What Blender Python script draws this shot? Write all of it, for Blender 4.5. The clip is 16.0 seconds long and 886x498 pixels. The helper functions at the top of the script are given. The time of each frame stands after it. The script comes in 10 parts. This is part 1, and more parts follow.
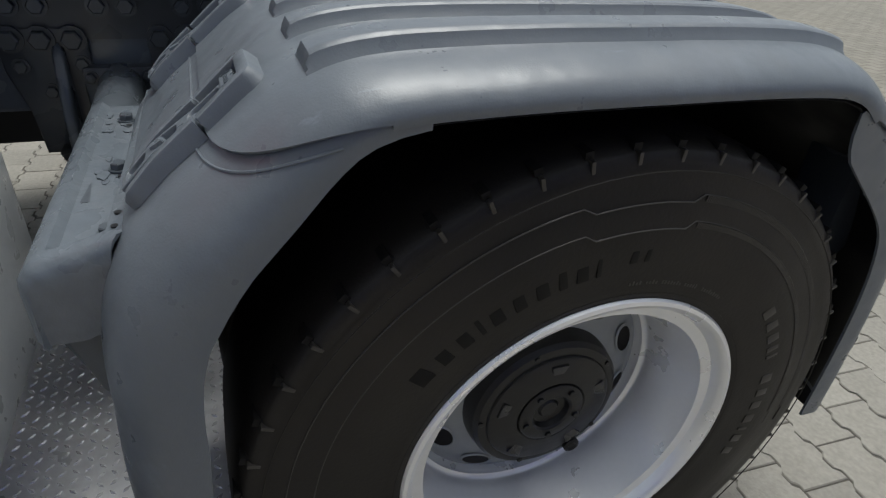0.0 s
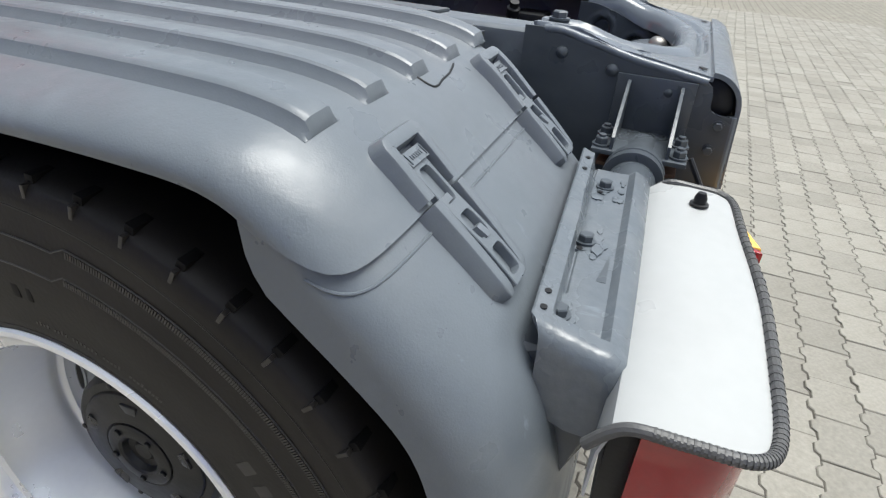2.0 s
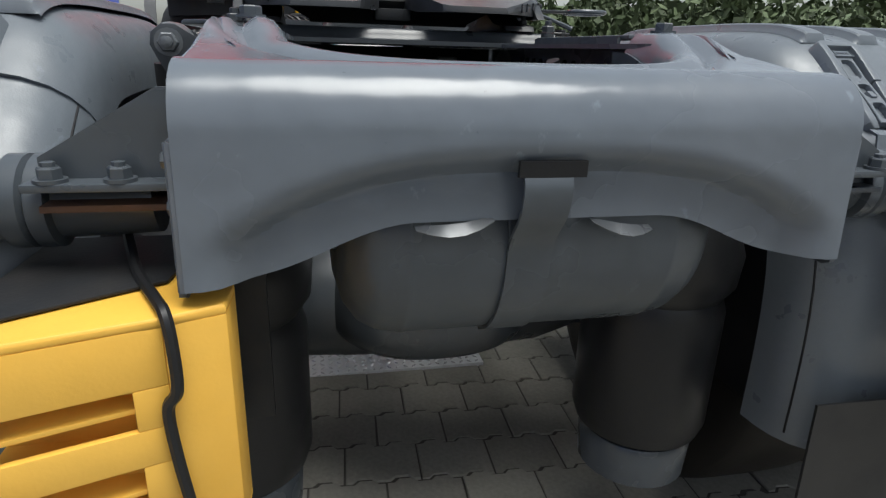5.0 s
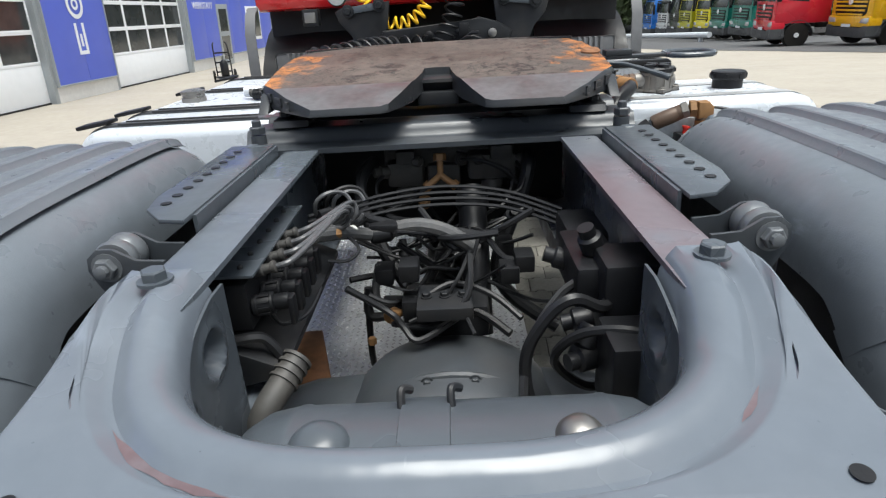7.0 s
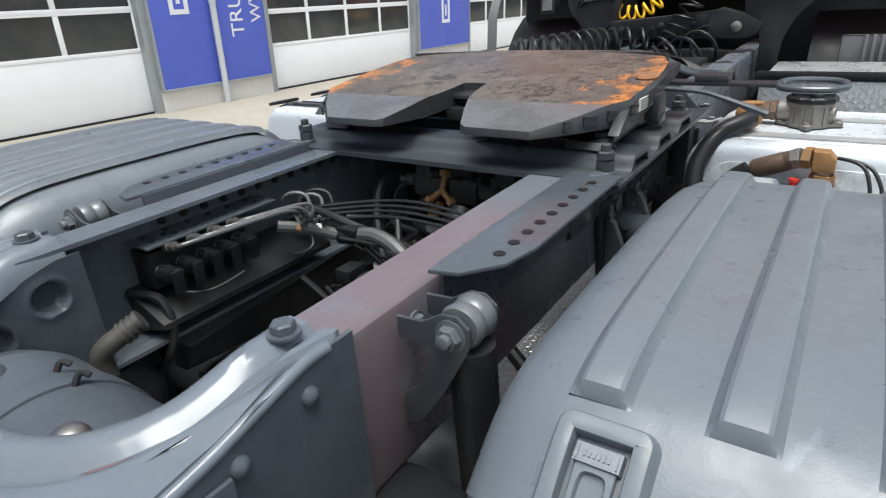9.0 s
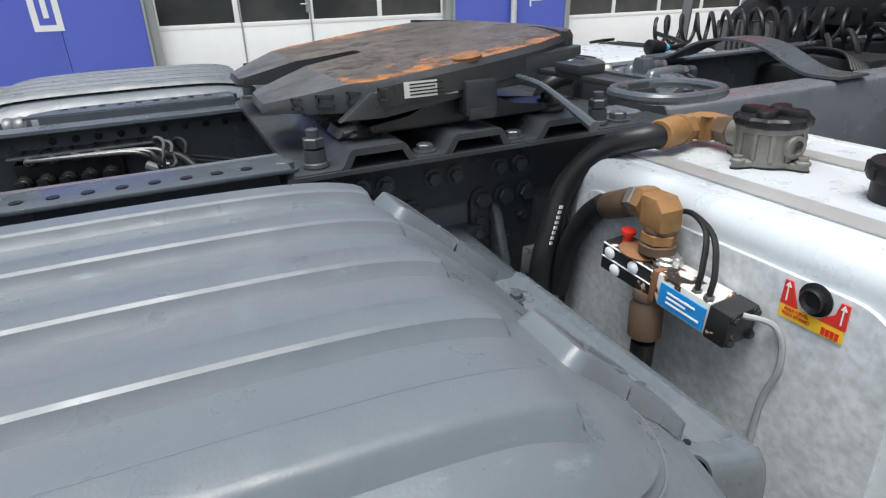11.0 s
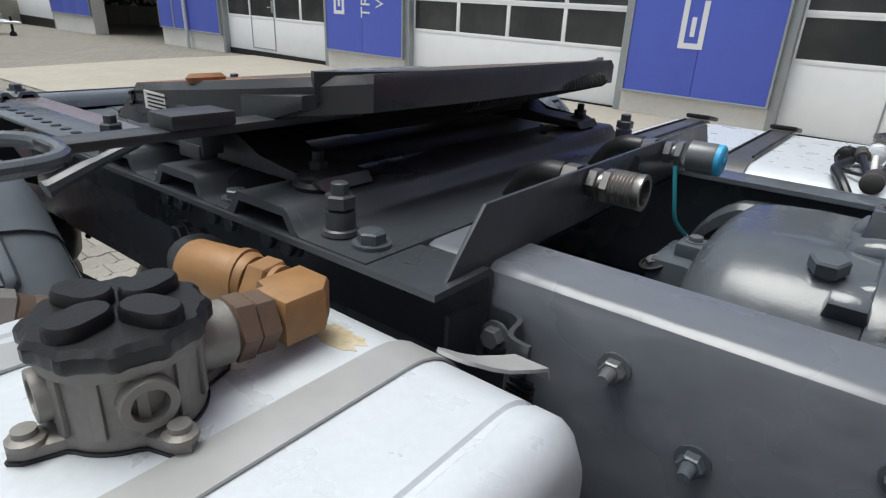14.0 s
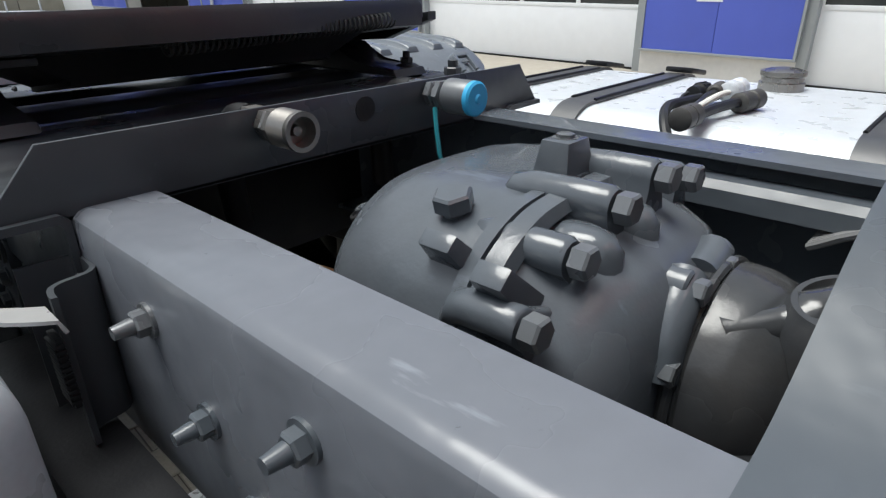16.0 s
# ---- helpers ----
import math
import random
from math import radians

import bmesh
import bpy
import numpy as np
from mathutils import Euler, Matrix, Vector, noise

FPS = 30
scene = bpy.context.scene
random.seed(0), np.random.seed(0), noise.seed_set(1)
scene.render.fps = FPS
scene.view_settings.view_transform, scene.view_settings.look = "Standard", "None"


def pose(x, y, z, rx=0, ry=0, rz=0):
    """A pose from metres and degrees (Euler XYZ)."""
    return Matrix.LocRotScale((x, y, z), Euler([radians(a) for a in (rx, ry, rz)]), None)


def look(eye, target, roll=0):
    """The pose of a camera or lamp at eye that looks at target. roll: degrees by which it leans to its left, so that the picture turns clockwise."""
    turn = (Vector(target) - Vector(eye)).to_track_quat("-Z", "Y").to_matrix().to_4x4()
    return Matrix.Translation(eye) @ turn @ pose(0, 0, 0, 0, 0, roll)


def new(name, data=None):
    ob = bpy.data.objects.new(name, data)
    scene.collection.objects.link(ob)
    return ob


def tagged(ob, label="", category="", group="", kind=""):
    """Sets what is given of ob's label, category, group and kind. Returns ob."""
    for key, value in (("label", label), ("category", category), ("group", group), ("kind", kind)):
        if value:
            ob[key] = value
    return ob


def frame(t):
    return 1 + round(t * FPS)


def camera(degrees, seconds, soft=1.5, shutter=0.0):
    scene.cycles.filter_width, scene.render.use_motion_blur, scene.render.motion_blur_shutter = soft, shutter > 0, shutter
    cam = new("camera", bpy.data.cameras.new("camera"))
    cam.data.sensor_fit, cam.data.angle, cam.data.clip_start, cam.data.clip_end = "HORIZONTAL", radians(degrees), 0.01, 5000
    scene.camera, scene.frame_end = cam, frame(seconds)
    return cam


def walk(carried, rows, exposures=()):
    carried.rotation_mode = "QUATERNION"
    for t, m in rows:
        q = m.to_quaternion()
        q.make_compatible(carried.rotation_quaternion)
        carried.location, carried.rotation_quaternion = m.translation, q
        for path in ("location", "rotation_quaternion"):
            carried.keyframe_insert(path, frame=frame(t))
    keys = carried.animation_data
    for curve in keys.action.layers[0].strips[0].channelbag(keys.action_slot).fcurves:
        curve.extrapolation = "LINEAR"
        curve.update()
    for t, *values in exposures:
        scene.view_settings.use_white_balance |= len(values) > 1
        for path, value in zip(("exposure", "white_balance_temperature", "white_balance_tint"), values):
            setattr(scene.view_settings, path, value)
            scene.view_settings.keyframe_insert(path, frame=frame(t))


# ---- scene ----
cam = camera(73.6, 16.0, 1.25)
PATH = [
    (0, (-1.782, 0.355, 1.244), (-0.215, -0.307, 0.193), 4.6),
    (0.5, (-1.767, 0.109, 1.231), (-0.1, -0.221, 0.176), 4.3),
    (1, (-1.728, -0.151, 1.234), (-0.024, -0.157, 0.188), 4.0),
    (1.5, (-1.755, -0.495, 1.273), (-0.069, -0.2, 0.238), 4.1),
    (2, (-1.636, -0.79, 1.275), (-0.003, -0.226, 0.266), 4.5),
    (2.5, (-1.436, -1.019, 1.296), (0.117, -0.192, 0.345), 4.8),
    (3, (-1.214, -1.272, 1.293), (0.203, -0.166, 0.417), 4.9),
    (3.5, (-0.927, -1.444, 1.225), (0.269, -0.048, 0.437), 4.9),
    (3.7, (-0.796, -1.474, 1.182), (0.293, 0.026, 0.432), 4.9),
    (5.8, (-0.164, -1.536, 1.039), (0.045, 0.344, 0.388), -1.2),
    (6, (-0.158, -1.471, 1.116), (0.033, 0.4, 0.435), -1.7),
    (6.5, (-0.092, -1.298, 1.278), (-0.002, 0.557, 0.536), -2.8),
    (7, (0.036, -1.209, 1.381), (-0.018, 0.635, 0.61), -3.4),
    (7.5, (0.209, -1.179, 1.44), (-0.06, 0.647, 0.669), -3.8),
    (8, (0.403, -1.106, 1.436), (-0.137, 0.665, 0.68), -4.0),
    (8.2, (0.489, -1.087, 1.449), (-0.165, 0.646, 0.694), -4.1),
    (10.3, (1.425, -0.405, 1.421), (-0.093, 0.598, 0.59), -3.1),
    (10.5, (1.475, -0.282, 1.396), (-0.098, 0.646, 0.58), -2.9),
    (11, (1.475, 0.054, 1.349), (-0.212, 0.762, 0.541), -2.8),
    (11.5, (1.43, 0.365, 1.339), (-0.344, 0.823, 0.535), -2.2),
    (12, (1.437, 0.625, 1.345), (-0.401, 0.79, 0.573), -1.0),
    (12.5, (1.337, 0.854, 1.342), (-0.51, 0.661, 0.599), 0.4),
    (13, (1.201, 1.069, 1.342), (-0.58, 0.514, 0.622), 1.6),
    (13.5, (1.101, 1.27, 1.337), (-0.547, 0.395, 0.617), 2.6),
    (14, (0.924, 1.382, 1.331), (-0.555, 0.255, 0.596), 3.0),
    (14.5, (0.693, 1.42, 1.31), (-0.64, 0.129, 0.563), 2.7),
    (15, (0.589, 1.498, 1.308), (-0.663, 0.137, 0.545), 1.7),
    (15.5, (0.556, 1.638, 1.308), (-0.701, 0.297, 0.521), 0.7),
    (16, (0.557, 1.738, 1.281), (-0.792, 0.504, 0.469), -0.7),
]
walk(cam, [(t, look(eye, target, roll)) for t, eye, target, roll in PATH], exposures=((0.0, 0.30, 6500, 6), (0.7, 0.48, 6500, 6), (1.4, 1.0, 6500, 6), (2.2, 1.0, 6500, 6), (3.0, 0.75, 6500, 6), (3.6, 0.55, 6500, 6), (6.0, 0.75, 6500, 6), (6.6, 1.0, 6500, 6), (8.0, 0.97, 6500, 6), (11.0, 0.85, 6500, 6), (13.0, 0.50, 6500, 6), (14.0, 0.52, 6500, 6), (15.0, 0.72, 6500, 6), (16.0, 0.85, 6500, 6)))

# ---- world, sun, exposure ----
world = bpy.data.worlds.new("sky")
scene.world = world
world.use_nodes = True
wn = world.node_tree
wn.nodes.clear()
sky = wn.nodes.new("ShaderNodeTexSky")
sky.sky_type = "NISHITA"
sky.sun_disc = False
sky.sun_elevation = radians(76)
sky.sun_rotation = radians(143)
sky.dust_density = 3.0
pale = wn.nodes.new("ShaderNodeHueSaturation")
pale.inputs["Saturation"].default_value = 0.42
bg = wn.nodes.new("ShaderNodeBackground")
bg.inputs["Strength"].default_value = 0.110
wo = wn.nodes.new("ShaderNodeOutputWorld")
wn.links.new(sky.outputs[0], pale.inputs["Color"])
wn.links.new(pale.outputs[0], bg.inputs["Color"])
wn.links.new(bg.outputs[0], wo.inputs["Surface"])
sun = new("sun", bpy.data.lights.new("sun", "SUN"))
sun.data.energy = 2.25
sun.data.angle = radians(36)
sun.data.color = (1.0, 0.99, 0.97)
sun.matrix_world = look((3.0, -4.0, 20), (0, 0, 0))


# ---- materials ----
def material(name, color, rough=0.5, metal=0.0, spec=0.5, grain=0.0, scale=40.0, tint=None, patch=0.0, patch_scale=4.0,
             bump=0.0, bump_scale=200.0, coat=0.0, vary=0.0, wave=0.0, scuff=0.0):
    """A painted, metal or mineral surface: fine grain, larger patches of a second tint, and relief."""
    m = bpy.data.materials.new(name)
    m.use_nodes = True
    nt = m.node_tree
    b = nt.nodes["Principled BSDF"]
    b.inputs["Roughness"].default_value = rough
    b.inputs["Metallic"].default_value = metal
    b.inputs["Specular IOR Level"].default_value = spec
    b.inputs["Coat Weight"].default_value = coat
    geo = nt.nodes.new("ShaderNodeTexCoord")
    col = nt.nodes.new("ShaderNodeRGB")
    col.outputs[0].default_value = (*color, 1)
    out = col.outputs[0]

    def mixed(a, second, fac, blend="MIX"):
        mx = nt.nodes.new("ShaderNodeMix")
        mx.data_type, mx.blend_type = "RGBA", blend
        nt.links.new(fac, mx.inputs["Factor"])
        nt.links.new(a, mx.inputs["A"])
        if isinstance(second, tuple):
            mx.inputs["B"].default_value = (*second, 1)
        else:
            nt.links.new(second, mx.inputs["B"])
        return mx.outputs["Result"]

    def noise_fac(sc, detail, lo, hi, top):
        n = nt.nodes.new("ShaderNodeTexNoise")
        n.inputs["Scale"].default_value = sc
        n.inputs["Detail"].default_value = detail
        nt.links.new(geo.outputs["Object"], n.inputs["Vector"])
        r = nt.nodes.new("ShaderNodeMapRange")
        r.inputs["From Min"].default_value, r.inputs["From Max"].default_value = lo, hi
        r.inputs["To Max"].default_value = top
        nt.links.new(n.outputs["Fac"], r.inputs["Value"])
        return r.outputs["Result"]

    if tint and patch:
        out = mixed(out, tint, noise_fac(patch_scale, 5, 0.45, 0.68, patch))
    if grain:
        g = noise_fac(scale, 6, 0.25, 0.75, 1.0)
        dark = tuple(c * (1 - grain) for c in color)
        lite = tuple(min(1, c * (1 + grain)) for c in color)
        ramp = nt.nodes.new("ShaderNodeMix")
        ramp.data_type = "RGBA"
        ramp.inputs["A"].default_value, ramp.inputs["B"].default_value = (*dark, 1), (*lite, 1)
        nt.links.new(g, ramp.inputs["Factor"])
        half = nt.nodes.new("ShaderNodeValue")
        half.outputs[0].default_value = 0.5
        out = mixed(out, ramp.outputs["Result"], half.outputs[0])
        rr = nt.nodes.new("ShaderNodeMapRange")
        rr.inputs["To Min"].default_value, rr.inputs["To Max"].default_value = max(0.03, rough - 0.1), min(1, rough + 0.12)
        nt.links.new(noise_fac(scale * 0.17, 4, 0.3, 0.7, 1.0), rr.inputs["Value"])
        nt.links.new(rr.outputs["Result"], b.inputs["Roughness"])
    if scuff:
        # drawn-out light scuffs, and small dark specks
        for sc, lo, hi, tone, stretch in ((26, 0.66, 0.72, 1.9, (1.0, 0.22, 0.6)), (95, 0.70, 0.74, 0.45, (1.0, 1.0, 1.0)), (9, 0.62, 0.80, 1.45, (0.5, 1.0, 1.0))):
            mp = nt.nodes.new("ShaderNodeMapping")
            mp.inputs["Scale"].default_value = stretch
            mp.inputs["Rotation"].default_value = (0.3, 0.2, 0.6)
            nt.links.new(geo.outputs["Object"], mp.inputs["Vector"])
            n = nt.nodes.new("ShaderNodeTexNoise")
            n.inputs["Scale"].default_value, n.inputs["Detail"].default_value, n.inputs["Roughness"].default_value = sc, 5, 0.6
            nt.links.new(mp.outputs[0], n.inputs["Vector"])
            r = nt.nodes.new("ShaderNodeMapRange")
            r.inputs["From Min"].default_value, r.inputs["From Max"].default_value = lo, hi
            r.inputs["To Max"].default_value = scuff
            nt.links.new(n.outputs["Fac"], r.inputs["Value"])
            out = mixed(out, tuple(min(1, c * tone) for c in color), r.outputs["Result"])
    if vary:
        info = nt.nodes.new("ShaderNodeObjectInfo")
        island = nt.nodes.new("ShaderNodeNewGeometry")
        add = nt.nodes.new("ShaderNodeMath")
        add.operation = "ADD"
        nt.links.new(info.outputs["Random"], add.inputs[0])
        nt.links.new(island.outputs["Random Per Island"], add.inputs[1])
        frac = nt.nodes.new("ShaderNodeMath")
        frac.operation = "FRACT"
        nt.links.new(add.outputs[0], frac.inputs[0])
        val = nt.nodes.new("ShaderNodeMapRange")
        val.inputs["To Min"].default_value, val.inputs["To Max"].default_value = 1 - vary, 1 + vary
        nt.links.new(frac.outputs[0], val.inputs["Value"])
        hs = nt.nodes.new("ShaderNodeHueSaturation")
        nt.links.new(out, hs.inputs["Color"])
        nt.links.new(val.outputs["Result"], hs.inputs["Value"])
        out = hs.outputs["Color"]
    nt.links.new(out, b.inputs["Base Color"])
    if bump:
        n = nt.nodes.new("ShaderNodeTexNoise")
        n.inputs["Scale"].default_value = bump_scale
        n.inputs["Detail"].default_value = 4
        nt.links.new(geo.outputs["Object"], n.inputs["Vector"])
        bp = nt.nodes.new("ShaderNodeBump")
        bp.inputs["Strength"].default_value = bump
        bp.inputs["Distance"].default_value = 0.002
        nt.links.new(n.outputs["Fac"], bp.inputs["Height"])
        nt.links.new(bp.outputs["Normal"], b.inputs["Normal"])
        if wave:
            # slow unevenness of sheet and sprayed coats
            slow = nt.nodes.new("ShaderNodeTexNoise")
            slow.inputs["Scale"].default_value = 7.0
            slow.inputs["Detail"].default_value = 3
            nt.links.new(geo.outputs["Object"], slow.inputs["Vector"])
            bw = nt.nodes.new("ShaderNodeBump")
            bw.inputs["Strength"].default_value = wave
            bw.inputs["Distance"].default_value = 0.02
            nt.links.new(slow.outputs["Fac"], bw.inputs["Height"])
            nt.links.new(bw.outputs["Normal"], bp.inputs["Normal"])
    return m


PAINT = material("grey_chassis_paint", (0.062, 0.073, 0.085), 0.29, spec=0.5, grain=0.10, scale=30, tint=(0.075, 0.085, 0.097), patch=0.7, patch_scale=3, bump=0.06, bump_scale=60, wave=0.35, scuff=0.5)
BEAMPAINT = material("light_grey_beam_paint", (0.116, 0.135, 0.160), 0.20, grain=0.12, scale=20, tint=(0.140, 0.155, 0.177), patch=0.7, patch_scale=3.5, bump=0.06, bump_scale=40, wave=0.25, scuff=0.5)
RAILPAINT = material("grey_rail_paint", (0.100, 0.117, 0.136), 0.26, grain=0.10, scale=30, tint=(0.118, 0.118, 0.134), patch=0.7, patch_scale=2.6, bump=0.05, bump_scale=60, wave=0.35, scuff=0.5)
RAILRED = material("grey_rail_paint_worn_to_red_primer", (0.120, 0.130, 0.150), 0.28, grain=0.10, scale=30, tint=(0.105, 0.115, 0.13), patch=0.6, patch_scale=3.4, bump=0.05, bump_scale=60, wave=0.35, scuff=0.5)


def primer_patch(m, y0, y1):
    """Red primer showing through the top coat along one worn stretch."""
    nt = m.node_tree
    b = nt.nodes["Principled BSDF"]
    tc, xyz = nt.nodes.new("ShaderNodeTexCoord"), nt.nodes.new("ShaderNodeSeparateXYZ")
    nt.links.new(tc.outputs["Object"], xyz.inputs[0])
    noise = nt.nodes.new("ShaderNodeTexNoise")
    noise.inputs["Scale"].default_value, noise.inputs["Detail"].default_value = 5.0, 5.0
    nt.links.new(tc.outputs["Object"], noise.inputs["Vector"])
    gap = nt.nodes.new("ShaderNodeMath")
    gap.operation = "SUBTRACT"
    nt.links.new(xyz.outputs["Y"], gap.inputs[0])
    gap.inputs[1].default_value = (y0 + y1) / 2
    away = nt.nodes.new("ShaderNodeMath")
    away.operation = "ABSOLUTE"
    nt.links.new(gap.outputs[0], away.inputs[0])
    near = nt.nodes.new("ShaderNodeMapRange")
    near.inputs["From Min"].default_value, near.inputs["From Max"].default_value = (y1 - y0) * 0.6, (y1 - y0) * 0.3
    nt.links.new(away.outputs[0], near.inputs["Value"])
    blot = nt.nodes.new("ShaderNodeMapRange")
    blot.inputs["From Min"].default_value, blot.inputs["From Max"].default_value = 0.36, 0.52
    nt.links.new(noise.outputs["Fac"], blot.inputs["Value"])
    both = nt.nodes.new("ShaderNodeMath")
    both.operation = "MULTIPLY"
    nt.links.new(near.outputs[0], both.inputs[0])
    nt.links.new(blot.outputs[0], both.inputs[1])
    mix = nt.nodes.new("ShaderNodeMix")
    mix.data_type = "RGBA"
    nt.links.new(both.outputs[0], mix.inputs["Factor"])
    nt.links.new(b.inputs["Base Color"].links[0].from_socket, mix.inputs["A"])
    mix.inputs["B"].default_value = (0.128, 0.100, 0.112, 1)
    nt.links.new(mix.outputs["Result"], b.inputs["Base Color"])


primer_patch(RAILRED, -0.60, 0.0)

PRIMER = material("worn_red_primer", (0.115, 0.078, 0.085), 0.36, grain=0.25, scale=60, tint=(0.13, 0.12, 0.135), patch=0.9, patch_scale=30)
GUARD = material("grey_sprayed_plastic", (0.116, 0.134, 0.153), 0.35, grain=0.05, scale=120, tint=(0.150, 0.156, 0.176), patch=0.7, patch_scale=2.2, bump=0.12, bump_scale=350, wave=0.3, scuff=0.5)
ROUGHPAINT = material("grey_paint_over_flaking_rust", (0.105, 0.122, 0.14), 0.26, grain=0.15, scale=60, tint=(0.17, 0.18, 0.19), patch=0.6, patch_scale=14, bump=0.9, bump_scale=45, scuff=0.5)
DARK = material("dark_chassis_metal", (0.014, 0.0155, 0.018), 0.45, spec=0.28, grain=0.2, scale=30, tint=(0.06, 0.05, 0.042), patch=0.5, patch_scale=9, bump=0.2)
BLACK = material("black_plastic", (0.009, 0.0095, 0.011), 0.42, spec=0.32, grain=0.15, scale=80, bump=0.15)
CABLE = material("black_rubber_hose", (0.014, 0.0145, 0.016), 0.38, spec=0.35, grain=0.2, scale=60)
RUBBER = material("tyre_rubber", (0.0105, 0.0093, 0.0083), 0.5, spec=0.28, grain=0.25, scale=14, tint=(0.024, 0.0205, 0.017), patch=0.8, patch_scale=3.5, bump=0.2, bump_scale=160)
TREAD = material("tyre_moulding", (0.028, 0.0255, 0.023), 0.42, spec=0.5, grain=0.1)
BARE = material("tyre_black_relief", (0.0055, 0.0052, 0.005), 0.65, spec=0.2, grain=0.1)
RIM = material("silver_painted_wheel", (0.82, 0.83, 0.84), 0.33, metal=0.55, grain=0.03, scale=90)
# disc silver, set darker than the rim for the lesser light in the dish
DISC_SHADE = material("shaded_wheel_disc", (0.30, 0.32, 0.335), 0.42, metal=0.3, grain=0.06, scale=60, tint=(0.22, 0.235, 0.25), patch=0.5, patch_scale=8)
HUB = material("black_hub_paint", (0.010, 0.0105, 0.012), 0.38, spec=0.4, grain=0.2, scale=60, tint=(0.02, 0.019, 0.018), patch=0.6, patch_scale=18, bump=0.2, bump_scale=90)
HUBSHINE = material("lighter_hub_wedge", (0.05, 0.051, 0.054), 0.25, metal=0.4, grain=0.2, scale=80)
SILVER = material("silver_tank_paint", (0.54, 0.575, 0.61), 0.33, metal=0.15, grain=0.07, scale=140, tint=(0.50, 0.54, 0.58), patch=0.5, patch_scale=3.5, bump=0.1, bump_scale=160)
GALV = material("weathered_galvanised_steel", (0.60, 0.63, 0.66), 0.42, metal=0.2, grain=0.45, scale=90, tint=(0.36, 0.38, 0.40), patch=0.8, patch_scale=45, bump=0.15)
STEEL = material("bare_steel", (0.27, 0.26, 0.245), 0.32, metal=0.9, grain=0.15, scale=60)
CAST = material("cast_aluminium", (0.20, 0.19, 0.175), 0.5, metal=0.4, grain=0.18, scale=90, bump=0.4, bump_scale=150)
BRASS = material("tarnished_brass_fitting", (0.26, 0.135, 0.05), 0.6, metal=0.1, grain=0.3, scale=45, tint=(0.20, 0.13, 0.08), patch=0.6, patch_scale=18, bump=0.3, bump_scale=90)
WHITE = material("white_painted_sheet", (0.37, 0.38, 0.38), 0.35, grain=0.05, scale=40, tint=(0.32, 0.32, 0.32), patch=0.4, patch_scale=8)


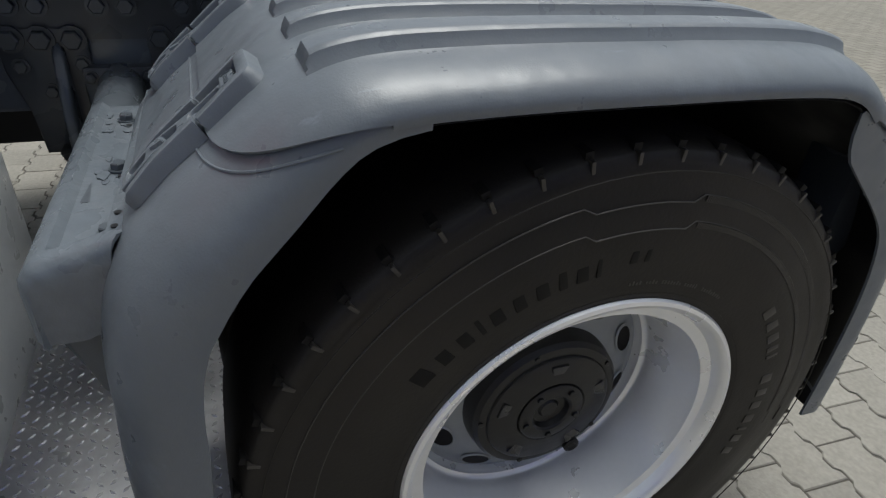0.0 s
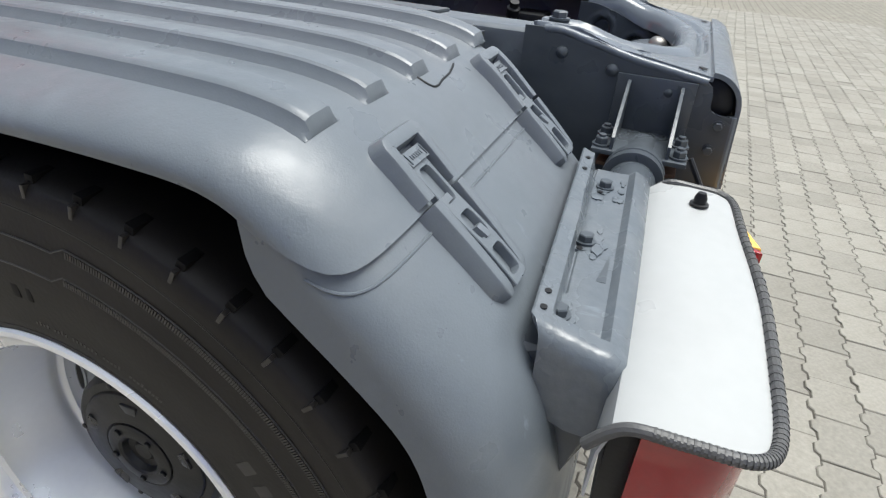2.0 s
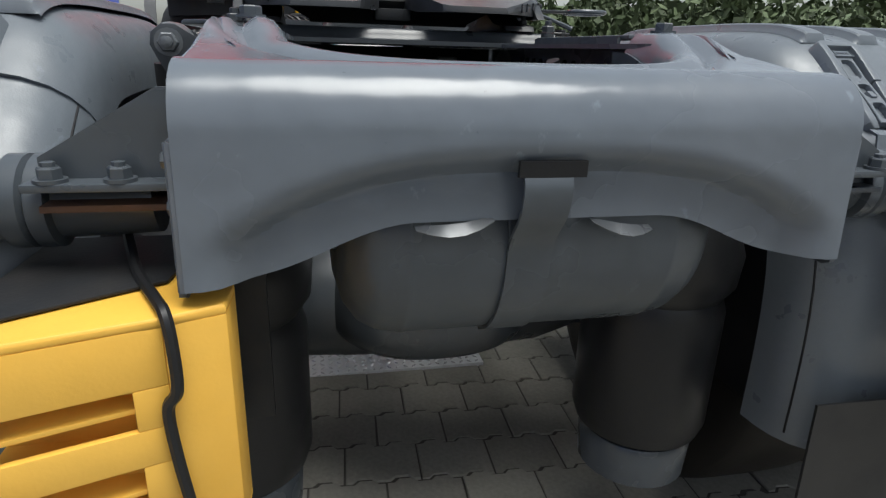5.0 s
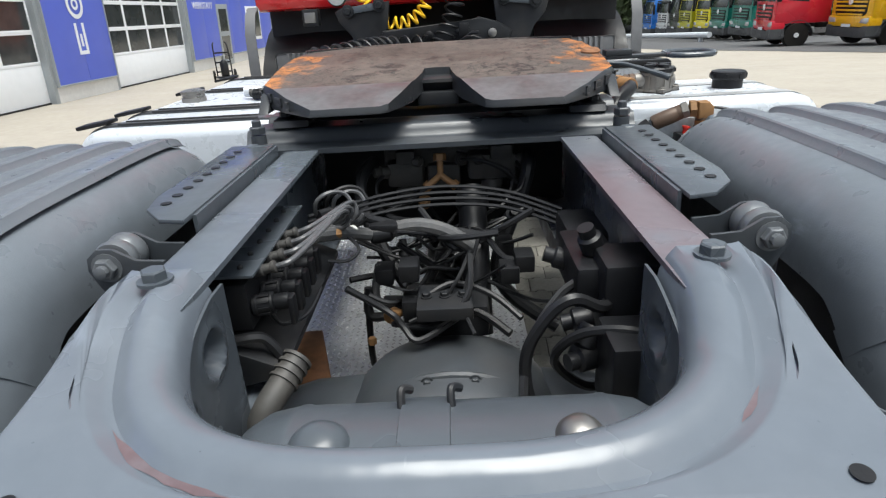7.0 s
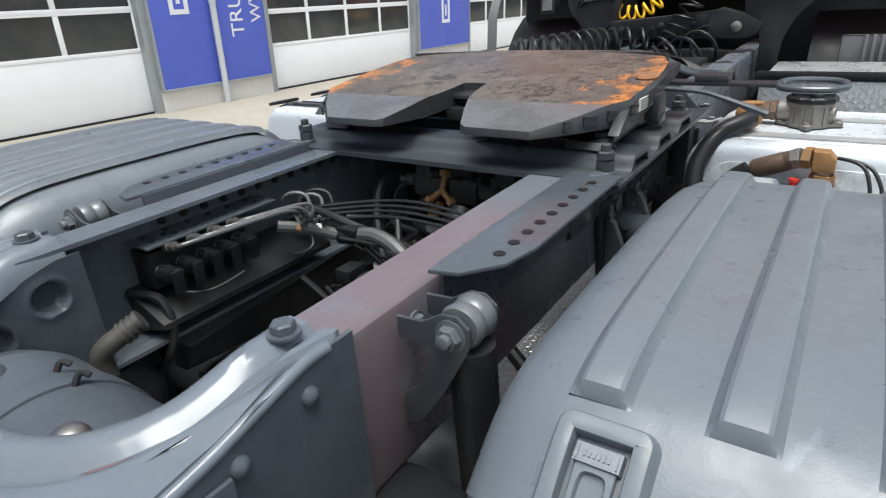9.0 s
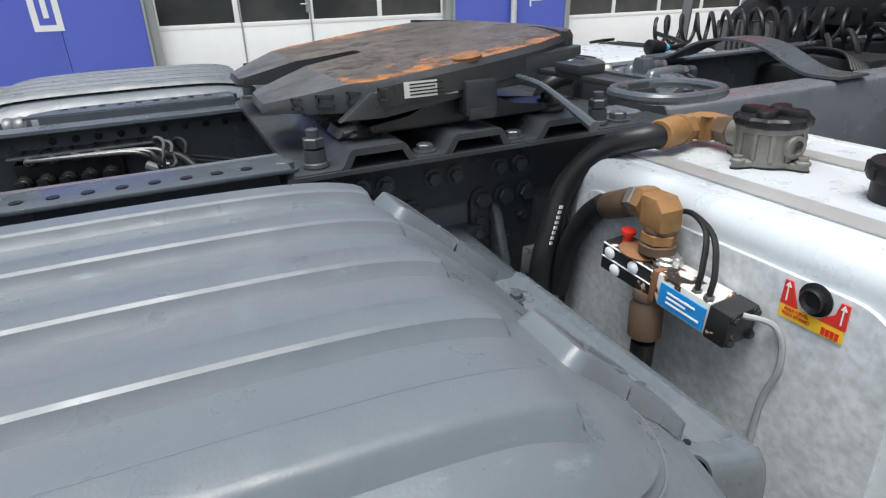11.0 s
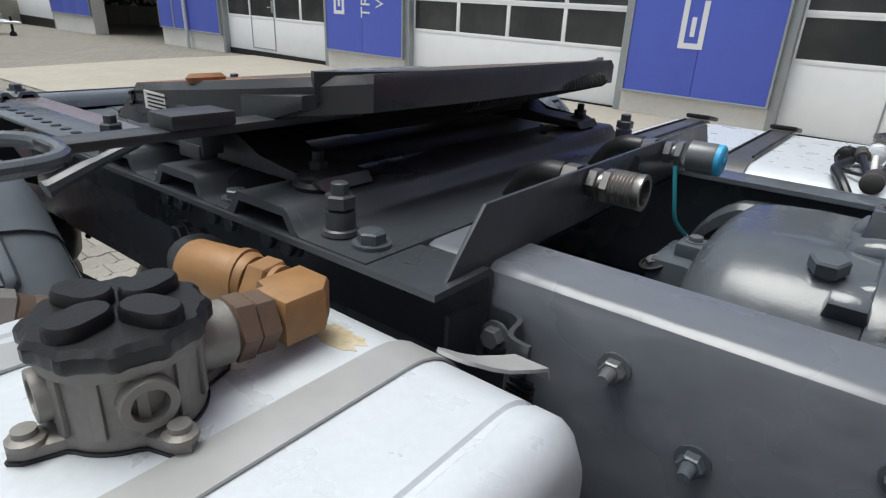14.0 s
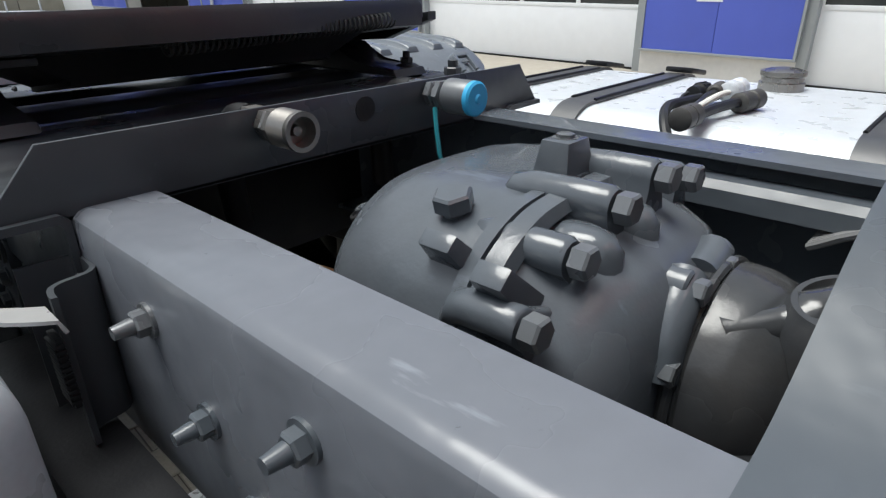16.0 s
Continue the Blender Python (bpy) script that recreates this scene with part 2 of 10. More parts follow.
def greased_plate():
    """Black lubricated steel, cracked crust on it, bare orange rust towards both long edges."""
    m = material("greased_rusty_plate", (0.095, 0.080, 0.068), 0.5, metal=0.05, grain=0.4, scale=22, tint=(0.15, 0.125, 0.105), patch=0.8, patch_scale=7, bump=0.5, bump_scale=30)
    nt = m.node_tree
    b = nt.nodes["Principled BSDF"]

    def node(kind, **kw):
        n = nt.nodes.new(kind)
        for k, v in kw.items():
            n.inputs[k].default_value = v
        return n

    tc = node("ShaderNodeTexCoord")
    xyz = node("ShaderNodeSeparateXYZ")
    nt.links.new(tc.outputs["Object"], xyz.inputs[0])

    def calc(op, p, q=0.0):
        n = nt.nodes.new("ShaderNodeMath")
        n.operation = op
        for k, v in enumerate((p, q)):
            if isinstance(v, (int, float)):
                n.inputs[k].default_value = v
            else:
                nt.links.new(v, n.inputs[k])
        return n.outputs[0]

    noise = node("ShaderNodeTexNoise", Scale=11.0, Detail=8.0, Roughness=0.65)
    nt.links.new(tc.outputs["Object"], noise.inputs["Vector"])
    side = calc("DIVIDE", calc("SUBTRACT", calc("ABSOLUTE", xyz.outputs["X"]), 0.30), 0.17)
    worn = calc("ADD", side, calc("MULTIPLY", calc("SUBTRACT", noise.outputs["Fac"], 0.5), 4.2))
    mask = node("ShaderNodeMapRange")
    mask.inputs["From Min"].default_value, mask.inputs["From Max"].default_value = 0.45, 0.85
    nt.links.new(worn, mask.inputs["Value"])
    tone = node("ShaderNodeTexNoise", Scale=40.0, Detail=6.0)
    nt.links.new(tc.outputs["Object"], tone.inputs["Vector"])
    ramp = node("ShaderNodeValToRGB")
    ramp.color_ramp.elements[0].position, ramp.color_ramp.elements[0].color = 0.3, (0.16, 0.07, 0.028, 1)
    ramp.color_ramp.elements[1].position, ramp.color_ramp.elements[1].color = 0.7, (0.55, 0.21, 0.055, 1)
    nt.links.new(tone.outputs["Fac"], ramp.inputs[0])
    mix = nt.nodes.new("ShaderNodeMix")
    mix.data_type = "RGBA"
    base = b.inputs["Base Color"].links[0].from_socket
    nt.links.new(mask.outputs[0], mix.inputs["Factor"])
    nt.links.new(base, mix.inputs["A"])
    nt.links.new(ramp.outputs[0], mix.inputs["B"])
    crack = node("ShaderNodeTexVoronoi", Scale=9.0)
    crack.feature = "DISTANCE_TO_EDGE"
    warp = nt.nodes.new("ShaderNodeVectorMath")
    warp.operation = "ADD"
    nt.links.new(tc.outputs["Object"], warp.inputs[0])
    nt.links.new(noise.outputs["Color"], warp.inputs[1])
    nt.links.new(warp.outputs[0], crack.inputs["Vector"])
    thin = node("ShaderNodeMapRange")
    thin.inputs["From Max"].default_value = 0.030
    nt.links.new(crack.outputs["Distance"], thin.inputs["Value"])
    # black grease drawn out across the plate by turning trailers
    drawn = nt.nodes.new("ShaderNodeMapping")
    drawn.inputs["Scale"].default_value = (3.0, 14.0, 3.0)
    nt.links.new(warp.outputs[0], drawn.inputs["Vector"])
    streak = node("ShaderNodeTexNoise", Scale=1.6, Detail=9.0, Roughness=0.7)
    nt.links.new(drawn.outputs[0], streak.inputs["Vector"])
    clean = node("ShaderNodeMapRange")
    clean.inputs["From Min"].default_value, clean.inputs["From Max"].default_value = 0.575, 0.54
    nt.links.new(streak.outputs["Fac"], clean.inputs["Value"])
    gaps = calc("MULTIPLY", clean.outputs[0], calc("MAXIMUM", thin.outputs[0], calc("GREATER_THAN", noise.outputs["Fac"], 0.52)))
    dark = nt.nodes.new("ShaderNodeMix")
    dark.data_type = "RGBA"
    dark.inputs["A"].default_value = (0.012, 0.011, 0.011, 1)
    nt.links.new(gaps, dark.inputs["Factor"])
    nt.links.new(mix.outputs["Result"], dark.inputs["B"])
    nt.links.new(dark.outputs["Result"], b.inputs["Base Color"])
    return m


GREASE = greased_plate()
MOUNT = material("dark_grey_mount_paint", (0.040, 0.046, 0.053), 0.33, grain=0.12, scale=30, tint=(0.052, 0.055, 0.06), patch=0.6, patch_scale=5, bump=0.12, bump_scale=70, wave=0.2, scuff=0.5)
# greasy coupling paint, its grey darkened for the shade on the sides
COUPLING = material("greasy_shaded_coupling_paint", (0.026, 0.029, 0.033), 0.34, grain=0.2, scale=40, tint=(0.05, 0.044, 0.04), patch=0.7, patch_scale=9, bump=0.25, bump_scale=70)
RAMP = material("scuffed_grey_ramp", (0.15, 0.155, 0.16), 0.38, metal=0.45, grain=0.3, scale=60, tint=(0.07, 0.06, 0.055), patch=0.9, patch_scale=9, bump=0.35, bump_scale=50)
YELLOW = material("yellow_plastic", (0.86, 0.49, 0.08), 0.42, grain=0.06, scale=30, tint=(0.84, 0.42, 0.03), patch=0.6, patch_scale=5, bump=0.1)
RED_LENS = material("red_lamp_lens", (0.27, 0.003, 0.007), 0.12, grain=0.1, scale=300, coat=0.5)
RED_DOT = material("bright_red_lens_dot", (0.42, 0.03, 0.035), 0.15, grain=0.1, scale=300, coat=0.5)
CLEAR_LENS = material("clear_lamp_lens", (0.35, 0.35, 0.34), 0.15, metal=0.5, grain=0.3, scale=60, coat=0.5)
BLUE_LABEL = material("blue_label", (0.02, 0.25, 0.62), 0.4, grain=0.1, scale=40)
BLUE_CAP = material("blue_cap", (0.03, 0.33, 0.60), 0.5, grain=0.15, scale=80)
LETTER = material("white_lettering", (0.75, 0.77, 0.8), 0.5, grain=0.05)
RED_MARK = material("red_marking", (0.62, 0.03, 0.02), 0.45, grain=0.1)
YELLOW_COIL = material("yellow_coil_hose", (0.85, 0.52, 0.02), 0.35, grain=0.05)
PAPER = material("pale_printed_label", (0.62, 0.62, 0.58), 0.5, grain=0.2, scale=60)
RUST = material("rusty_steel", (0.22, 0.10, 0.045), 0.8, grain=0.4, scale=40, tint=(0.10, 0.05, 0.03), patch=0.8, patch_scale=12, bump=0.6, bump_scale=60)

DARKRUST = material("dark_rusty_steel", (0.095, 0.05, 0.03), 0.75, grain=0.4, scale=40, tint=(0.16, 0.075, 0.035), patch=0.7, patch_scale=14, bump=0.5, bump_scale=60)
CHECKER = material("checker_plate", (0.66, 0.67, 0.68), 0.34, metal=0.3, grain=0.2, scale=40)
PAVER = material("concrete_paver", (0.235, 0.224, 0.196), 0.85, grain=0.28, scale=70, tint=(0.165, 0.152, 0.13), patch=0.7, patch_scale=1.6, bump=0.5, bump_scale=140, vary=0.12)


def laid_paving():
    """Far paving: rows of stones with dark joints, at the size of the near ones."""
    m = material("distant_paving", (0.215, 0.202, 0.172), 0.9, grain=0.25, scale=30, tint=(0.255, 0.235, 0.195), patch=0.8, patch_scale=0.5, bump=0.3, bump_scale=90)
    nt = m.node_tree
    b = nt.nodes["Principled BSDF"]
    tc = nt.nodes.new("ShaderNodeTexCoord")
    brick = nt.nodes.new("ShaderNodeTexBrick")
    brick.inputs["Scale"].default_value = 1.0
    brick.inputs["Brick Width"].default_value = 0.205
    brick.inputs["Row Height"].default_value = 0.155
    brick.inputs["Mortar Size"].default_value = 0.007
    brick.inputs["Mortar Smooth"].default_value = 0.3
    brick.inputs["Color1"].default_value = (1, 1, 1, 1)
    brick.inputs["Color2"].default_value = (0.84, 0.84, 0.84, 1)
    brick.inputs["Mortar"].default_value = (0.42, 0.40, 0.36, 1)
    nt.links.new(tc.outputs["Object"], brick.inputs["Vector"])
    mx = nt.nodes.new("ShaderNodeMix")
    mx.data_type, mx.blend_type = "RGBA", "MULTIPLY"
    mx.inputs["Factor"].default_value = 1.0
    base = b.inputs["Base Color"].links[0].from_socket
    nt.links.new(base, mx.inputs["A"])
    nt.links.new(brick.outputs["Color"], mx.inputs["B"])
    nt.links.new(mx.outputs["Result"], b.inputs["Base Color"])
    return m


FARPAVE = laid_paving()
SAND = material("dark_joint_sand", (0.06, 0.055, 0.047), 0.95, grain=0.3, scale=60, tint=(0.10, 0.09, 0.075), patch=0.6, patch_scale=4)
BLUE = material("blue_cladding", (0.092, 0.138, 0.60), 0.45, grain=0.06, scale=3, tint=(0.105, 0.15, 0.58), patch=0.5, patch_scale=0.7)
DOORWHITE = material("white_sectional_door", (0.82, 0.84, 0.86), 0.4, grain=0.04, scale=6, tint=(0.68, 0.70, 0.72), patch=0.4, patch_scale=0.8, bump=0.05)
PLINTH = material("off_white_plinth", (0.70, 0.69, 0.66), 0.7, grain=0.1, scale=12, tint=(0.5, 0.48, 0.44), patch=0.5, patch_scale=1.2)
TRIM = material("grey_metal_trim", (0.34, 0.37, 0.39), 0.4, metal=0.3, grain=0.08, scale=8)
PANE = material("dark_window_pane", (0.035, 0.04, 0.042), 0.08, spec=0.6, grain=0.5, scale=1.4, tint=(0.10, 0.10, 0.10), patch=0.6, patch_scale=1.8)
HALL = material("pale_hall_cladding", (0.88, 0.885, 0.89), 0.6, grain=0.04, scale=2, tint=(0.72, 0.73, 0.74), patch=0.5, patch_scale=0.4)

SLEEVE = material("dusty_grey_sleeve", (0.065, 0.066, 0.068), 0.42, grain=0.25, scale=30, tint=(0.11, 0.105, 0.095), patch=0.6, patch_scale=25, bump=0.4, bump_scale=180)

DUSTY = material("dusty_valve_casting", (0.042, 0.041, 0.039), 0.55, grain=0.3, scale=50, tint=(0.085, 0.078, 0.068), patch=0.7, patch_scale=16, bump=0.4, bump_scale=90)

GREYBOLT = material("grey_sprayed_bolt", (0.115, 0.123, 0.132), 0.28, metal=0.2, grain=0.15, scale=60)

GREYMETAL = material("sprayed_grey_metal", (0.13, 0.14, 0.15), 0.3, metal=0.3, grain=0.15, scale=50, bump=0.2)
AIRLINE = material("grey_air_line", (0.085, 0.087, 0.092), 0.25, grain=0.1)
BRIGHT = material("bright_plated_metal", (0.55, 0.55, 0.54), 0.16, metal=0.85, grain=0.1, scale=60)

# ---- mesh helpers ----
def thing(name, label, category, group="", kind="", at=(0, 0, 0)):
    ob = new(name)
    ob.location = at
    ob.empty_display_size = 0.1
    return tagged(ob, label, category, group, kind)


def finish(me, mat, angle=35):
    me.materials.append(mat)
    for p in me.polygons:
        p.use_smooth = True
    me.set_sharp_from_angle(angle=radians(angle))


def part(name, bm, mat, parent=None, label="", angle=35):
    me = bpy.data.meshes.new(name)
    bmesh.ops.recalc_face_normals(bm, faces=bm.faces)
    bm.to_mesh(me)
    bm.free()
    finish(me, mat, angle)
    ob = new(name, me)
    if parent is not None:
        ob.parent = parent
        if parent.type == "EMPTY" and parent.parent is None:
            me.transform(Matrix.Translation(-parent.location))
        else:
            me.transform(parent.matrix_basis.inverted() if parent.parent is None else Matrix())
    if label:
        ob["label"] = label
    return ob


def box(bm, x0, x1, y0, y1, z0, z1, bevel=0.0, m=None):
    r = bmesh.ops.create_cube(bm, size=1)
    vs = r["verts"]
    for v in vs:
        v.co = Vector(((x0 + x1) / 2 + v.co.x * (x1 - x0), (y0 + y1) / 2 + v.co.y * (y1 - y0), (z0 + z1) / 2 + v.co.z * (z1 - z0)))
    if bevel:
        es = {e for v in vs for e in v.link_edges}
        r = bmesh.ops.bevel(bm, geom=list(es), offset=bevel, segments=2, affect="EDGES", profile=0.6)
        vs = list({v for f in r["faces"] for v in f.verts} | {v for v in vs if v.is_valid})
    if m is not None:
        for v in vs:
            v.co = m @ v.co
    return vs


def frame_to(axis):
    return Vector(axis).normalized().to_track_quat("Z", "Y").to_matrix().to_4x4()


def lathe(bm, profile, at=(0, 0, 0), axis=(0, 0, 1), segs=32, closed=True):
    """Rings of (radius, height) round an axis, closed at both ends unless told."""
    m = Matrix.Translation(at) @ frame_to(axis)
    rings = []
    for r, h in profile:
        rings.append([bm.verts.new(m @ Vector((max(r, 1e-5) * math.cos(2 * math.pi * k / segs), max(r, 1e-5) * math.sin(2 * math.pi * k / segs), h))) for k in range(segs)])
    for a, b in zip(rings, rings[1:]):
        for k in range(segs):
            bm.faces.new((a[k], a[(k + 1) % segs], b[(k + 1) % segs], b[k]))
    if closed:
        bm.faces.new(list(reversed(rings[0])))
        bm.faces.new(rings[-1])


def curve_points(pts, steps=6):
    """A smooth line through points."""
    p = [Vector(a) for a in pts]
    if len(p) < 3:
        return p
    out = []
    for i in range(len(p) - 1):
        a, b, c, d = p[max(i - 1, 0)], p[i], p[i + 1], p[min(i + 2, len(p) - 1)]
        for k in range(steps):
            t = k / steps
            out.append(0.5 * (2 * b + (c - a) * t + (2 * a - 5 * b + 4 * c - d) * t * t + (3 * b - a - 3 * c + d) * t ** 3))
    return out + [p[-1]]


def tube(bm, pts, r, segs=8, steps=6):
    line = curve_points(pts, steps)
    up = Vector((0.13, 0.21, 0.97)).normalized()
    rings = []
    side = None
    for i, p in enumerate(line):
        d = (line[min(i + 1, len(line) - 1)] - line[max(i - 1, 0)]).normalized()
        if side is None:
            side = d.cross(up if abs(d.dot(up)) < 0.95 else Vector((1, 0, 0))).normalized()
        side = (side - d * side.dot(d)).normalized()
        other = d.cross(side)
        rr = r[i * (len(r) - 1) // max(1, len(line) - 1)] if isinstance(r, (list, tuple)) else r
        rings.append([bm.verts.new(p + side * rr * math.cos(2 * math.pi * k / segs) + other * rr * math.sin(2 * math.pi * k / segs)) for k in range(segs)])
    for a, b in zip(rings, rings[1:]):
        for k in range(segs):
            bm.faces.new((a[k], a[(k + 1) % segs], b[(k + 1) % segs], b[k]))
    bm.faces.new(list(reversed(rings[0])))
    bm.faces.new(rings[-1])


def prism(bm, outline, lo, hi, axis="z", bevel=0.0, segments=2):
    """An outline of 2D points pushed from lo to hi along an axis; the outline runs over the other two in the order xy, xz, yz."""
    def put(a, b, c):
        return {"z": (a, b, c), "y": (a, c, b), "x": (c, a, b)}[axis]
    low = [bm.verts.new(put(a, b, lo)) for a, b in outline]
    high = [bm.verts.new(put(a, b, hi)) for a, b in outline]
    n = len(outline)
    faces = [bm.faces.new(low), bm.faces.new(high)]
    for k in range(n):
        faces.append(bm.faces.new((low[k], low[(k + 1) % n], high[(k + 1) % n], high[k])))
    if bevel:
        es = list({e for f in faces[:2] for e in f.edges})
        bmesh.ops.bevel(bm, geom=es, offset=bevel, segments=segments, affect="EDGES", profile=0.5)


def loft(bm, rings, closed=False, caps=False):
    """Faces between rows of points; each row has the same number."""
    vs = [[bm.verts.new(p) for p in ring] for ring in rings]
    n = len(vs[0])
    for a, b in zip(vs, vs[1:]):
        for k in range(n if closed else n - 1):
            bm.faces.new((a[k], a[(k + 1) % n], b[(k + 1) % n], b[k]))
    if caps:
        bm.faces.new(list(reversed(vs[0])))
        bm.faces.new(vs[-1])
    return vs


def sheet(bm, rings, thick):
    """A lofted skin with a thickness, to the side given by the sign of thick."""
    base = [[Vector(p) for p in ring] for ring in rings]
    rows, cols = len(base), len(base[0])
    back = []
    for i in range(rows):
        row = []
        for k in range(cols):
            du = base[min(i + 1, rows - 1)][k] - base[max(i - 1, 0)][k]
            dv = base[i][min(k + 1, cols - 1)] - base[i][max(k - 1, 0)]
            row.append(base[i][k] + du.cross(dv).normalized() * thick)
        back.append(row)
    a, b = loft(bm, base), loft(bm, back)
    for i in range(rows - 1):
        for k in (0, cols - 1):
            bm.faces.new((a[i][k], a[i + 1][k], b[i + 1][k], b[i][k]))
    for k in range(cols - 1):
        for i in (0, rows - 1):
            bm.faces.new((a[i][k], a[i][k + 1], b[i][k + 1], b[i][k]))


def hexbolt(bm, at, axis=(0, 0, 1), r=0.012, h=0.012, washer=True, stud=0.0):
    m = Matrix.Translation(at) @ frame_to(axis)
    if washer:
        lathe(bm, [(r * 1.35, 0), (r * 1.35, h * 0.25)], at, axis, 16)
    ring = lambda rr, z: [m @ Vector((rr * math.cos(math.pi * k / 3), rr * math.sin(math.pi * k / 3), z)) for k in range(6)]  # noqa: E731
    loft(bm, [ring(r, h * 0.2), ring(r, h * 0.92), ring(r * 0.86, h * 1.05)], True, True)
    if stud:
        lathe(bm, [(r * 0.58, h), (r * 0.58, h + stud * 0.9), (r * 0.45, h + stud)], at, axis, 10)


# ---- truck: frame ----
AXLE_Y, AXLE_Z = -0.134, 0.46
truck = thing("truck", "grey repainted tractor unit with bare chassis and red cab", "truck")


def bm_new():
    return bmesh.new()


RAIL_TOP = 1.065
for s in (-1, 1):
    bm = bm_new()
    # channel profile with rounded shoulders, web outside
    r = 0.018
    arc = [(0.387 - r + r * math.sin(a), RAIL_TOP - r + r * math.cos(a)) for a in (0, 0.5, 1.0, math.pi / 2)]
    outer = [(0.292, RAIL_TOP)] + arc + [(0.387, 0.80)] + [(0.387 - r + r * math.cos(a), 0.80 - r * math.sin(a)) for a in (0.5, 1.0, math.pi / 2)] + [(0.292, 0.782)]
    inner = [(0.292, 0.791), (0.378, 0.791), (0.378, RAIL_TOP - 0.009), (0.292, RAIL_TOP - 0.009)]
    loft(bm, [[(s * x, y, z) for x, z in outer + inner] for y in (-0.60, 0.2, 0.9, 1.6, 2.6, 3.6)], True, True)
    part("frame_rail", bm, RAILRED if s > 0 else RAILPAINT, truck, "grey painted steel frame rail with a rounded top edge", 30)

ASPHALT = material("dark_asphalt", (0.075, 0.076, 0.078), 0.85, grain=0.25, scale=30, tint=(0.11, 0.108, 0.104), patch=0.6, patch_scale=0.3)
CONCRETE = material("weathered_concrete", (0.30, 0.285, 0.235), 0.9, grain=0.2, scale=3, tint=(0.17, 0.16, 0.12), patch=0.8, patch_scale=0.6, bump=0.2, bump_scale=20)
LEAF = material("dull_green_foliage", (0.06, 0.085, 0.035), 0.7, grain=0.4, scale=1.5, tint=(0.035, 0.055, 0.02), patch=0.8, patch_scale=0.4, vary=0.35)

def GROUND_Z(x, y=0.0):
    """The yard: level under the truck, falling gently ahead of it and towards the building."""
    f = min(1, max(0, (-2 - x) / 4))
    g = min(1, max(0, (x + 1) / 5))
    s = max(0.0, min(y, 75) - 2.0)
    return -0.055 - 0.014 * max(-12, min(x, 14)) - 0.015 * f * max(-6, min(y, 24)) - 0.046 * g * s * s / (s + 2.0)


# ---- truck: rear cross beam ----
def beam_z(y):
    """Height of the beam's top plate, which falls to the rear."""
    if y > -0.58:
        return 1.082
    if y > -0.72:
        t = (-0.58 - y) / 0.14
        return 1.082 - 0.034 * t * t * (3 - 2 * t)
    return 1.048 - (-0.72 - y) * 0.16


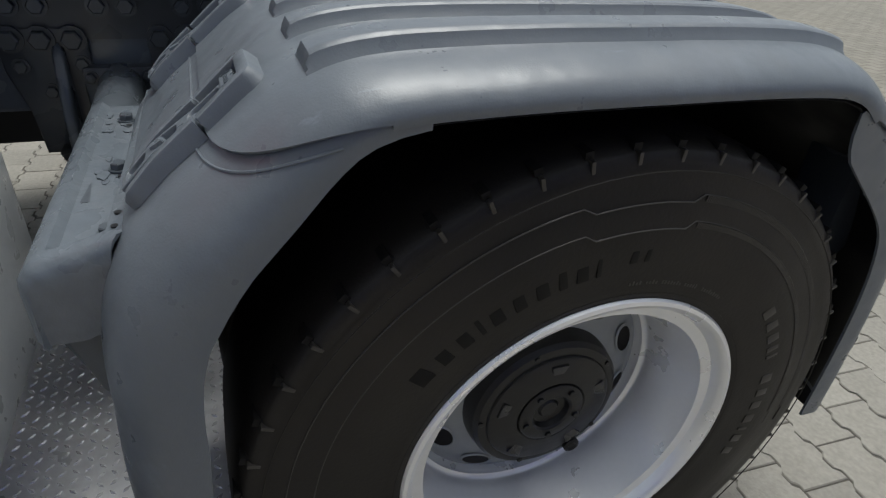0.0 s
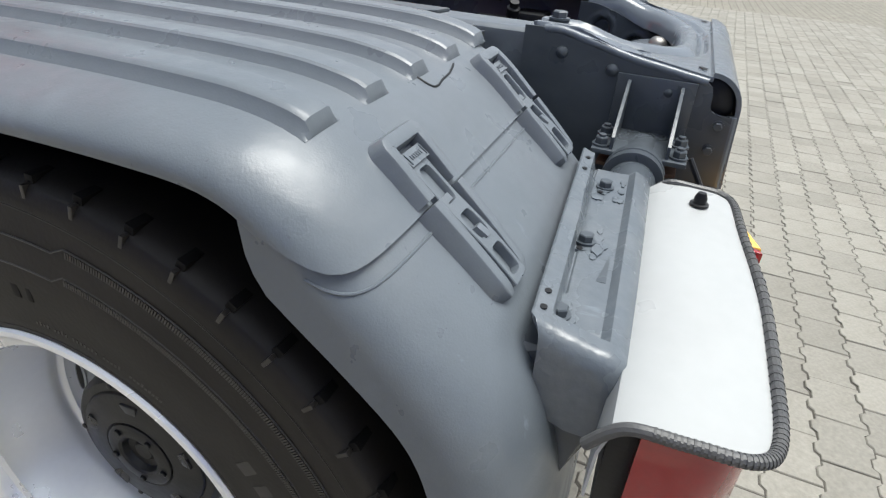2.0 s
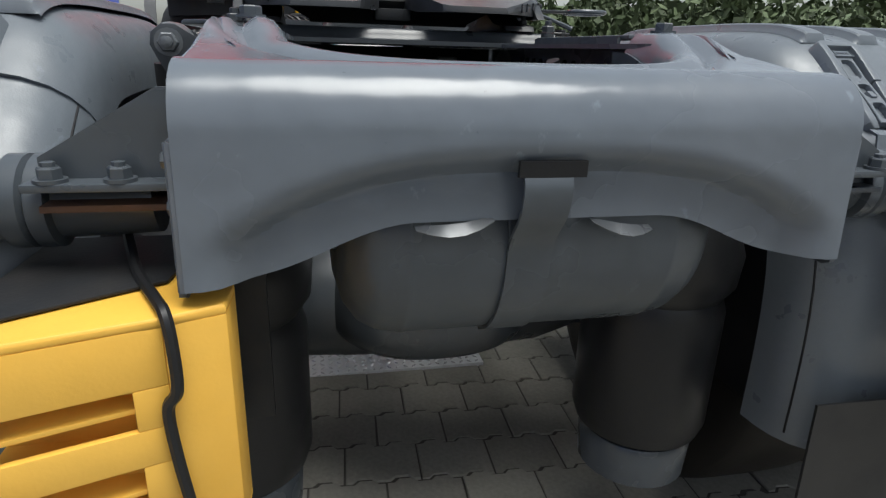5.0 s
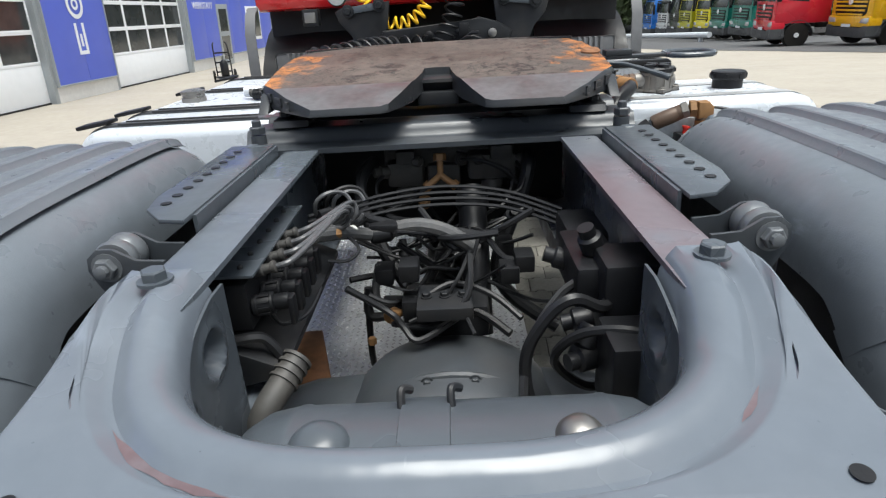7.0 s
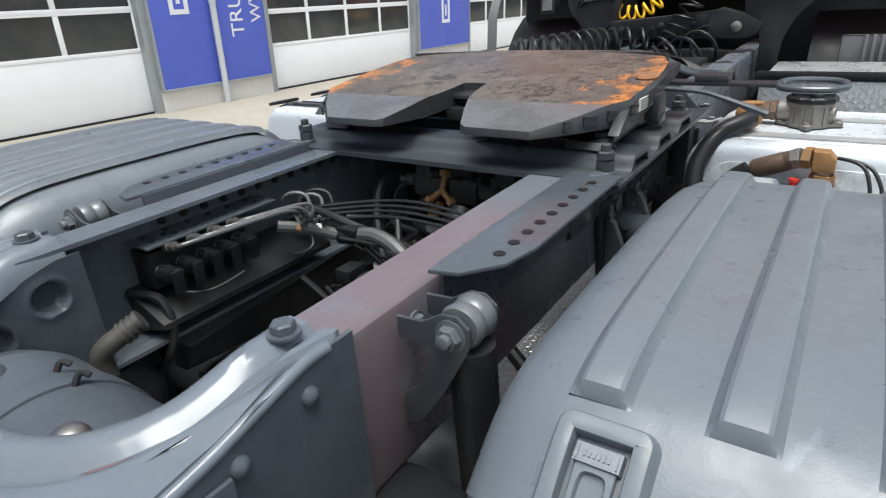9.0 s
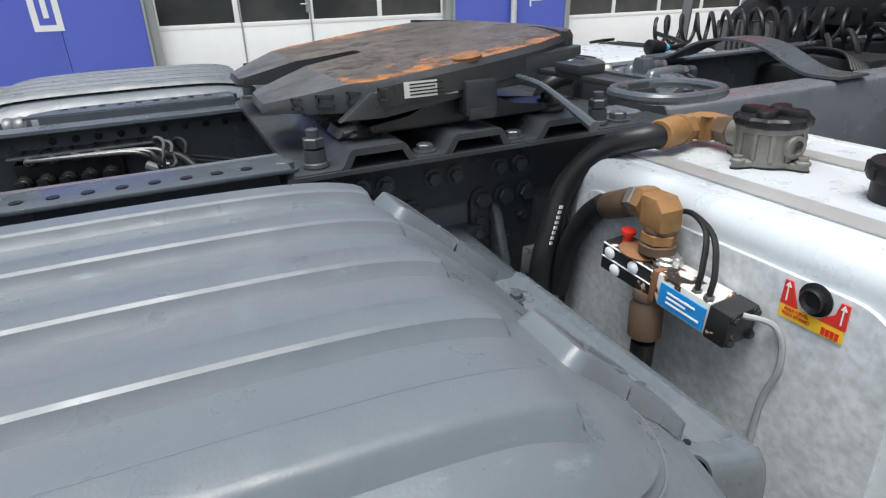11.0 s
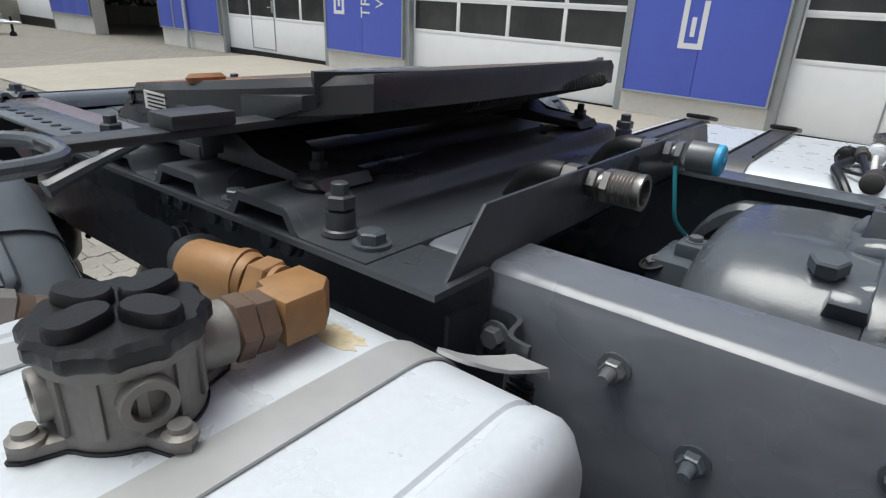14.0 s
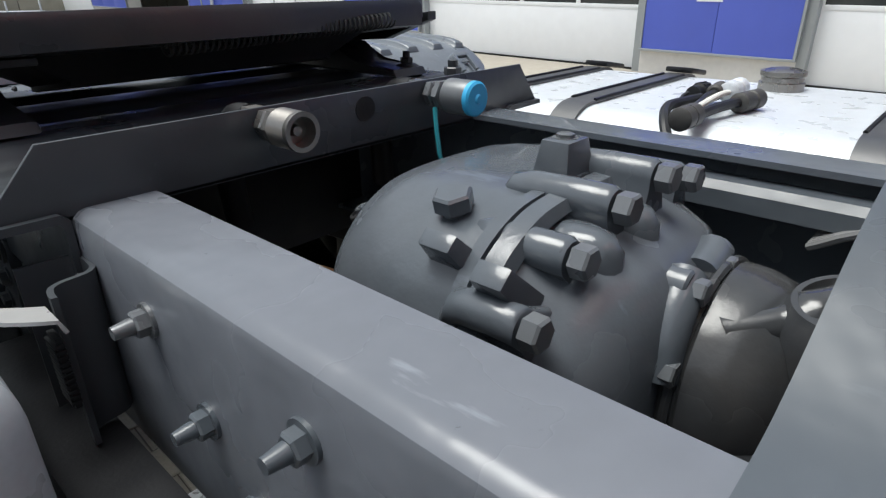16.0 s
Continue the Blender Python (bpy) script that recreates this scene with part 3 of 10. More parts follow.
def rear_beam():
    n = 60
    steps = ((0.286, -0.786, -0.050), (0.290, -0.790, -0.030), (0.298, -0.797, -0.0125), (0.308, -0.807, -0.003), (0.318, -0.817, 0.0015),
             (0.330, -0.829, 0.003), (0.341, -0.840, -0.005), (0.350, -0.850, -0.0125), (0.359, -0.857, -0.011), (0.370, -0.865, -0.001), (0.376, -0.868, 0.0))
    rings, outer = [[] for _ in steps], []
    for k in range(n + 1):
        a = math.pi * k / n
        c, s_ = math.cos(a), math.sin(a)
        # U-shaped opening: straight arms, round end; pressed lip and groove round it
        for row, (w, yr, dz) in zip(rings, steps):
            x = w * math.copysign(abs(c) ** 0.62, c)
            y = -0.52 - (-0.52 - yr) * abs(s_) ** 0.75
            fade = min(1, max(0, (-0.535 - y) / 0.06))
            row.append((x, y, beam_z(y) + (dz * fade if dz > -0.011 else dz)))
        if abs(c) > 0.5:
            xo, yo = math.copysign(0.388, c), -0.515 - (0.36) * (1 - abs(c)) / 0.5
        else:
            xo, yo = 0.388 * c / 0.5, -0.875
        outer.append((xo, yo, beam_z(yo)))
    bm = bm_new()
    sheet(bm, rings + [outer], 0.009)
    beam = part("rear_cross_beam", bm, BEAMPAINT, truck, "pressed light grey steel cross beam round an oval opening", 40)
    # face: rolled over and dropped, arched underneath
    face = []
    cols = 56
    for j in range(27):
        row = []
        for k in range(cols + 1):
            x = -0.388 + 0.776 * k / cols
            arch = 0.5 - 0.5 * math.cos(min(1, max(0, (0.345 - abs(x)) / 0.2)) * math.pi)
            low = 0.808 + 0.055 * arch
            if j < 7:
                a = (j / 6) * radians(80)
                y, z = -0.872 - 0.056 * math.sin(a), beam_z(-0.872) - 0.056 * (1 - math.cos(a))
            else:
                t = (j - 6) / 20
                z0 = beam_z(-0.872) - 0.056 * (1 - math.cos(radians(80)))
                z = z0 + (low - z0) * t
                y = -0.928 - 0.01 * t
                # pressed recess over the arch, with a rounded upper crease
                u = abs(x) / 0.289
                f = min(1, max(0, (0.953 - 0.046 * u ** 3 - z) / 0.034))
                g = min(1, max(0, (0.372 - abs(x)) / 0.05))
                y += 0.036 * f * f * (3 - 2 * f) * g * g * (3 - 2 * g)
            row.append((x, y, z))
        face.append(row)
    bm = bm_new()
    sheet(bm, face, 0.009)
    part("face_plate", bm, BEAMPAINT, beam, "smooth grey steel face with an arched lower edge", 40)
    # top coat worn to the red primer along the pressed lip
    for k0, k1, j, seed in ((35, 46, 7, 2), (12, 16, 7, 4)):
        rr = random.Random(seed)
        bm = bm_new()
        rows = []
        for k in range(k0, k1 + 1):
            end = min(1, (k - k0) / 2, (k1 - k) / 2)
            a, b = Vector(rings[j][k]), Vector(rings[j + 1][k])
            u0, u1 = 0.5 - end * rr.uniform(0.3, 0.75), 0.5 + end * rr.uniform(0.15, 0.7)
            rows.append([a.lerp(b, u0) + Vector((0, 0, 0.0008)), a.lerp(b, u1 + 0.02) + Vector((0, 0, 0.0008))])
        loft(bm, rows)
        part("worn_patch", bm, PRIMER, beam, "red primer showing through worn paint")
    for s in (-1, 1):
        # turned-in ends with the rounded shoulder and the folded ear
        bm = bm_new()
        side = [(-0.50, 1.074), (-0.58, 1.074), (-0.65, 1.062), (-0.72, 1.040), (-0.80, 1.026), (-0.866, 1.014), (-0.876, 1.006), (-0.881, 0.992), (-0.882, 0.972), (-0.886, 0.962), (-0.896, 0.957), (-0.928, 0.955), (-0.936, 0.80), (-0.925, 0.795), (-0.50, 0.80)]
        prism(bm, side, *sorted((s * 0.389, s * 0.396)), "x", 0.0)
        part("side_plate", bm, PAINT, beam)
        bm = bm_new()
        tube(bm, [(s * 0.3905, y, beam_z(y) - 0.0115) for y in (-0.54, -0.58, -0.65, -0.72, -0.80, -0.866)], 0.0085, 12, 3)
        part("rolled_edge", bm, BEAMPAINT, beam)
        bm = bm_new()
        tube(bm, [(s * 0.389, -0.9285, 0.956), (s * 0.389, -0.932, 0.87), (s * 0.389, -0.9355, 0.806)], 0.0075, 10, 1)
        part("folded_corner", bm, BEAMPAINT, beam)
        for y, z in ((-0.905, 0.935), (-0.9, 0.885)):
            bm = bm_new()
            hexbolt(bm, (s * 0.396, y, z), (s, 0, 0), 0.009, 0.008)
            part("bolt", bm, PAINT, beam)
        bm = bm_new()
        lathe(bm, [(0.040, 0), (0.046, 0.004), (0.046, 0.07), (0.036, 0.07), (0.036, 0.01)], (s * 0.375, -0.878, 0.975), (-s, 0, 0), 28)
        part("cross_tube", bm, DARK, beam, "dark tube end behind the beam's shoulder")
        bm = bm_new()
        hexbolt(bm, (s * 0.338, -0.556, 1.083), r=0.016, h=0.016)
        part("bolt", bm, PAINT, beam)
        bm = bm_new()
        lathe(bm, [(0.009, 0), (0.009, 0.001)], (s * 0.338, -0.853, beam_z(-0.853) + 0.0015), (0, -0.13, 1), 20)
        part("hole", bm, BLACK, beam, "dark drilled hole")
        # stiffener plate inside the opening with two dished pockets
        bm = bm_new()
        rows = []
        for i in range(49):
            y = -0.50 - 0.255 * i / 48
            top = 1.050 - 0.075 * min(1, max(0, (-0.54 - y) / 0.20)) ** 1.3
            row = []
            for j in range(41):
                z = 0.80 + (top - 0.80) * j / 40
                deep = 0.0
                for yd, zd in ((-0.57, 0.985), (-0.675, 0.945)):
                    r = math.hypot(y - yd, z - zd)
                    q = min(1, max(0, (0.032 - r) / 0.010))
                    deep += 0.020 * q * q * (3 - 2 * q) - 0.003 * math.exp(-((r - 0.036) / 0.005) ** 2)
                row.append((s * (0.281 + deep), y, z))
            rows.append(row)
        sheet(bm, rows, 0.004)
        part("inner_stiffener", bm, PAINT, beam, "dark plate with two sunk dishes", 50)
    bm = bm_new()
    way = curve_points([(0, -0.9355, 0.926), (0, -0.943, 0.905), (0, -0.935, 0.872), (0, -0.912, 0.842)] + [(0, -0.735 - 0.1665 * math.cos(a), 0.823 - 0.1665 * math.sin(a)) for a in (0.02, 0.3, 0.6, 0.9, 1.2)], 4)
    sheet(bm, [[(x, p.y, p.z) for p in way] for x in (-0.036, -0.0355, 0.0195, 0.020)], 0.005)
    part("tank_strap", bm, PAINT, beam, "grey steel strap below a notch in the beam")
    bm = bm_new()
    box(bm, -0.042, 0.036, -0.9395, -0.933, 0.918, 0.936, 0.0)
    part("notch", bm, BLACK, beam, "dark rectangular notch")
    for x0, x1, z, tilt in ((-0.150, -0.060, 0.858, 6), (0.060, 0.140, 0.862, -8)):
        bm = bm_new()
        sheet(bm, [[(x0 + (x1 - x0) * q, -0.905 - 0.012 * math.sin(q * 3.1) - 0.012 * r, z + 0.012 * q * tilt / 8 - 0.012 * math.sin(q * 2.6 + 0.25) * r) for q in (0, 0.2, 0.4, 0.6, 0.8, 1.0)] for r in (0, 0.5, 1.0)], 0.0012)
        part("foil_tag", bm, GREYBOLT, beam, "crumpled bright foil tag")
    for s in (-1, 1):
        for y, z in ((-0.582, 1.031), (-0.686, 1.011), (-0.80, 0.985)):
            bm = bm_new()
            lathe(bm, [(0.013, 0), (0.012, 0.006), (0.006, 0.011), (0, 0.012)], (s * 0.395, y, z), (s, 0, 0), 12)
            part("rivet", bm, PAINT, beam)


rear_beam()

# mudguard carrier: bracket on the rail, tube outward and the box-shaped hanger
def blister(at, rx, ry, seed, h=0.0014):
    """A flake of swollen paint: an irregular low plate."""
    r = random.Random(seed)
    bm = bm_new()
    ring = []
    for q in range(18):
        a = 2 * math.pi * q / 18
        g = r.uniform(0.62, 1.2)
        ring.append((at[0] + rx * g * math.cos(a), at[1] + ry * g * math.sin(a)))
    prism(bm, ring, at[2] - 0.004, at[2] + h, "z", 0.0008, 1)
    return bm


def carrier(s, y0, d, low=0.0):
    """s: side; y0: the tube's line; d: -1 behind the wheel, 1 in front."""
    bm = bm_new()
    tube(bm, [(s * (0.44 if d < 0 else 0.40), y0, 0.868), (s * 1.0, y0, 0.850)], 0.043, 24, 1)
    car = part("mudguard_carrier", bm, PAINT, truck, "grey steel tube carrying the mudguard")
    if d < 0:
        bm = bm_new()
        lathe(bm, [(0.046, 0), (0.055, 0.003), (0.055, 0.022), (0.048, 0.026), (0.055, 0.03), (0.055, 0.05), (0.046, 0.052)], (s * 0.545, y0, 0.866), (s, 0, 0), 28)
        part("collar", bm, PAINT, car)
        for yo in (-0.05, 0.05):
            bm = bm_new()
            tri = [(0.397, 1.0), (0.42, 1.0), (0.545, 0.925), (0.545, 0.90), (0.397, 0.90)]
            prism(bm, [(s * a, b) for a, b in tri], y0 + yo - 0.003, y0 + yo + 0.003, "y")
            part("gusset", bm, PAINT, car)
        bm = bm_new()
        box(bm, *sorted((s * 0.397, s * 0.404)), y0 - 0.075, y0 + 0.075, 0.84, 1.01, 0.002)
        part("bracket_plate", bm, PAINT, car)
        bm = bm_new()
        box(bm, *sorted((s * 0.40, s * 0.555)), y0 - 0.085, y0 + 0.085, 0.893, 0.902, 0.002)
        part("clamp_plate", bm, PAINT, car)
        bm = bm_new()
        box(bm, *sorted((s * 0.40, s * 0.545)), y0 - 0.072, y0 + 0.072, 0.868, 0.876, 0.002)
        part("lower_clamp_plate", bm, DARKRUST if s < 0 else PAINT, car, "rusty lower clamp plate" if s < 0 else "")
        for x in (0.461, 0.529):
            for yo in (-0.07, 0.07):
                bm = bm_new()
                hexbolt(bm, (s * x, y0 + yo, 0.902), r=0.0125, h=0.016, stud=0.006)
                part("bolt", bm, PAINT, car)
    # hanger: raised rim against the mudguard and round the outer end, sunk bolted panel, roll over the tube
    def hang(x, v):
        """Depth and height across the hanger at x: v from 0 at the mudguard to 1 at the lower edge."""
        t = (x - 0.67) / 0.48
        sag = (x - 0.733) * 0.042
        ya, yr = 0.086 - 0.030 * t, 0.004 - 0.022 * t
        if v <= 0.62:
            y = ya + (yr - ya) * v / 0.62
            rim = 0.9375 - 0.0245 * (v / 0.62) ** 0.8
            u = ya - y
            sink = min(1, max(0, (u - 0.0215) / 0.0085)) * min(1, max(0, (1.118 - x) / 0.016))
            sink *= sink * (3 - 2 * sink) / max(sink, 1e-6) if sink > 0 else 1
            z = rim + (min(rim, 0.9035) - rim) * sink
        else:
            a = min(1, (v - 0.62) / 0.26) * math.pi / 2
            y = yr - 0.040 * math.sin(a)
            z = 0.9130 - 0.036 * (1 - math.cos(a)) - max(0, v - 0.88) / 0.12 * 0.075
        return y, z - sag

    rows = []
    xs = [0.668, 0.672] + [0.70 + 0.392 * k / 16 for k in range(17)] + [1.097, 1.101, 1.105, 1.109, 1.113, 1.118, 1.126, 1.134]
    vs = [0.0, 0.02, 0.08, 0.14, 0.155, 0.17, 0.185, 0.20, 0.215, 0.23, 0.25, 0.32, 0.4, 0.48, 0.56, 0.62, 0.66, 0.71, 0.76, 0.82, 0.88, 0.94, 1.0]
    for x in xs:
        rows.append([(s * x, y0 - d * hang(x, v)[0], hang(x, v)[1] - (0.003 if v == 0 else 0)) for v in vs])
    for x, fall in ((1.141, 0.002), (1.147, 0.008), (1.151, 0.018), (1.153, 0.034), (1.153, 0.110)):
        row = []
        for v in vs:
            y, z = hang(1.134, v)
            pull = (x - 1.134) * 1.6 * (0.5 - min(1, v)) if fall < 0.1 else 0.03 * (0.5 - v)
            row.append((s * x, y0 - d * (y - pull), max(z - fall, min(z, 0.79))))
        rows.append(row)
    bm = bm_new()
    sheet(bm, rows, 0.004 * s * -d)
    part("hanger", bm, ROUGHPAINT, car, "pressed steel hanger with blistered grey paint", 38)
    bm = bm_new()
    end = [(y0 - d * a, b) for a, b in [(0.070, 0.885), (0.03, 0.872), (-0.040, 0.865), (-0.048, 0.84), (-0.040, 0.79), (-0.005, 0.70), (0.05, 0.60), (0.078, 0.60)]]
    prism(bm, end, *sorted((s * 1.03, s * 1.140)), "x", 0.012)
    part("end_plate", bm, PAINT, car)
    rr = random.Random(11 if s > 0 else 5)
    for k, x in enumerate((0.735, 0.914, 1.085)):
        z = 0.9035 - (x - 0.733) * 0.042
        bm = bm_new()
        hexbolt(bm, (s * x, y0 - d * 0.034, z), r=0.0105, h=0.012)
        part("bolt", bm, PAINT, car)
        for j in range(7):
            ox, oy = rr.uniform(-0.042, 0.042), rr.uniform(-0.022, 0.014)
            part("paint_blister", blister((s * (x + ox), y0 - d * (0.030 + oy), z - ox * 0.042), rr.uniform(0.006, 0.020), rr.uniform(0.004, 0.010), k * 17 + j + (3 if s > 0 else 0), rr.uniform(0.0007, 0.0018)), ROUGHPAINT, car, "flaking swollen paint" if j == 0 else "", 20)
        bm = bm_new()
        lathe(bm, [(0.0045, 0), (0.0045, 0.0016)], (s * (x + 0.022), y0 - d * 0.038, z), (0, 0, 1), 10)
        part("hole", bm, BLACK, car)
    for x in (0.70, 0.745, 1.088, 1.118):
        y, z = hang(x, 0.085)
        bm = bm_new()
        lathe(bm, [(0.0045, 0), (0.0045, 0.0016)], (s * x, y0 - d * y, z), (0, 0, 1), 10)
        part("hole", bm, BLACK, car)
    if low:
        for ob in (car, *car.children):
            ob.data.transform(Matrix.Translation((0, 0, -low)))
    return car


carrier(-1, -0.775, -1)
carrier(1, -0.775, -1)
carrier(-1, 0.524, 1, 0.026)
carrier(1, 0.524, 1, 0.026)


# ---- truck: mudguards ----
PROFILE = [(0, 1.106), (0.10, 1.106), (0.20, 1.104), (0.28, 1.099), (0.345, 1.085), (0.40, 1.054), (0.456, 1.007), (0.52, 0.953), (0.58, 0.895), (0.622, 0.83), (0.652, 0.74), (0.668, 0.64), (0.675, 0.52), (0.676, 0.36)]
_line = curve_points([(d, z, 0) for d, z in PROFILE], 8)
_len = [0.0]
for a, b in zip(_line, _line[1:]):
    _len.append(_len[-1] + (b - a).length)


def guard_point(sarc, drop):
    """A point of the mudguard's arch: arc length from the crown (to the rear below 0), pushed in by drop."""
    a = min(abs(sarc), _len[-1] - 1e-4)
    i = next(k for k in range(len(_len) - 1) if _len[k + 1] >= a)
    t = (a - _len[i]) / (_len[i + 1] - _len[i])
    p = _line[i].lerp(_line[i + 1], t)
    j0, j1 = max(i - 3, 0), min(i + 4, len(_line) - 1)
    d = (_line[j1] - _line[j0]).normalized()
    if i < 3:
        d = Vector((1, 0, 0)).lerp(d, a / _len[3])
    dy, z = p.x + d.y * drop, p.y - d.x * drop
    if sarc > 0:
        dy += 0.042 * min(1, a / 0.3) * max(0, 1 - max(0, a - 0.55) / 0.35)
    return AXLE_Y + (dy if sarc > 0 else -dy), z


S_SPLIT = next(l for l, p in zip(_len, _line) if p.x >= 0.456)
S_RIB = next(l for l, p in zip(_len, _line) if p.x >= 0.357)
S_END = _len[-1]


LIP = 0.052


def skirt(sarc, low=False):
    """How far the outer lip drops, along the arch; the lower sections reach further in."""
    a = abs(sarc)
    if low and sarc < 0:
        return 0.062 + 0.048 * min(1, max(0, (a - 0.365) / 0.075)) ** 0.55
    t = min(1, max(0, (a - 0.3) / 0.35))
    if low:
        return 0.060 + 0.054 * min(1, max(0, (a - 0.27) / 0.36))
    return LIP + t * (0.05 if sarc > 0 else 0.028)


def cross(sarc, steps=14, low=False):
    """Across the mudguard: x from the middle of the truck, and drop."""
    k = skirt(sarc)
    rows = [(0.570, 0.150), (0.572, 0.110), (0.579, 0.078), (0.594, 0.048), (0.615, 0.026), (0.645, 0.010), (0.68, 0.002)]
    rows += [(0.68 + (1.09 - 0.68) * i / 8, 0.0) for i in range(1, 9)]
    for i in range(1, steps + 1):
        a = math.pi / 2 * i / steps
        rows.append((1.09 + 0.176 * math.sin(a), k * (1 - math.cos(a)) ** 1.15))
    rows.append((1.264, max(k + 0.006, skirt(sarc, True)) if low else k + 0.006))
    return rows


def edge_back(c, d):
    """How far the joint runs back along the outer side, by column: it turns the corner, then follows the lip."""
    x, drop = cross(0)[c]
    if x <= 1.09:
        return 0.0
    u = min(1, drop / LIP)
    return 0.19 * u ** 1.35 if d > 0 else 0.085 * u ** 3.2


def mudguard(s):
    bm = bm_new()
    cols = len(cross(0))
    rows = []
    n = 64
    for i in range(n + 1):
        row = []
        u = -1 + 2 * i / n
        for c in range(cols):
            lim = S_SPLIT + 0.006 - edge_back(c, 1 if u > 0 else -1)
            sarc = u * lim
            x, drop = cross(sarc)[c]
            y, z = guard_point(sarc, drop)
            row.append((s * x, y, z))
        rows.append(row)
    sheet(bm, rows, 0.005 * s)
    top = part("mudguard", bm, GUARD, truck, "sprayed grey plastic mudguard cover with raised ribs", 50)
    for d in (-1, 1):
        bm = bm_new()
        rows = []
        for i in range(31):
            row = []
            for c in range(cols):
                bow = max(0, (cross(0)[c][0] - 1.15) / 0.115)
                start = S_SPLIT - 0.035 - edge_back(c, d)
                sarc = d * (start + (S_END - 0.002 - start) * i / 30)
                x, drop = cross(sarc, low=True)[c]
                y, z = guard_point(sarc, drop + 0.0065)
                row.append((s * (x - 0.005 * bow), y, z))
            rows.append(row)
        sheet(bm, rows, 0.005 * s * d)
        low = part("mudguard_skirt", bm, GUARD, truck, "grey plastic lower mudguard section", 50)
        # moulded seam just under the joint
        bm = bm_new()
        line = []
        for c in range(6, cols - 2):
            bow = max(0, (cross(0)[c][0] - 1.15) / 0.115)
            sarc = d * (S_SPLIT + 0.026 - 0.9 * edge_back(c, d))
            x, drop = cross(sarc, low=True)[c]
            y, z = guard_point(sarc, drop + 0.0062)
            line.append((s * (x - 0.005 * bow), y, z))
        tube(bm, line, 0.0018, 6, 2)
        part("seam", bm, GUARD, low)
        for xl, up in ((0.724, 0.025), (1.094, 0.0)):
            latch(s, d, xl, up)
    if s < 0:
        bm = bm_new()
        way = [(-0.325, 0.945), (-0.345, 0.940), (-0.358, 0.930), (-0.372, 0.928), (-0.384, 0.921), (-0.386, 0.906), (-0.382, 0.885), (-0.379, 0.850), (-0.370, 0.815)]
        rows = []
        for sarc, x in way:
            y, z = guard_point(sarc, -0.0005)
            rows.append((s * x, y, z))
        tube(bm, rows, 0.0016, 6, 2)
        part("crack", bm, BLACK, top, "dark crack in the plastic")
    # unpainted black inside
    bm = bm_new()
    rows = []
    for i in range(49):
        sarc = (-1 + 2 * i / 48) * (S_END - 0.02)
        row = []
        for x, drop in [(0.60, 0.30), (0.598, 0.16)] + cross(sarc)[3:-2:2]:
            y, z = guard_point(sarc, drop + 0.016)
            row.append((s * (x - 0.006), y, z))
        rows.append(row)
    sheet(bm, rows, 0.003 * s)
    part("mudguard_liner", bm, BLACK, top, "unpainted black inside of the mudguard", 50)
    for x in (0.706, 0.83, 0.955, 1.08, 1.192) if s > 0 else (0.672, 0.795, 0.918, 1.040, 1.156):
        bm = bm_new()
        rows = []
        for i in range(41):
            u = -1 + 2 * i / 40
            u = math.copysign(1 - (1 - abs(u)) ** 1.5, u)
            fade = min(1, (1 - abs(u)) / 0.035) ** 0.7
            row = []
            for dx, h in ((-0.032, -0.003), (-0.030, 0.0), (-0.026, 0.0035), (-0.021, 0.0125), (-0.017, 0.0150), (-0.012, 0.0155), (0.012, 0.0155), (0.017, 0.0150), (0.021, 0.0125), (0.026, 0.0035), (0.030, 0.0), (0.032, -0.003)):
                xx = x + dx
                base = 0.0 if xx < 1.09 else LIP * (1 - math.cos(math.asin(min(1, (xx - 1.09) / 0.176)))) ** 1.15
                y, z = guard_point(u * S_RIB, base - (h * fade if h > 0 else h))
                row.append((s * xx, y, z))
            rows.append(row)
        loft(bm, rows)
        part("rib", bm, GUARD, top, angle=25)


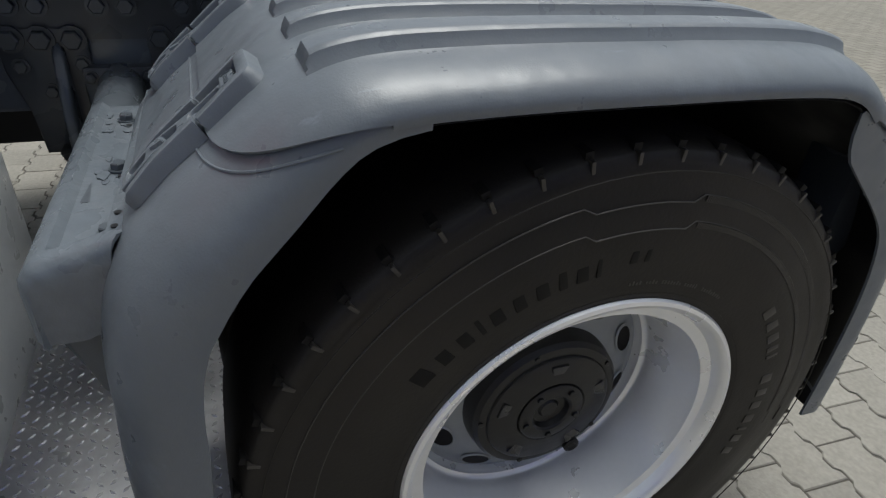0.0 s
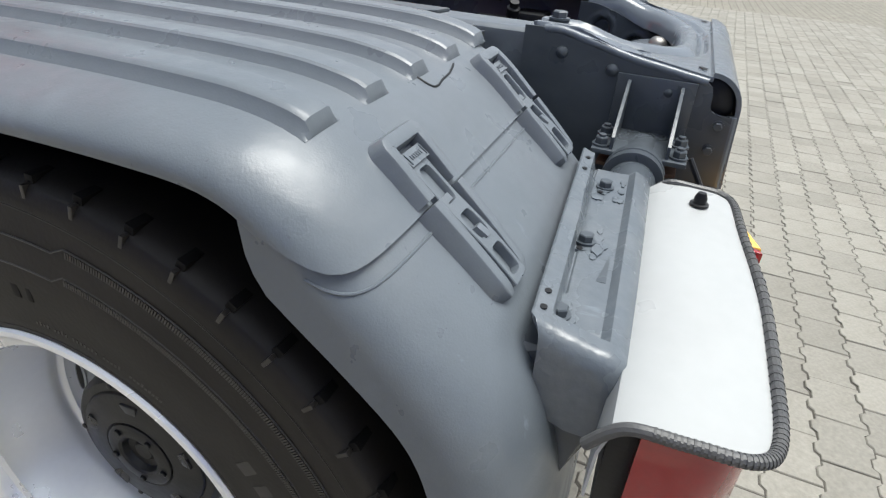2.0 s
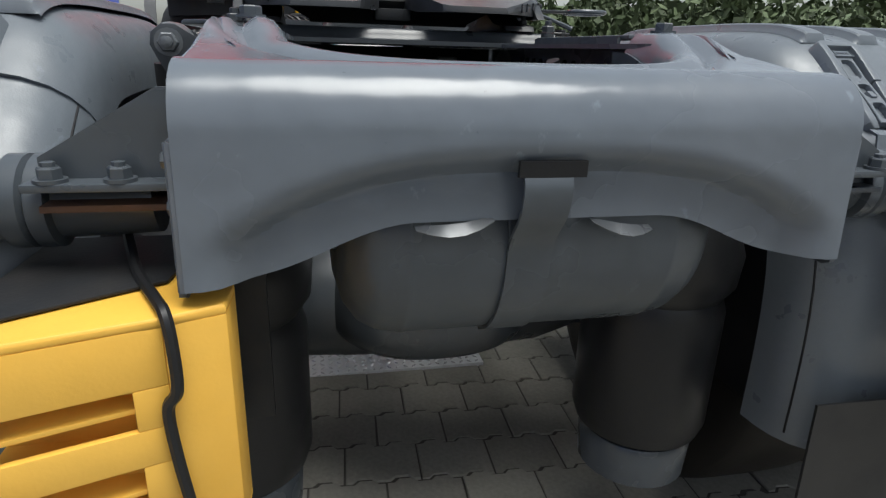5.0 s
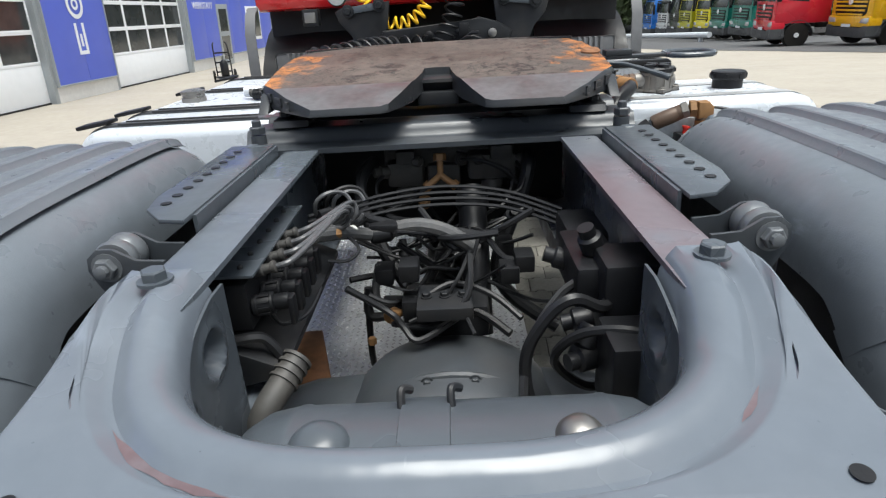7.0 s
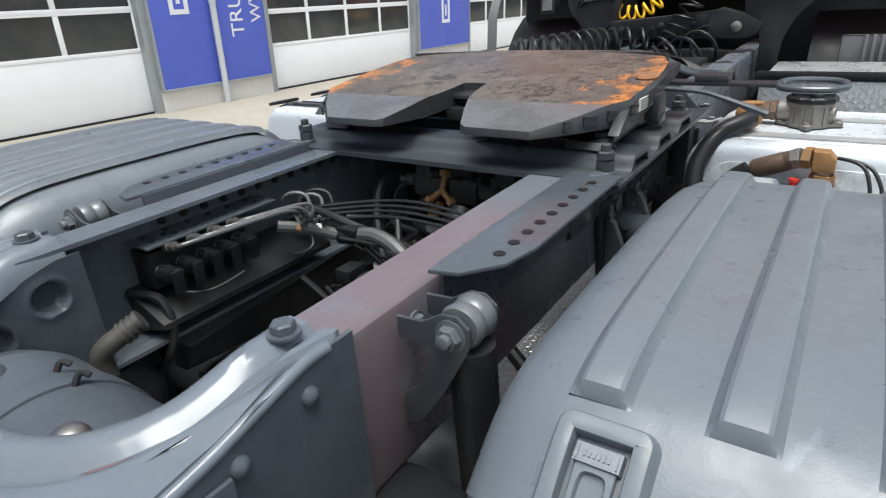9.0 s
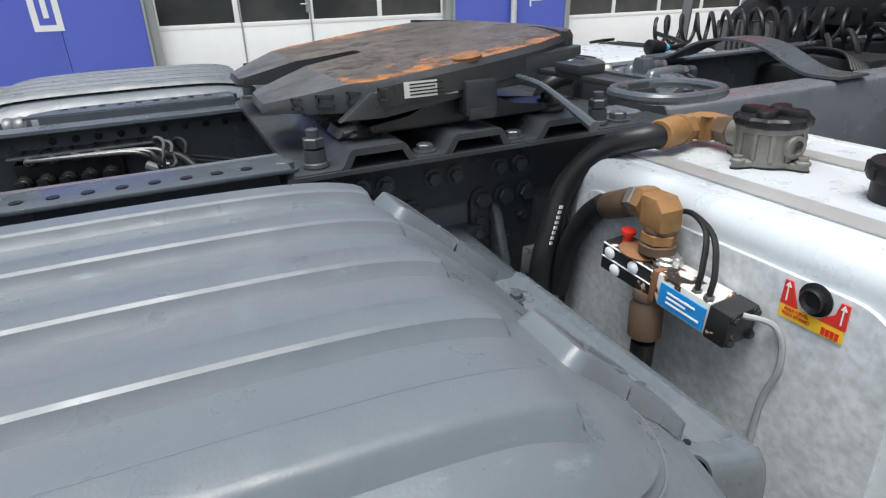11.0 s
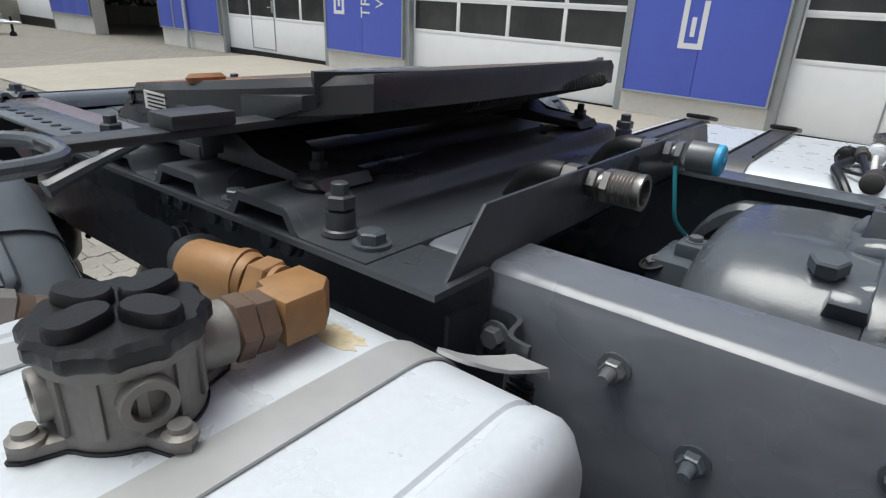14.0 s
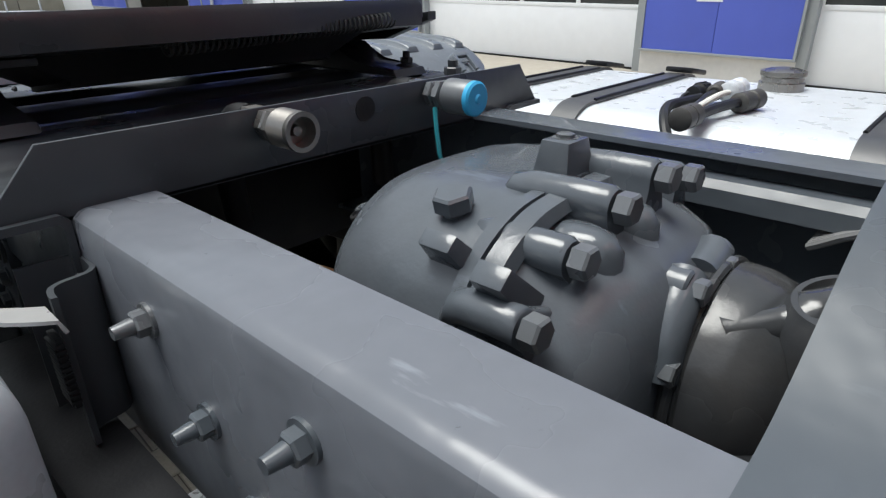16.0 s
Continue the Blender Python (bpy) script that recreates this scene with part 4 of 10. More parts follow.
def latch(s, d, xl, up):
    """Strap latch across the joint: a raised frame in two halves, and sunk between its bars a strap with three windows."""
    s0, s1 = S_SPLIT - 0.086 - up, S_SPLIT + 0.134 - up
    fj = (S_SPLIT + 0.004 - s0) / (s1 - s0)
    ln = s1 - s0

    def at(dx, f, h):
        xx = xl + dx
        base = 0.0 if xx < 1.09 else LIP * (1 - math.cos(math.asin(min(1, (xx - 1.09) / 0.176)))) ** 1.15
        y, z = guard_point(d * (s0 + ln * f), base - h)
        return (s * xx, y, z)

    # sections across a bar: outward offset and height
    bar = ((0.0150, -0.007), (0.0080, 0.80), (0.0062, 0.97), (0.0045, 1.0), (-0.0072, 1.0), (-0.0086, 0.96), (-0.0096, 0.78), (-0.0108, -0.007))

    def section(cx, f, nx, nf, h, k=1.0):
        return [at(cx + nx * o * k, f + nf * o * k / ln, b if b < 0 else b * h) for o, b in bar]

    hw, rc = 0.036, 0.006
    top = 0.017 / ln
    rows = []
    for i in range(7):
        rows.append(section(-hw, fj - 0.014 + (top + rc / ln - fj + 0.014) * i / 6, -1, 0, 0.014 + 0.003 * i / 6))
    for i in range(1, 6):
        a = math.pi / 2 * i / 6
        rows.append(section(-hw + rc * (1 - math.cos(a)), top + rc / ln * (1 - math.sin(a)), -math.cos(a), -math.sin(a), 0.017))
    for i in range(4):
        rows.append(section(-hw + rc + (2 * hw - 2 * rc) * i / 3, top, 0, -1, 0.017))
    for i in range(1, 6):
        a = math.pi / 2 * i / 6
        rows.append(section(hw - rc * (1 - math.sin(a)), top + rc / ln * (1 - math.cos(a)), math.sin(a), -math.cos(a), 0.017))
    for i in range(7):
        rows.append(section(hw, top + rc / ln + (fj - 0.014 - top - rc / ln) * i / 6, 1, 0, 0.017 - 0.003 * i / 6))
    bm = bm_new()
    loft(bm, rows, True, True)
    lat = part("latch", bm, GUARD, truck, "raised grey latch frame holding a windowed strap", 32)
    for side in (-1, 1):
        bm = bm_new()
        rows = []
        for i in range(12):
            q = i / 11
            f = fj + 0.012 + (1.0 - fj - 0.012) * q
            end = max(0, (q - 0.88) / 0.12)
            rows.append(section(side * (hw - 0.002 - 0.004 * q - 0.006 * end ** 2), f, side, 0, (0.015 - 0.005 * q) * (1 - 0.6 * end ** 2), 0.95 - 0.25 * end))
        loft(bm, rows, True, True)
        part("side_bar", bm, GUARD, lat, "", 32)
    # strap: rows of cells, each with a rounded window sunk into it
    bm = bm_new()
    w = 0.0185

    def height(f):
        return 0.0085 + 0.0035 * min(1, max(0, (f - 0.45) / 0.3))

    n = 28
    for f0, f1, w0, w1 in ((0.225, 0.505, 0.255, 0.478), (0.505, 0.735, 0.545, 0.705), (0.735, 0.975, 0.765, 0.940)):
        fc, hf = (w0 + w1) / 2, (w1 - w0) / 2
        rings = [[], [], [], [], [], []]
        for k in range(n):
            a = 2 * math.pi * (k + 0.5) / n
            c, q = math.cos(a), math.sin(a)
            m = 1 / max(abs(c), abs(q))
            ox, of = w * c * m, q * m
            fo = (f0 + f1) / 2 + (f1 - f0) / 2 * of
            e = (abs(c) ** 5 + abs(q) ** 5) ** -0.2
            ix, fi = 0.0125 * c * e, fc + hf * q * e
            rings[0].append(at(ox * 1.04, fo, -0.002))
            rings[1].append(at(ox * 1.02, fo, height(fo) - 0.001))
            rings[2].append(at(ox * 0.97, fo, height(fo)))
            rings[3].append(at(ix * 1.06, fi, height(fi)))
            rings[4].append(at(ix, fc + (fi - fc) * 0.985, height(fi) - 0.001))
            rings[5].append(at(ix * 0.93, fc + (fi - fc) * 0.95, 0.0005))
        loft(bm, [r + [r[0]] for r in rings])
        bm.faces.new([bm.verts.new(p) for p in (rings[5] if s * d < 0 else rings[5][::-1])])
    bmesh.ops.remove_doubles(bm, verts=bm.verts, dist=0.0003)
    part("strap", bm, GUARD, lat, "grey painted rubber strap with three windows", 32)

    def slab(bm, x0, x1, f0, f1, h0, h1, inset=0.0012):
        rows = []
        for f, g in ((f0, -1), (f0 + 0.002, 0), (f1 - 0.002, 0), (f1, -1)):
            h = h0 if f < (f0 + f1) / 2 else h1
            rows.append([at(x0, f, -0.002), at(x0 + inset, f, h - (0.0015 if g else 0)), at(x1 - inset, f, h - (0.0015 if g else 0)), at(x1, f, -0.002)])
        loft(bm, rows, True, True)

    bm = bm_new()
    slab(bm, -0.0225, 0.0225, 0.150, 0.232, 0.0105, 0.0125)
    buckle = part("buckle", bm, GUARD, lat, "", 32)
    for x0, x1 in ((-0.019, -0.0175), (0.0175, 0.019)):
        bm = bm_new()
        slab(bm, x0, x1, 0.160, 0.222, 0.0120, 0.0138, 0.0003)
        part("buckle_edge", bm, GUARD, buckle)
    for k in range(6):
        bm = bm_new()
        x = -0.013 + 0.0045 * k
        slab(bm, x, x + 0.0026, 0.178, 0.206, 0.0122, 0.0132, 0.0003)
        part("mark_bar", bm, GUARD, buckle)
    bm = bm_new()
    slab(bm, -0.0105, 0.0105, 0.425, 0.470, 0.0050, 0.0060)
    part("catch", bm, GUARD, lat, "", 32)
    bm = bm_new()
    slab(bm, -0.0095, 0.0095, 0.640, 0.715, 0.0125, 0.0150, 0.004)
    part("peg", bm, GUARD, lat, "", 32)


mudguard(-1)
mudguard(1)


# ---- truck: wheels ----
def wheel(s):
    for xo, name in ((1.262, "outer"), (0.90, "inner")):
        bm = bm_new()
        prof = [(0.292, 0.018), (0.300, 0.007), (0.312, 0.001), (0.33, -0.001), (0.345, -0.002), (0.37, -0.006), (0.405, -0.0085), (0.430, -0.0072), (0.436, -0.0058), (0.462, -0.003), (0.468, -0.0012), (0.495, 0.003), (0.512, 0.006), (0.5225, 0.010), (0.5265, 0.014), (0.533, 0.030), (0.538, 0.05), (0.540, 0.15), (0.538, 0.25), (0.533, 0.276), (0.521, 0.288), (0.47, 0.30), (0.40, 0.306), (0.33, 0.30), (0.292, 0.288)]
        segs = 128
        rings = []
        for r, h in prof:
            ring = []
            for k in range(segs):
                a = 2 * math.pi * k / segs
                z = AXLE_Z + r * math.sin(a)
                z = max(z, GROUND_Z(s * xo) + 0.001)
                ring.append((s * (xo - h), AXLE_Y + r * math.cos(a), z))
            rings.append(ring)
        loft(bm, rings, True)
        tyre = part("tyre", bm, RUBBER, truck, "black tyre with grip notches round its shoulder")
        if name == "inner":
            continue
        # short moulded ticks standing on the shoulder, and the gaps of the tread behind them
        for k in range(50):
            a = 2 * math.pi * (k + 0.2) / 50
            if AXLE_Z + 0.52 * math.sin(a) < 0.03:
                continue
            m = Matrix.Translation((s * xo, AXLE_Y, AXLE_Z)) @ Matrix.Rotation(a, 4, "X")
            bm = bm_new()
            box(bm, -s * 0.010 - 0.004, -s * 0.010 + 0.006, 0.511, 0.5285, -0.0028, 0.0028, 0.001, m)
            part("notch", bm, TREAD, tyre)
            bm = bm_new()
            box(bm, -s * 0.030 - 0.014, -s * 0.030 + 0.014, 0.525, 0.5375, -0.006, 0.006, 0.001, m)
            part("tread_gap", bm, BARE, tyre)

        def at(r, a, lift=0.0):
            return (s * (xo + lift), AXLE_Y + r * math.cos(a), AXLE_Z + r * math.sin(a))
        for r0, lift in ((0.462, 0.0035), (0.425, 0.0076)):
            line = [at(r0 + dr, a0 + (a1 - a0) * i / 24, lift - dr * 0.2) for a0, a1, dr in ((0.1, 1.375, 0.011), (1.41, 1.735, 0.0), (1.77, 3.3, 0.011)) for i in range(25)]
            bm = bm_new()
            tube(bm, line, 0.0012, 5, 1)
            part("sidewall_line", bm, TREAD, tyre, "thin stepped line moulded in the sidewall")
        for r0, lift in ((0.505, 0.0042), (0.317, -0.001)):
            bm = bm_new()
            tube(bm, [at(r0, 2 * math.pi * i / 96, lift) for i in range(97)], 0.0011, 5, 1)
            part("sidewall_ring", bm, RUBBER, tyre)
        # hatched bands of fine ridges beside the lines
        bm = bm_new()
        for k in range(190):
            a = 1.78 + 0.0076 * k
            m = Matrix.Translation((s * (xo + 0.002), AXLE_Y, AXLE_Z)) @ Matrix.Rotation(a, 4, "X")
            box(bm, -0.0012, 0.0012, 0.463, 0.472, -0.0011, 0.0011, 0, m)
            box(bm, s * 0.005 - 0.0012, s * 0.005 + 0.0012, 0.427, 0.435, -0.0011, 0.0011, 0, m)
        tagged(part("hatching", bm, TREAD, tyre), kind="stuff")
        # low relief where the maker's lettering runs: plain slanted bars of its sizes
        for a0, sizes, r0, mat in ((0.665, ((0.040, 0.042), (0.030, 0.024), (0.030, 0.024), (0.012, 0.030), (0.030, 0.024), (0.028, 0.024), (0.030, 0.024), (0.020, 0.036), (0.028, 0.024), (0.012, 0.042)), 0.366, BARE),
                                   (1.545, ((0.020, 0.026), (0.014, 0.020)), 0.376, BARE),
                                   (2.46, ((0.034, 0.036), (0.030, 0.024), (0.030, 0.024), (0.018, 0.032), (0.012, 0.030), (0.028, 0.0), (0.034, 0.036), (0.028, 0.024), (0.030, 0.024), (0.032, 0.036), (0.012, 0.036), (0.030, 0.024), (0.028, 0.024)), 0.372, TREAD)):
            a = a0
            for k, (w, h) in enumerate(sizes):
                da = w / 0.385
                if h:
                    m = Matrix.Translation((s * (xo + 0.0068), AXLE_Y, AXLE_Z)) @ Matrix.Rotation(a + da / 2, 4, "X")
                    bm = bm_new()
                    q = 0.3 * w
                    box(bm, -0.0010, 0.0010, r0, r0 + h, -q, q, 0.0008, m)
                    part("moulded_bar", bm, mat, tyre, "raised plain bar on the sidewall")
                a += da + 0.012
        bm = bm_new()
        rr = random.Random(8)
        for k in range(34):
            if k in (4, 9, 17, 23, 24):
                continue
            m = Matrix.Translation((s * (xo + 0.0012), AXLE_Y, AXLE_Z)) @ Matrix.Rotation(1.60 + 0.017 * k, 4, "X")
            box(bm, -0.0008, 0.0008, 0.334, 0.334 + rr.uniform(0.004, 0.007), -0.0018, 0.0014, 0, m)
        tagged(part("fine_relief", bm, TREAD, tyre), kind="stuff")
    # rim: bright flange, deep smooth barrel, seat of the disc
    bm = bm_new()
    lathe(bm, [(0.262, 0.0), (0.292, 0.004), (0.300, 0.010), (0.305, 0.016), (0.306, 0.021), (0.303, 0.0255), (0.297, 0.027), (0.291, 0.024), (0.286, 0.016), (0.2815, 0.004), (0.276, -0.016), (0.268, -0.045), (0.258, -0.08), (0.250, -0.105), (0.2465, -0.118), (0.2470, -0.124), (0.2440, -0.130), (0.2375, -0.133), (0.2370, -0.142), (0.231, -0.150), (0.231, -0.165), (0.262, -0.165)][::-1], (s * 1.238, AXLE_Y, AXLE_Z), (s, 0, 0), 96, False)
    rim = part("rim", bm, RIM, truck, "silver painted steel wheel rim with a deep dish", 40)
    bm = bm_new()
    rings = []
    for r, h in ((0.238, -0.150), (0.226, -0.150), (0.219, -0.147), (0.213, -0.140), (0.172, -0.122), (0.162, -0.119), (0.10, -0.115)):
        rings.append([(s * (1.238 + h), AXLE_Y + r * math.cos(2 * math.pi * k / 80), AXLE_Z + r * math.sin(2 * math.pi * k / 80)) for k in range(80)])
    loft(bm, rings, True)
    part("wheel_disc", bm, DISC_SHADE, rim, "silver wheel disc darkened for the shade in the dish")
    for k in range(10):
        a = 2 * math.pi * (k + 0.37) / 10
        bm = bm_new()
        m = Matrix.Translation((s * (1.238 - 0.1305), AXLE_Y + 0.193 * math.cos(a), AXLE_Z + 0.193 * math.sin(a))) @ frame_to((s, 0.42 * math.cos(a), 0.42 * math.sin(a)))
        tip = Vector((-s * 0.42, math.cos(a), math.sin(a))).normalized()
        ring = lambda f, h: [m @ Vector((0, 0, h)) + tip * (0.021 * f * math.cos(b)) + Vector((0, -math.sin(a), math.cos(a))) * (0.030 * f * math.sin(b)) for b in [2 * math.pi * q / 24 for q in range(24)]]  # noqa: E731
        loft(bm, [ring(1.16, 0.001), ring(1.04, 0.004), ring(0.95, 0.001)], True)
        part("hand_hole_lip", bm, DISC_SHADE, rim)
        bm = bm_new()
        loft(bm, [ring(0.98, 0.0028), ring(0.5, 0.0026), ring(0.01, 0.0026)], True)
        part("hand_hole", bm, BARE, rim, "dark oval hand hole")
    # black hub: drum, stepped face, five wedge pockets, pentagon plate with small bolts round a dished centre
    hx = 1.238 - 0.14
    bm = bm_new()
    lathe(bm, [(0.148, 0), (0.147, 0.035), (0.143, 0.056), (0.136, 0.064), (0.126, 0.067), (0.1215, 0.066), (0.1195, 0.070), (0.114, 0.073), (0.068, 0.077), (0.064, 0.074), (0.0635, 0.078), (0.058, 0.081), (0.040, 0.081), (0.036, 0.078), (0.032, 0.068), (0.020, 0.066), (0.016, 0.070), (0.0, 0.071)], (s * hx, AXLE_Y, AXLE_Z), (s, 0, 0), 72)
    hub = part("hub_cap", bm, HUB, rim, "black hub with wedge pockets and a dished centre", 30)
    for k in range(5):
        a = 2 * math.pi * (k + 0.25) / 5
        m = Matrix.Translation((s * (hx + 0.074), AXLE_Y, AXLE_Z)) @ Matrix.Rotation(a, 4, "X")
        bm = bm_new()
        vs = box(bm, -0.004, 0.004, 0.079, 0.108, -0.016, 0.016, 0.002)
        for v in vs:
            if v.co.y < 0.09:
                v.co.z *= 0.55
            v.co.x = s * v.co.x if v.co.y > 0.09 else s * (v.co.x - 0.004)
            v.co = m @ v.co
        part("hub_wedge", bm, HUBSHINE, rim, "lighter shiny wedge")
        bm = bm_new()
        b = a + math.pi / 5
        hexbolt(bm, (s * (hx + 0.077), AXLE_Y + 0.052 * math.cos(b), AXLE_Z + 0.052 * math.sin(b)), (s, 0, 0), 0.0065, 0.008)
        part("hub_bolt", bm, HUB, rim)
        bm = bm_new()
        lathe(bm, [(0.005, 0), (0.005, 0.004), (0, 0.005)], (s * (hx + 0.064), AXLE_Y + 0.131 * math.cos(b + 0.3), AXLE_Z + 0.131 * math.sin(b + 0.3)), (s, 0, 0), 10)
        part("hub_dot", bm, HUB, rim)
    bm = bm_new()
    lathe(bm, [(0.013, 0), (0.013, 0.016), (0.016, 0.018), (0.016, 0.030), (0.010, 0.033), (0.006, 0.030), (0, 0.030)], (s * (hx + 0.046), AXLE_Y - 0.066, AXLE_Z - 0.112), (s, 0, 0), 14)
    part("valve_cap", bm, BLACK, rim)


wheel(-1)
wheel(1)

# ---- truck: fifth wheel mounting ----
bm = bm_new()
wave = [(0.205, 0), (0.283, 0), (0.308, 0.032), (0.402, 0.032), (0.425, 0), (0.478, 0), (0.506, 0.032), (0.599, 0.032), (0.62, 0), (0.675, 0), (0.704, 0.032), (0.801, 0.032), (0.831, 0), (0.945, 0)]
wave_line = []
for (a, h), (b, g) in zip(wave, wave[1:]):
    for k in range(4):
        t = k / 4
        t2 = t * t * (3 - 2 * t) if h != g else t
        wave_line.append((a + (b - a) * t, h + (g - h) * t2))
wave_line.append(wave[-1])
sheet(bm, [[(x, y, 1.068 + h) for y, h in wave_line] for x in (-0.492, -0.3, 0, 0.3, 0.492)], -0.012)
mount = part("mounting_plate", bm, MOUNT, truck, "corrugated grey steel mounting plate under the coupling", 50)
for s in (-1, 1):
    bm = bm_new()
    sec = [(0.389, 0.93), (0.389, 1.058), (0.398, 1.066), (0.498, 1.066), (0.498, 1.058), (0.40, 1.056), (0.397, 1.05), (0.397, 0.93)]
    prism(bm, [(s * a, b) for a, b in sec], 0.19, 1.05, "y")
    part("mounting_angle", bm, MOUNT, mount, "")
    bm = bm_new()
    # perforated angle running to the rear, corner cut off
    out = [(0.395, 0.20), (0.395, -0.335), (0.44, -0.325), (0.485, -0.27), (0.50, -0.20), (0.50, 0.20)]
    prism(bm, [(s * a, b) for a, b in out], 1.078, 1.086, "z", 0.002)
    box(bm, *sorted((s * 0.389, s * 0.396)), -0.30, 0.20, 0.95, 1.082)
    part("perforated_angle", bm, PAINT, mount, "grey angle iron with a row of dark holes")
    for k in range(9):
        bm = bm_new()
        lathe(bm, [(0.0095, 0), (0.0095, 0.001)], (s * 0.462, -0.245 + k * 0.047, 1.0868), (0, 0, 1), 14)
        part("hole", bm, BLACK, mount)
    for y in (0.25, 0.855):
        bm = bm_new()
        lathe(bm, [(0.024, 0), (0.0225, 0.006), (0.0195, 0.008), (0.019, 0.03)], (s * 0.447, y, 1.07), (0, 0, 1), 18)
        hexbolt(bm, (s * 0.447, y, 1.10), r=0.0195, h=0.02, washer=False, stud=0.016)
        part("tall_stud", bm, MOUNT, mount)
        bm = bm_new()
        hexbolt(bm, (s * 0.447, y + (0.055 if y > 0.5 else -0.055), 1.0685), r=0.018, h=0.018)
        part("bolt", bm, PAINT, mount)
    for y in (0.455, 0.645):
        bm = bm_new()
        hexbolt(bm, (s * 0.455, y, 1.0685), r=0.016, h=0.014)
        part("bolt", bm, PAINT, mount)
    for y in (0.345, 0.76):
        # rubber pads under the coupling's feet
        bm = bm_new()
        lathe(bm, [(0.034, 0), (0.036, 0.006), (0.03, 0.012), (0.031, 0.018), (0.018, 0.026)], (s * 0.40, y, 1.10), (0, 0, 1), 22)
        hexbolt(bm, (s * 0.40, y, 1.124), r=0.014, h=0.014, washer=False, stud=0.014)
        part("foot_pad", bm, DARK, mount, "dark rubber pad with a bolt")
    for y in (0.34, 0.389, 0.492, 0.542, 0.645, 0.693):
        bm = bm_new()
        hexbolt(bm, (s * 0.397, y, 0.994), (s, 0, 0), 0.0155, 0.015)
        part("bolt", bm, PAINT, mount)


def plate_z(y):
    return 1.207 + (y - 0.4) * 0.115


# coupling plate, tilted to the rear, with entry ramps and throat
def coupling():
    half = [(0.040, 0.42), (0.052, 0.36), (0.063, 0.33), (0.085, 0.27), (0.115, 0.205), (0.135, 0.192), (0.30, 0.19), (0.375, 0.265), (0.423, 0.33), (0.457, 0.375), (0.463, 0.52), (0.462, 0.62), (0.452, 0.71), (0.42, 0.79), (0.372, 0.838), (0.20, 0.858), (0.0, 0.862)]
    throat = [(0.0, 0.475), (0.035, 0.47)]
    outline = [(x, y) for x, y in throat[1:] + half] + [(-x, y) for x, y in reversed(half[:-1])] + [(-x, y) for x, y in reversed(throat[1:])] + [throat[0]]
    n = len(outline)
    rows = []
    for f, dz in ((1.0, -0.062), (1.0, -0.012), (0.985, 0.0)):
        row = []
        for x, y in outline:
            px, py = x * f, 0.52 + (y - 0.52) * f
            if abs(y - 0.33) < 1e-6:
                py = 0.33
            down = max(0.0, 0.33 - py) * 0.16
            thin = dz if dz > -0.05 else (-0.048 if py > 0.33 else -0.05 + (0.33 - py) * 0.25)
            row.append((px, py, plate_z(py) + thin - down))
        rows.append(row)
    bm = bm_new()
    vs = loft(bm, rows, True)
    under = bm.faces.new(vs[0])
    low = set(bm.faces)
    top = vs[-1]
    for sel, slot in (([v for v, (x, y) in zip(top, outline) if y >= 0.3299], 0),
                      ([v for v, (x, y) in zip(top, outline) if y <= 0.3301 and x > 0], 1),
                      ([v for v, (x, y) in zip(top, outline) if y <= 0.3301 and x < 0], 1)):
        face = bm.faces.new(sel)
        for tri in bmesh.ops.triangulate(bm, faces=[face])["faces"]:
            tri.material_index = slot
    for face in low:
        face.material_index = 2
    plate = part("coupling_plate", bm, GREASE, truck, "greased fifth wheel plate with orange rust at its edges", 30)
    plate.data.materials.append(RAMP)
    plate.data.materials.append(COUPLING)
    # added dark block that makes the space under the plate read black
    bm = bm_new()
    vs = box(bm, -0.36, 0.36, 0.42, 0.72, 1.112, 1.190, 0.01)
    for v in vs:
        v.co.z += (v.co.y - 0.4) * 0.10
        if v.co.z < 1.16:
            v.co.x *= 0.7
            v.co.y = 0.6 + (v.co.y - 0.6) * 0.75
    part("casting", bm, DARK, plate, "dark block added to keep the coupling's underside black")
    # skirt ribs under the plate
    for s in (-1, 1):
        bm = bm_new()
        side = [(0.30, 1.14), (0.36, 1.185), (0.46, 1.195), (0.62, 1.215), (0.70, 1.222), (0.80, 1.232), (0.80, 1.215), (0.72, 1.19), (0.66, 1.17), (0.58, 1.165), (0.50, 1.155), (0.38, 1.14)]
        prism(bm, side, *sorted((s * 0.43, s * 0.456)), "x", 0.003)
        part("side_skirt", bm, COUPLING, plate, "grey cast side skirt")
    bm = bm_new()
    rows = [[(x, 0.842 - abs(x) ** 3 * 0.9, plate_z(0.84) - z) for z in (0.0, 0.012, 0.034, 0.038)] for x in [-0.42 + 0.84 * k / 24 for k in range(25)]]
    sheet(bm, rows, 0.014)
    part("front_skirt", bm, COUPLING, plate, "dark grey front edge of the coupling")
    for s in (-1, 1):
        # raised cast mark on the side of the ramp: plain strokes
        for k, (y, w) in enumerate(((0.245, 0.02), (0.29, 0.034), (0.335, 0.026), (0.38, 0.02))):
            bm = bm_new()
            z = 1.172 + (y - 0.3) * 0.12
            m = Matrix.Translation((s * (0.375 + (y - 0.265) * 0.745 + 0.002), y, z)) @ Matrix.Rotation(radians(-36.5 * s), 4, "Z")
            box(bm, -0.002, 0.002, -w / 2, w / 2, 0.006, 0.011, 0, m)
            box(bm, -0.002, 0.002, -w / 2, w / 2, -0.011, -0.006, 0, m)
            box(bm, -0.002, 0.002, -w / 2, -w / 2 + 0.005, -0.011, 0.011, 0, m)
            part("cast_mark", bm, COUPLING, plate, "raised cast mark")
    bm = bm_new()
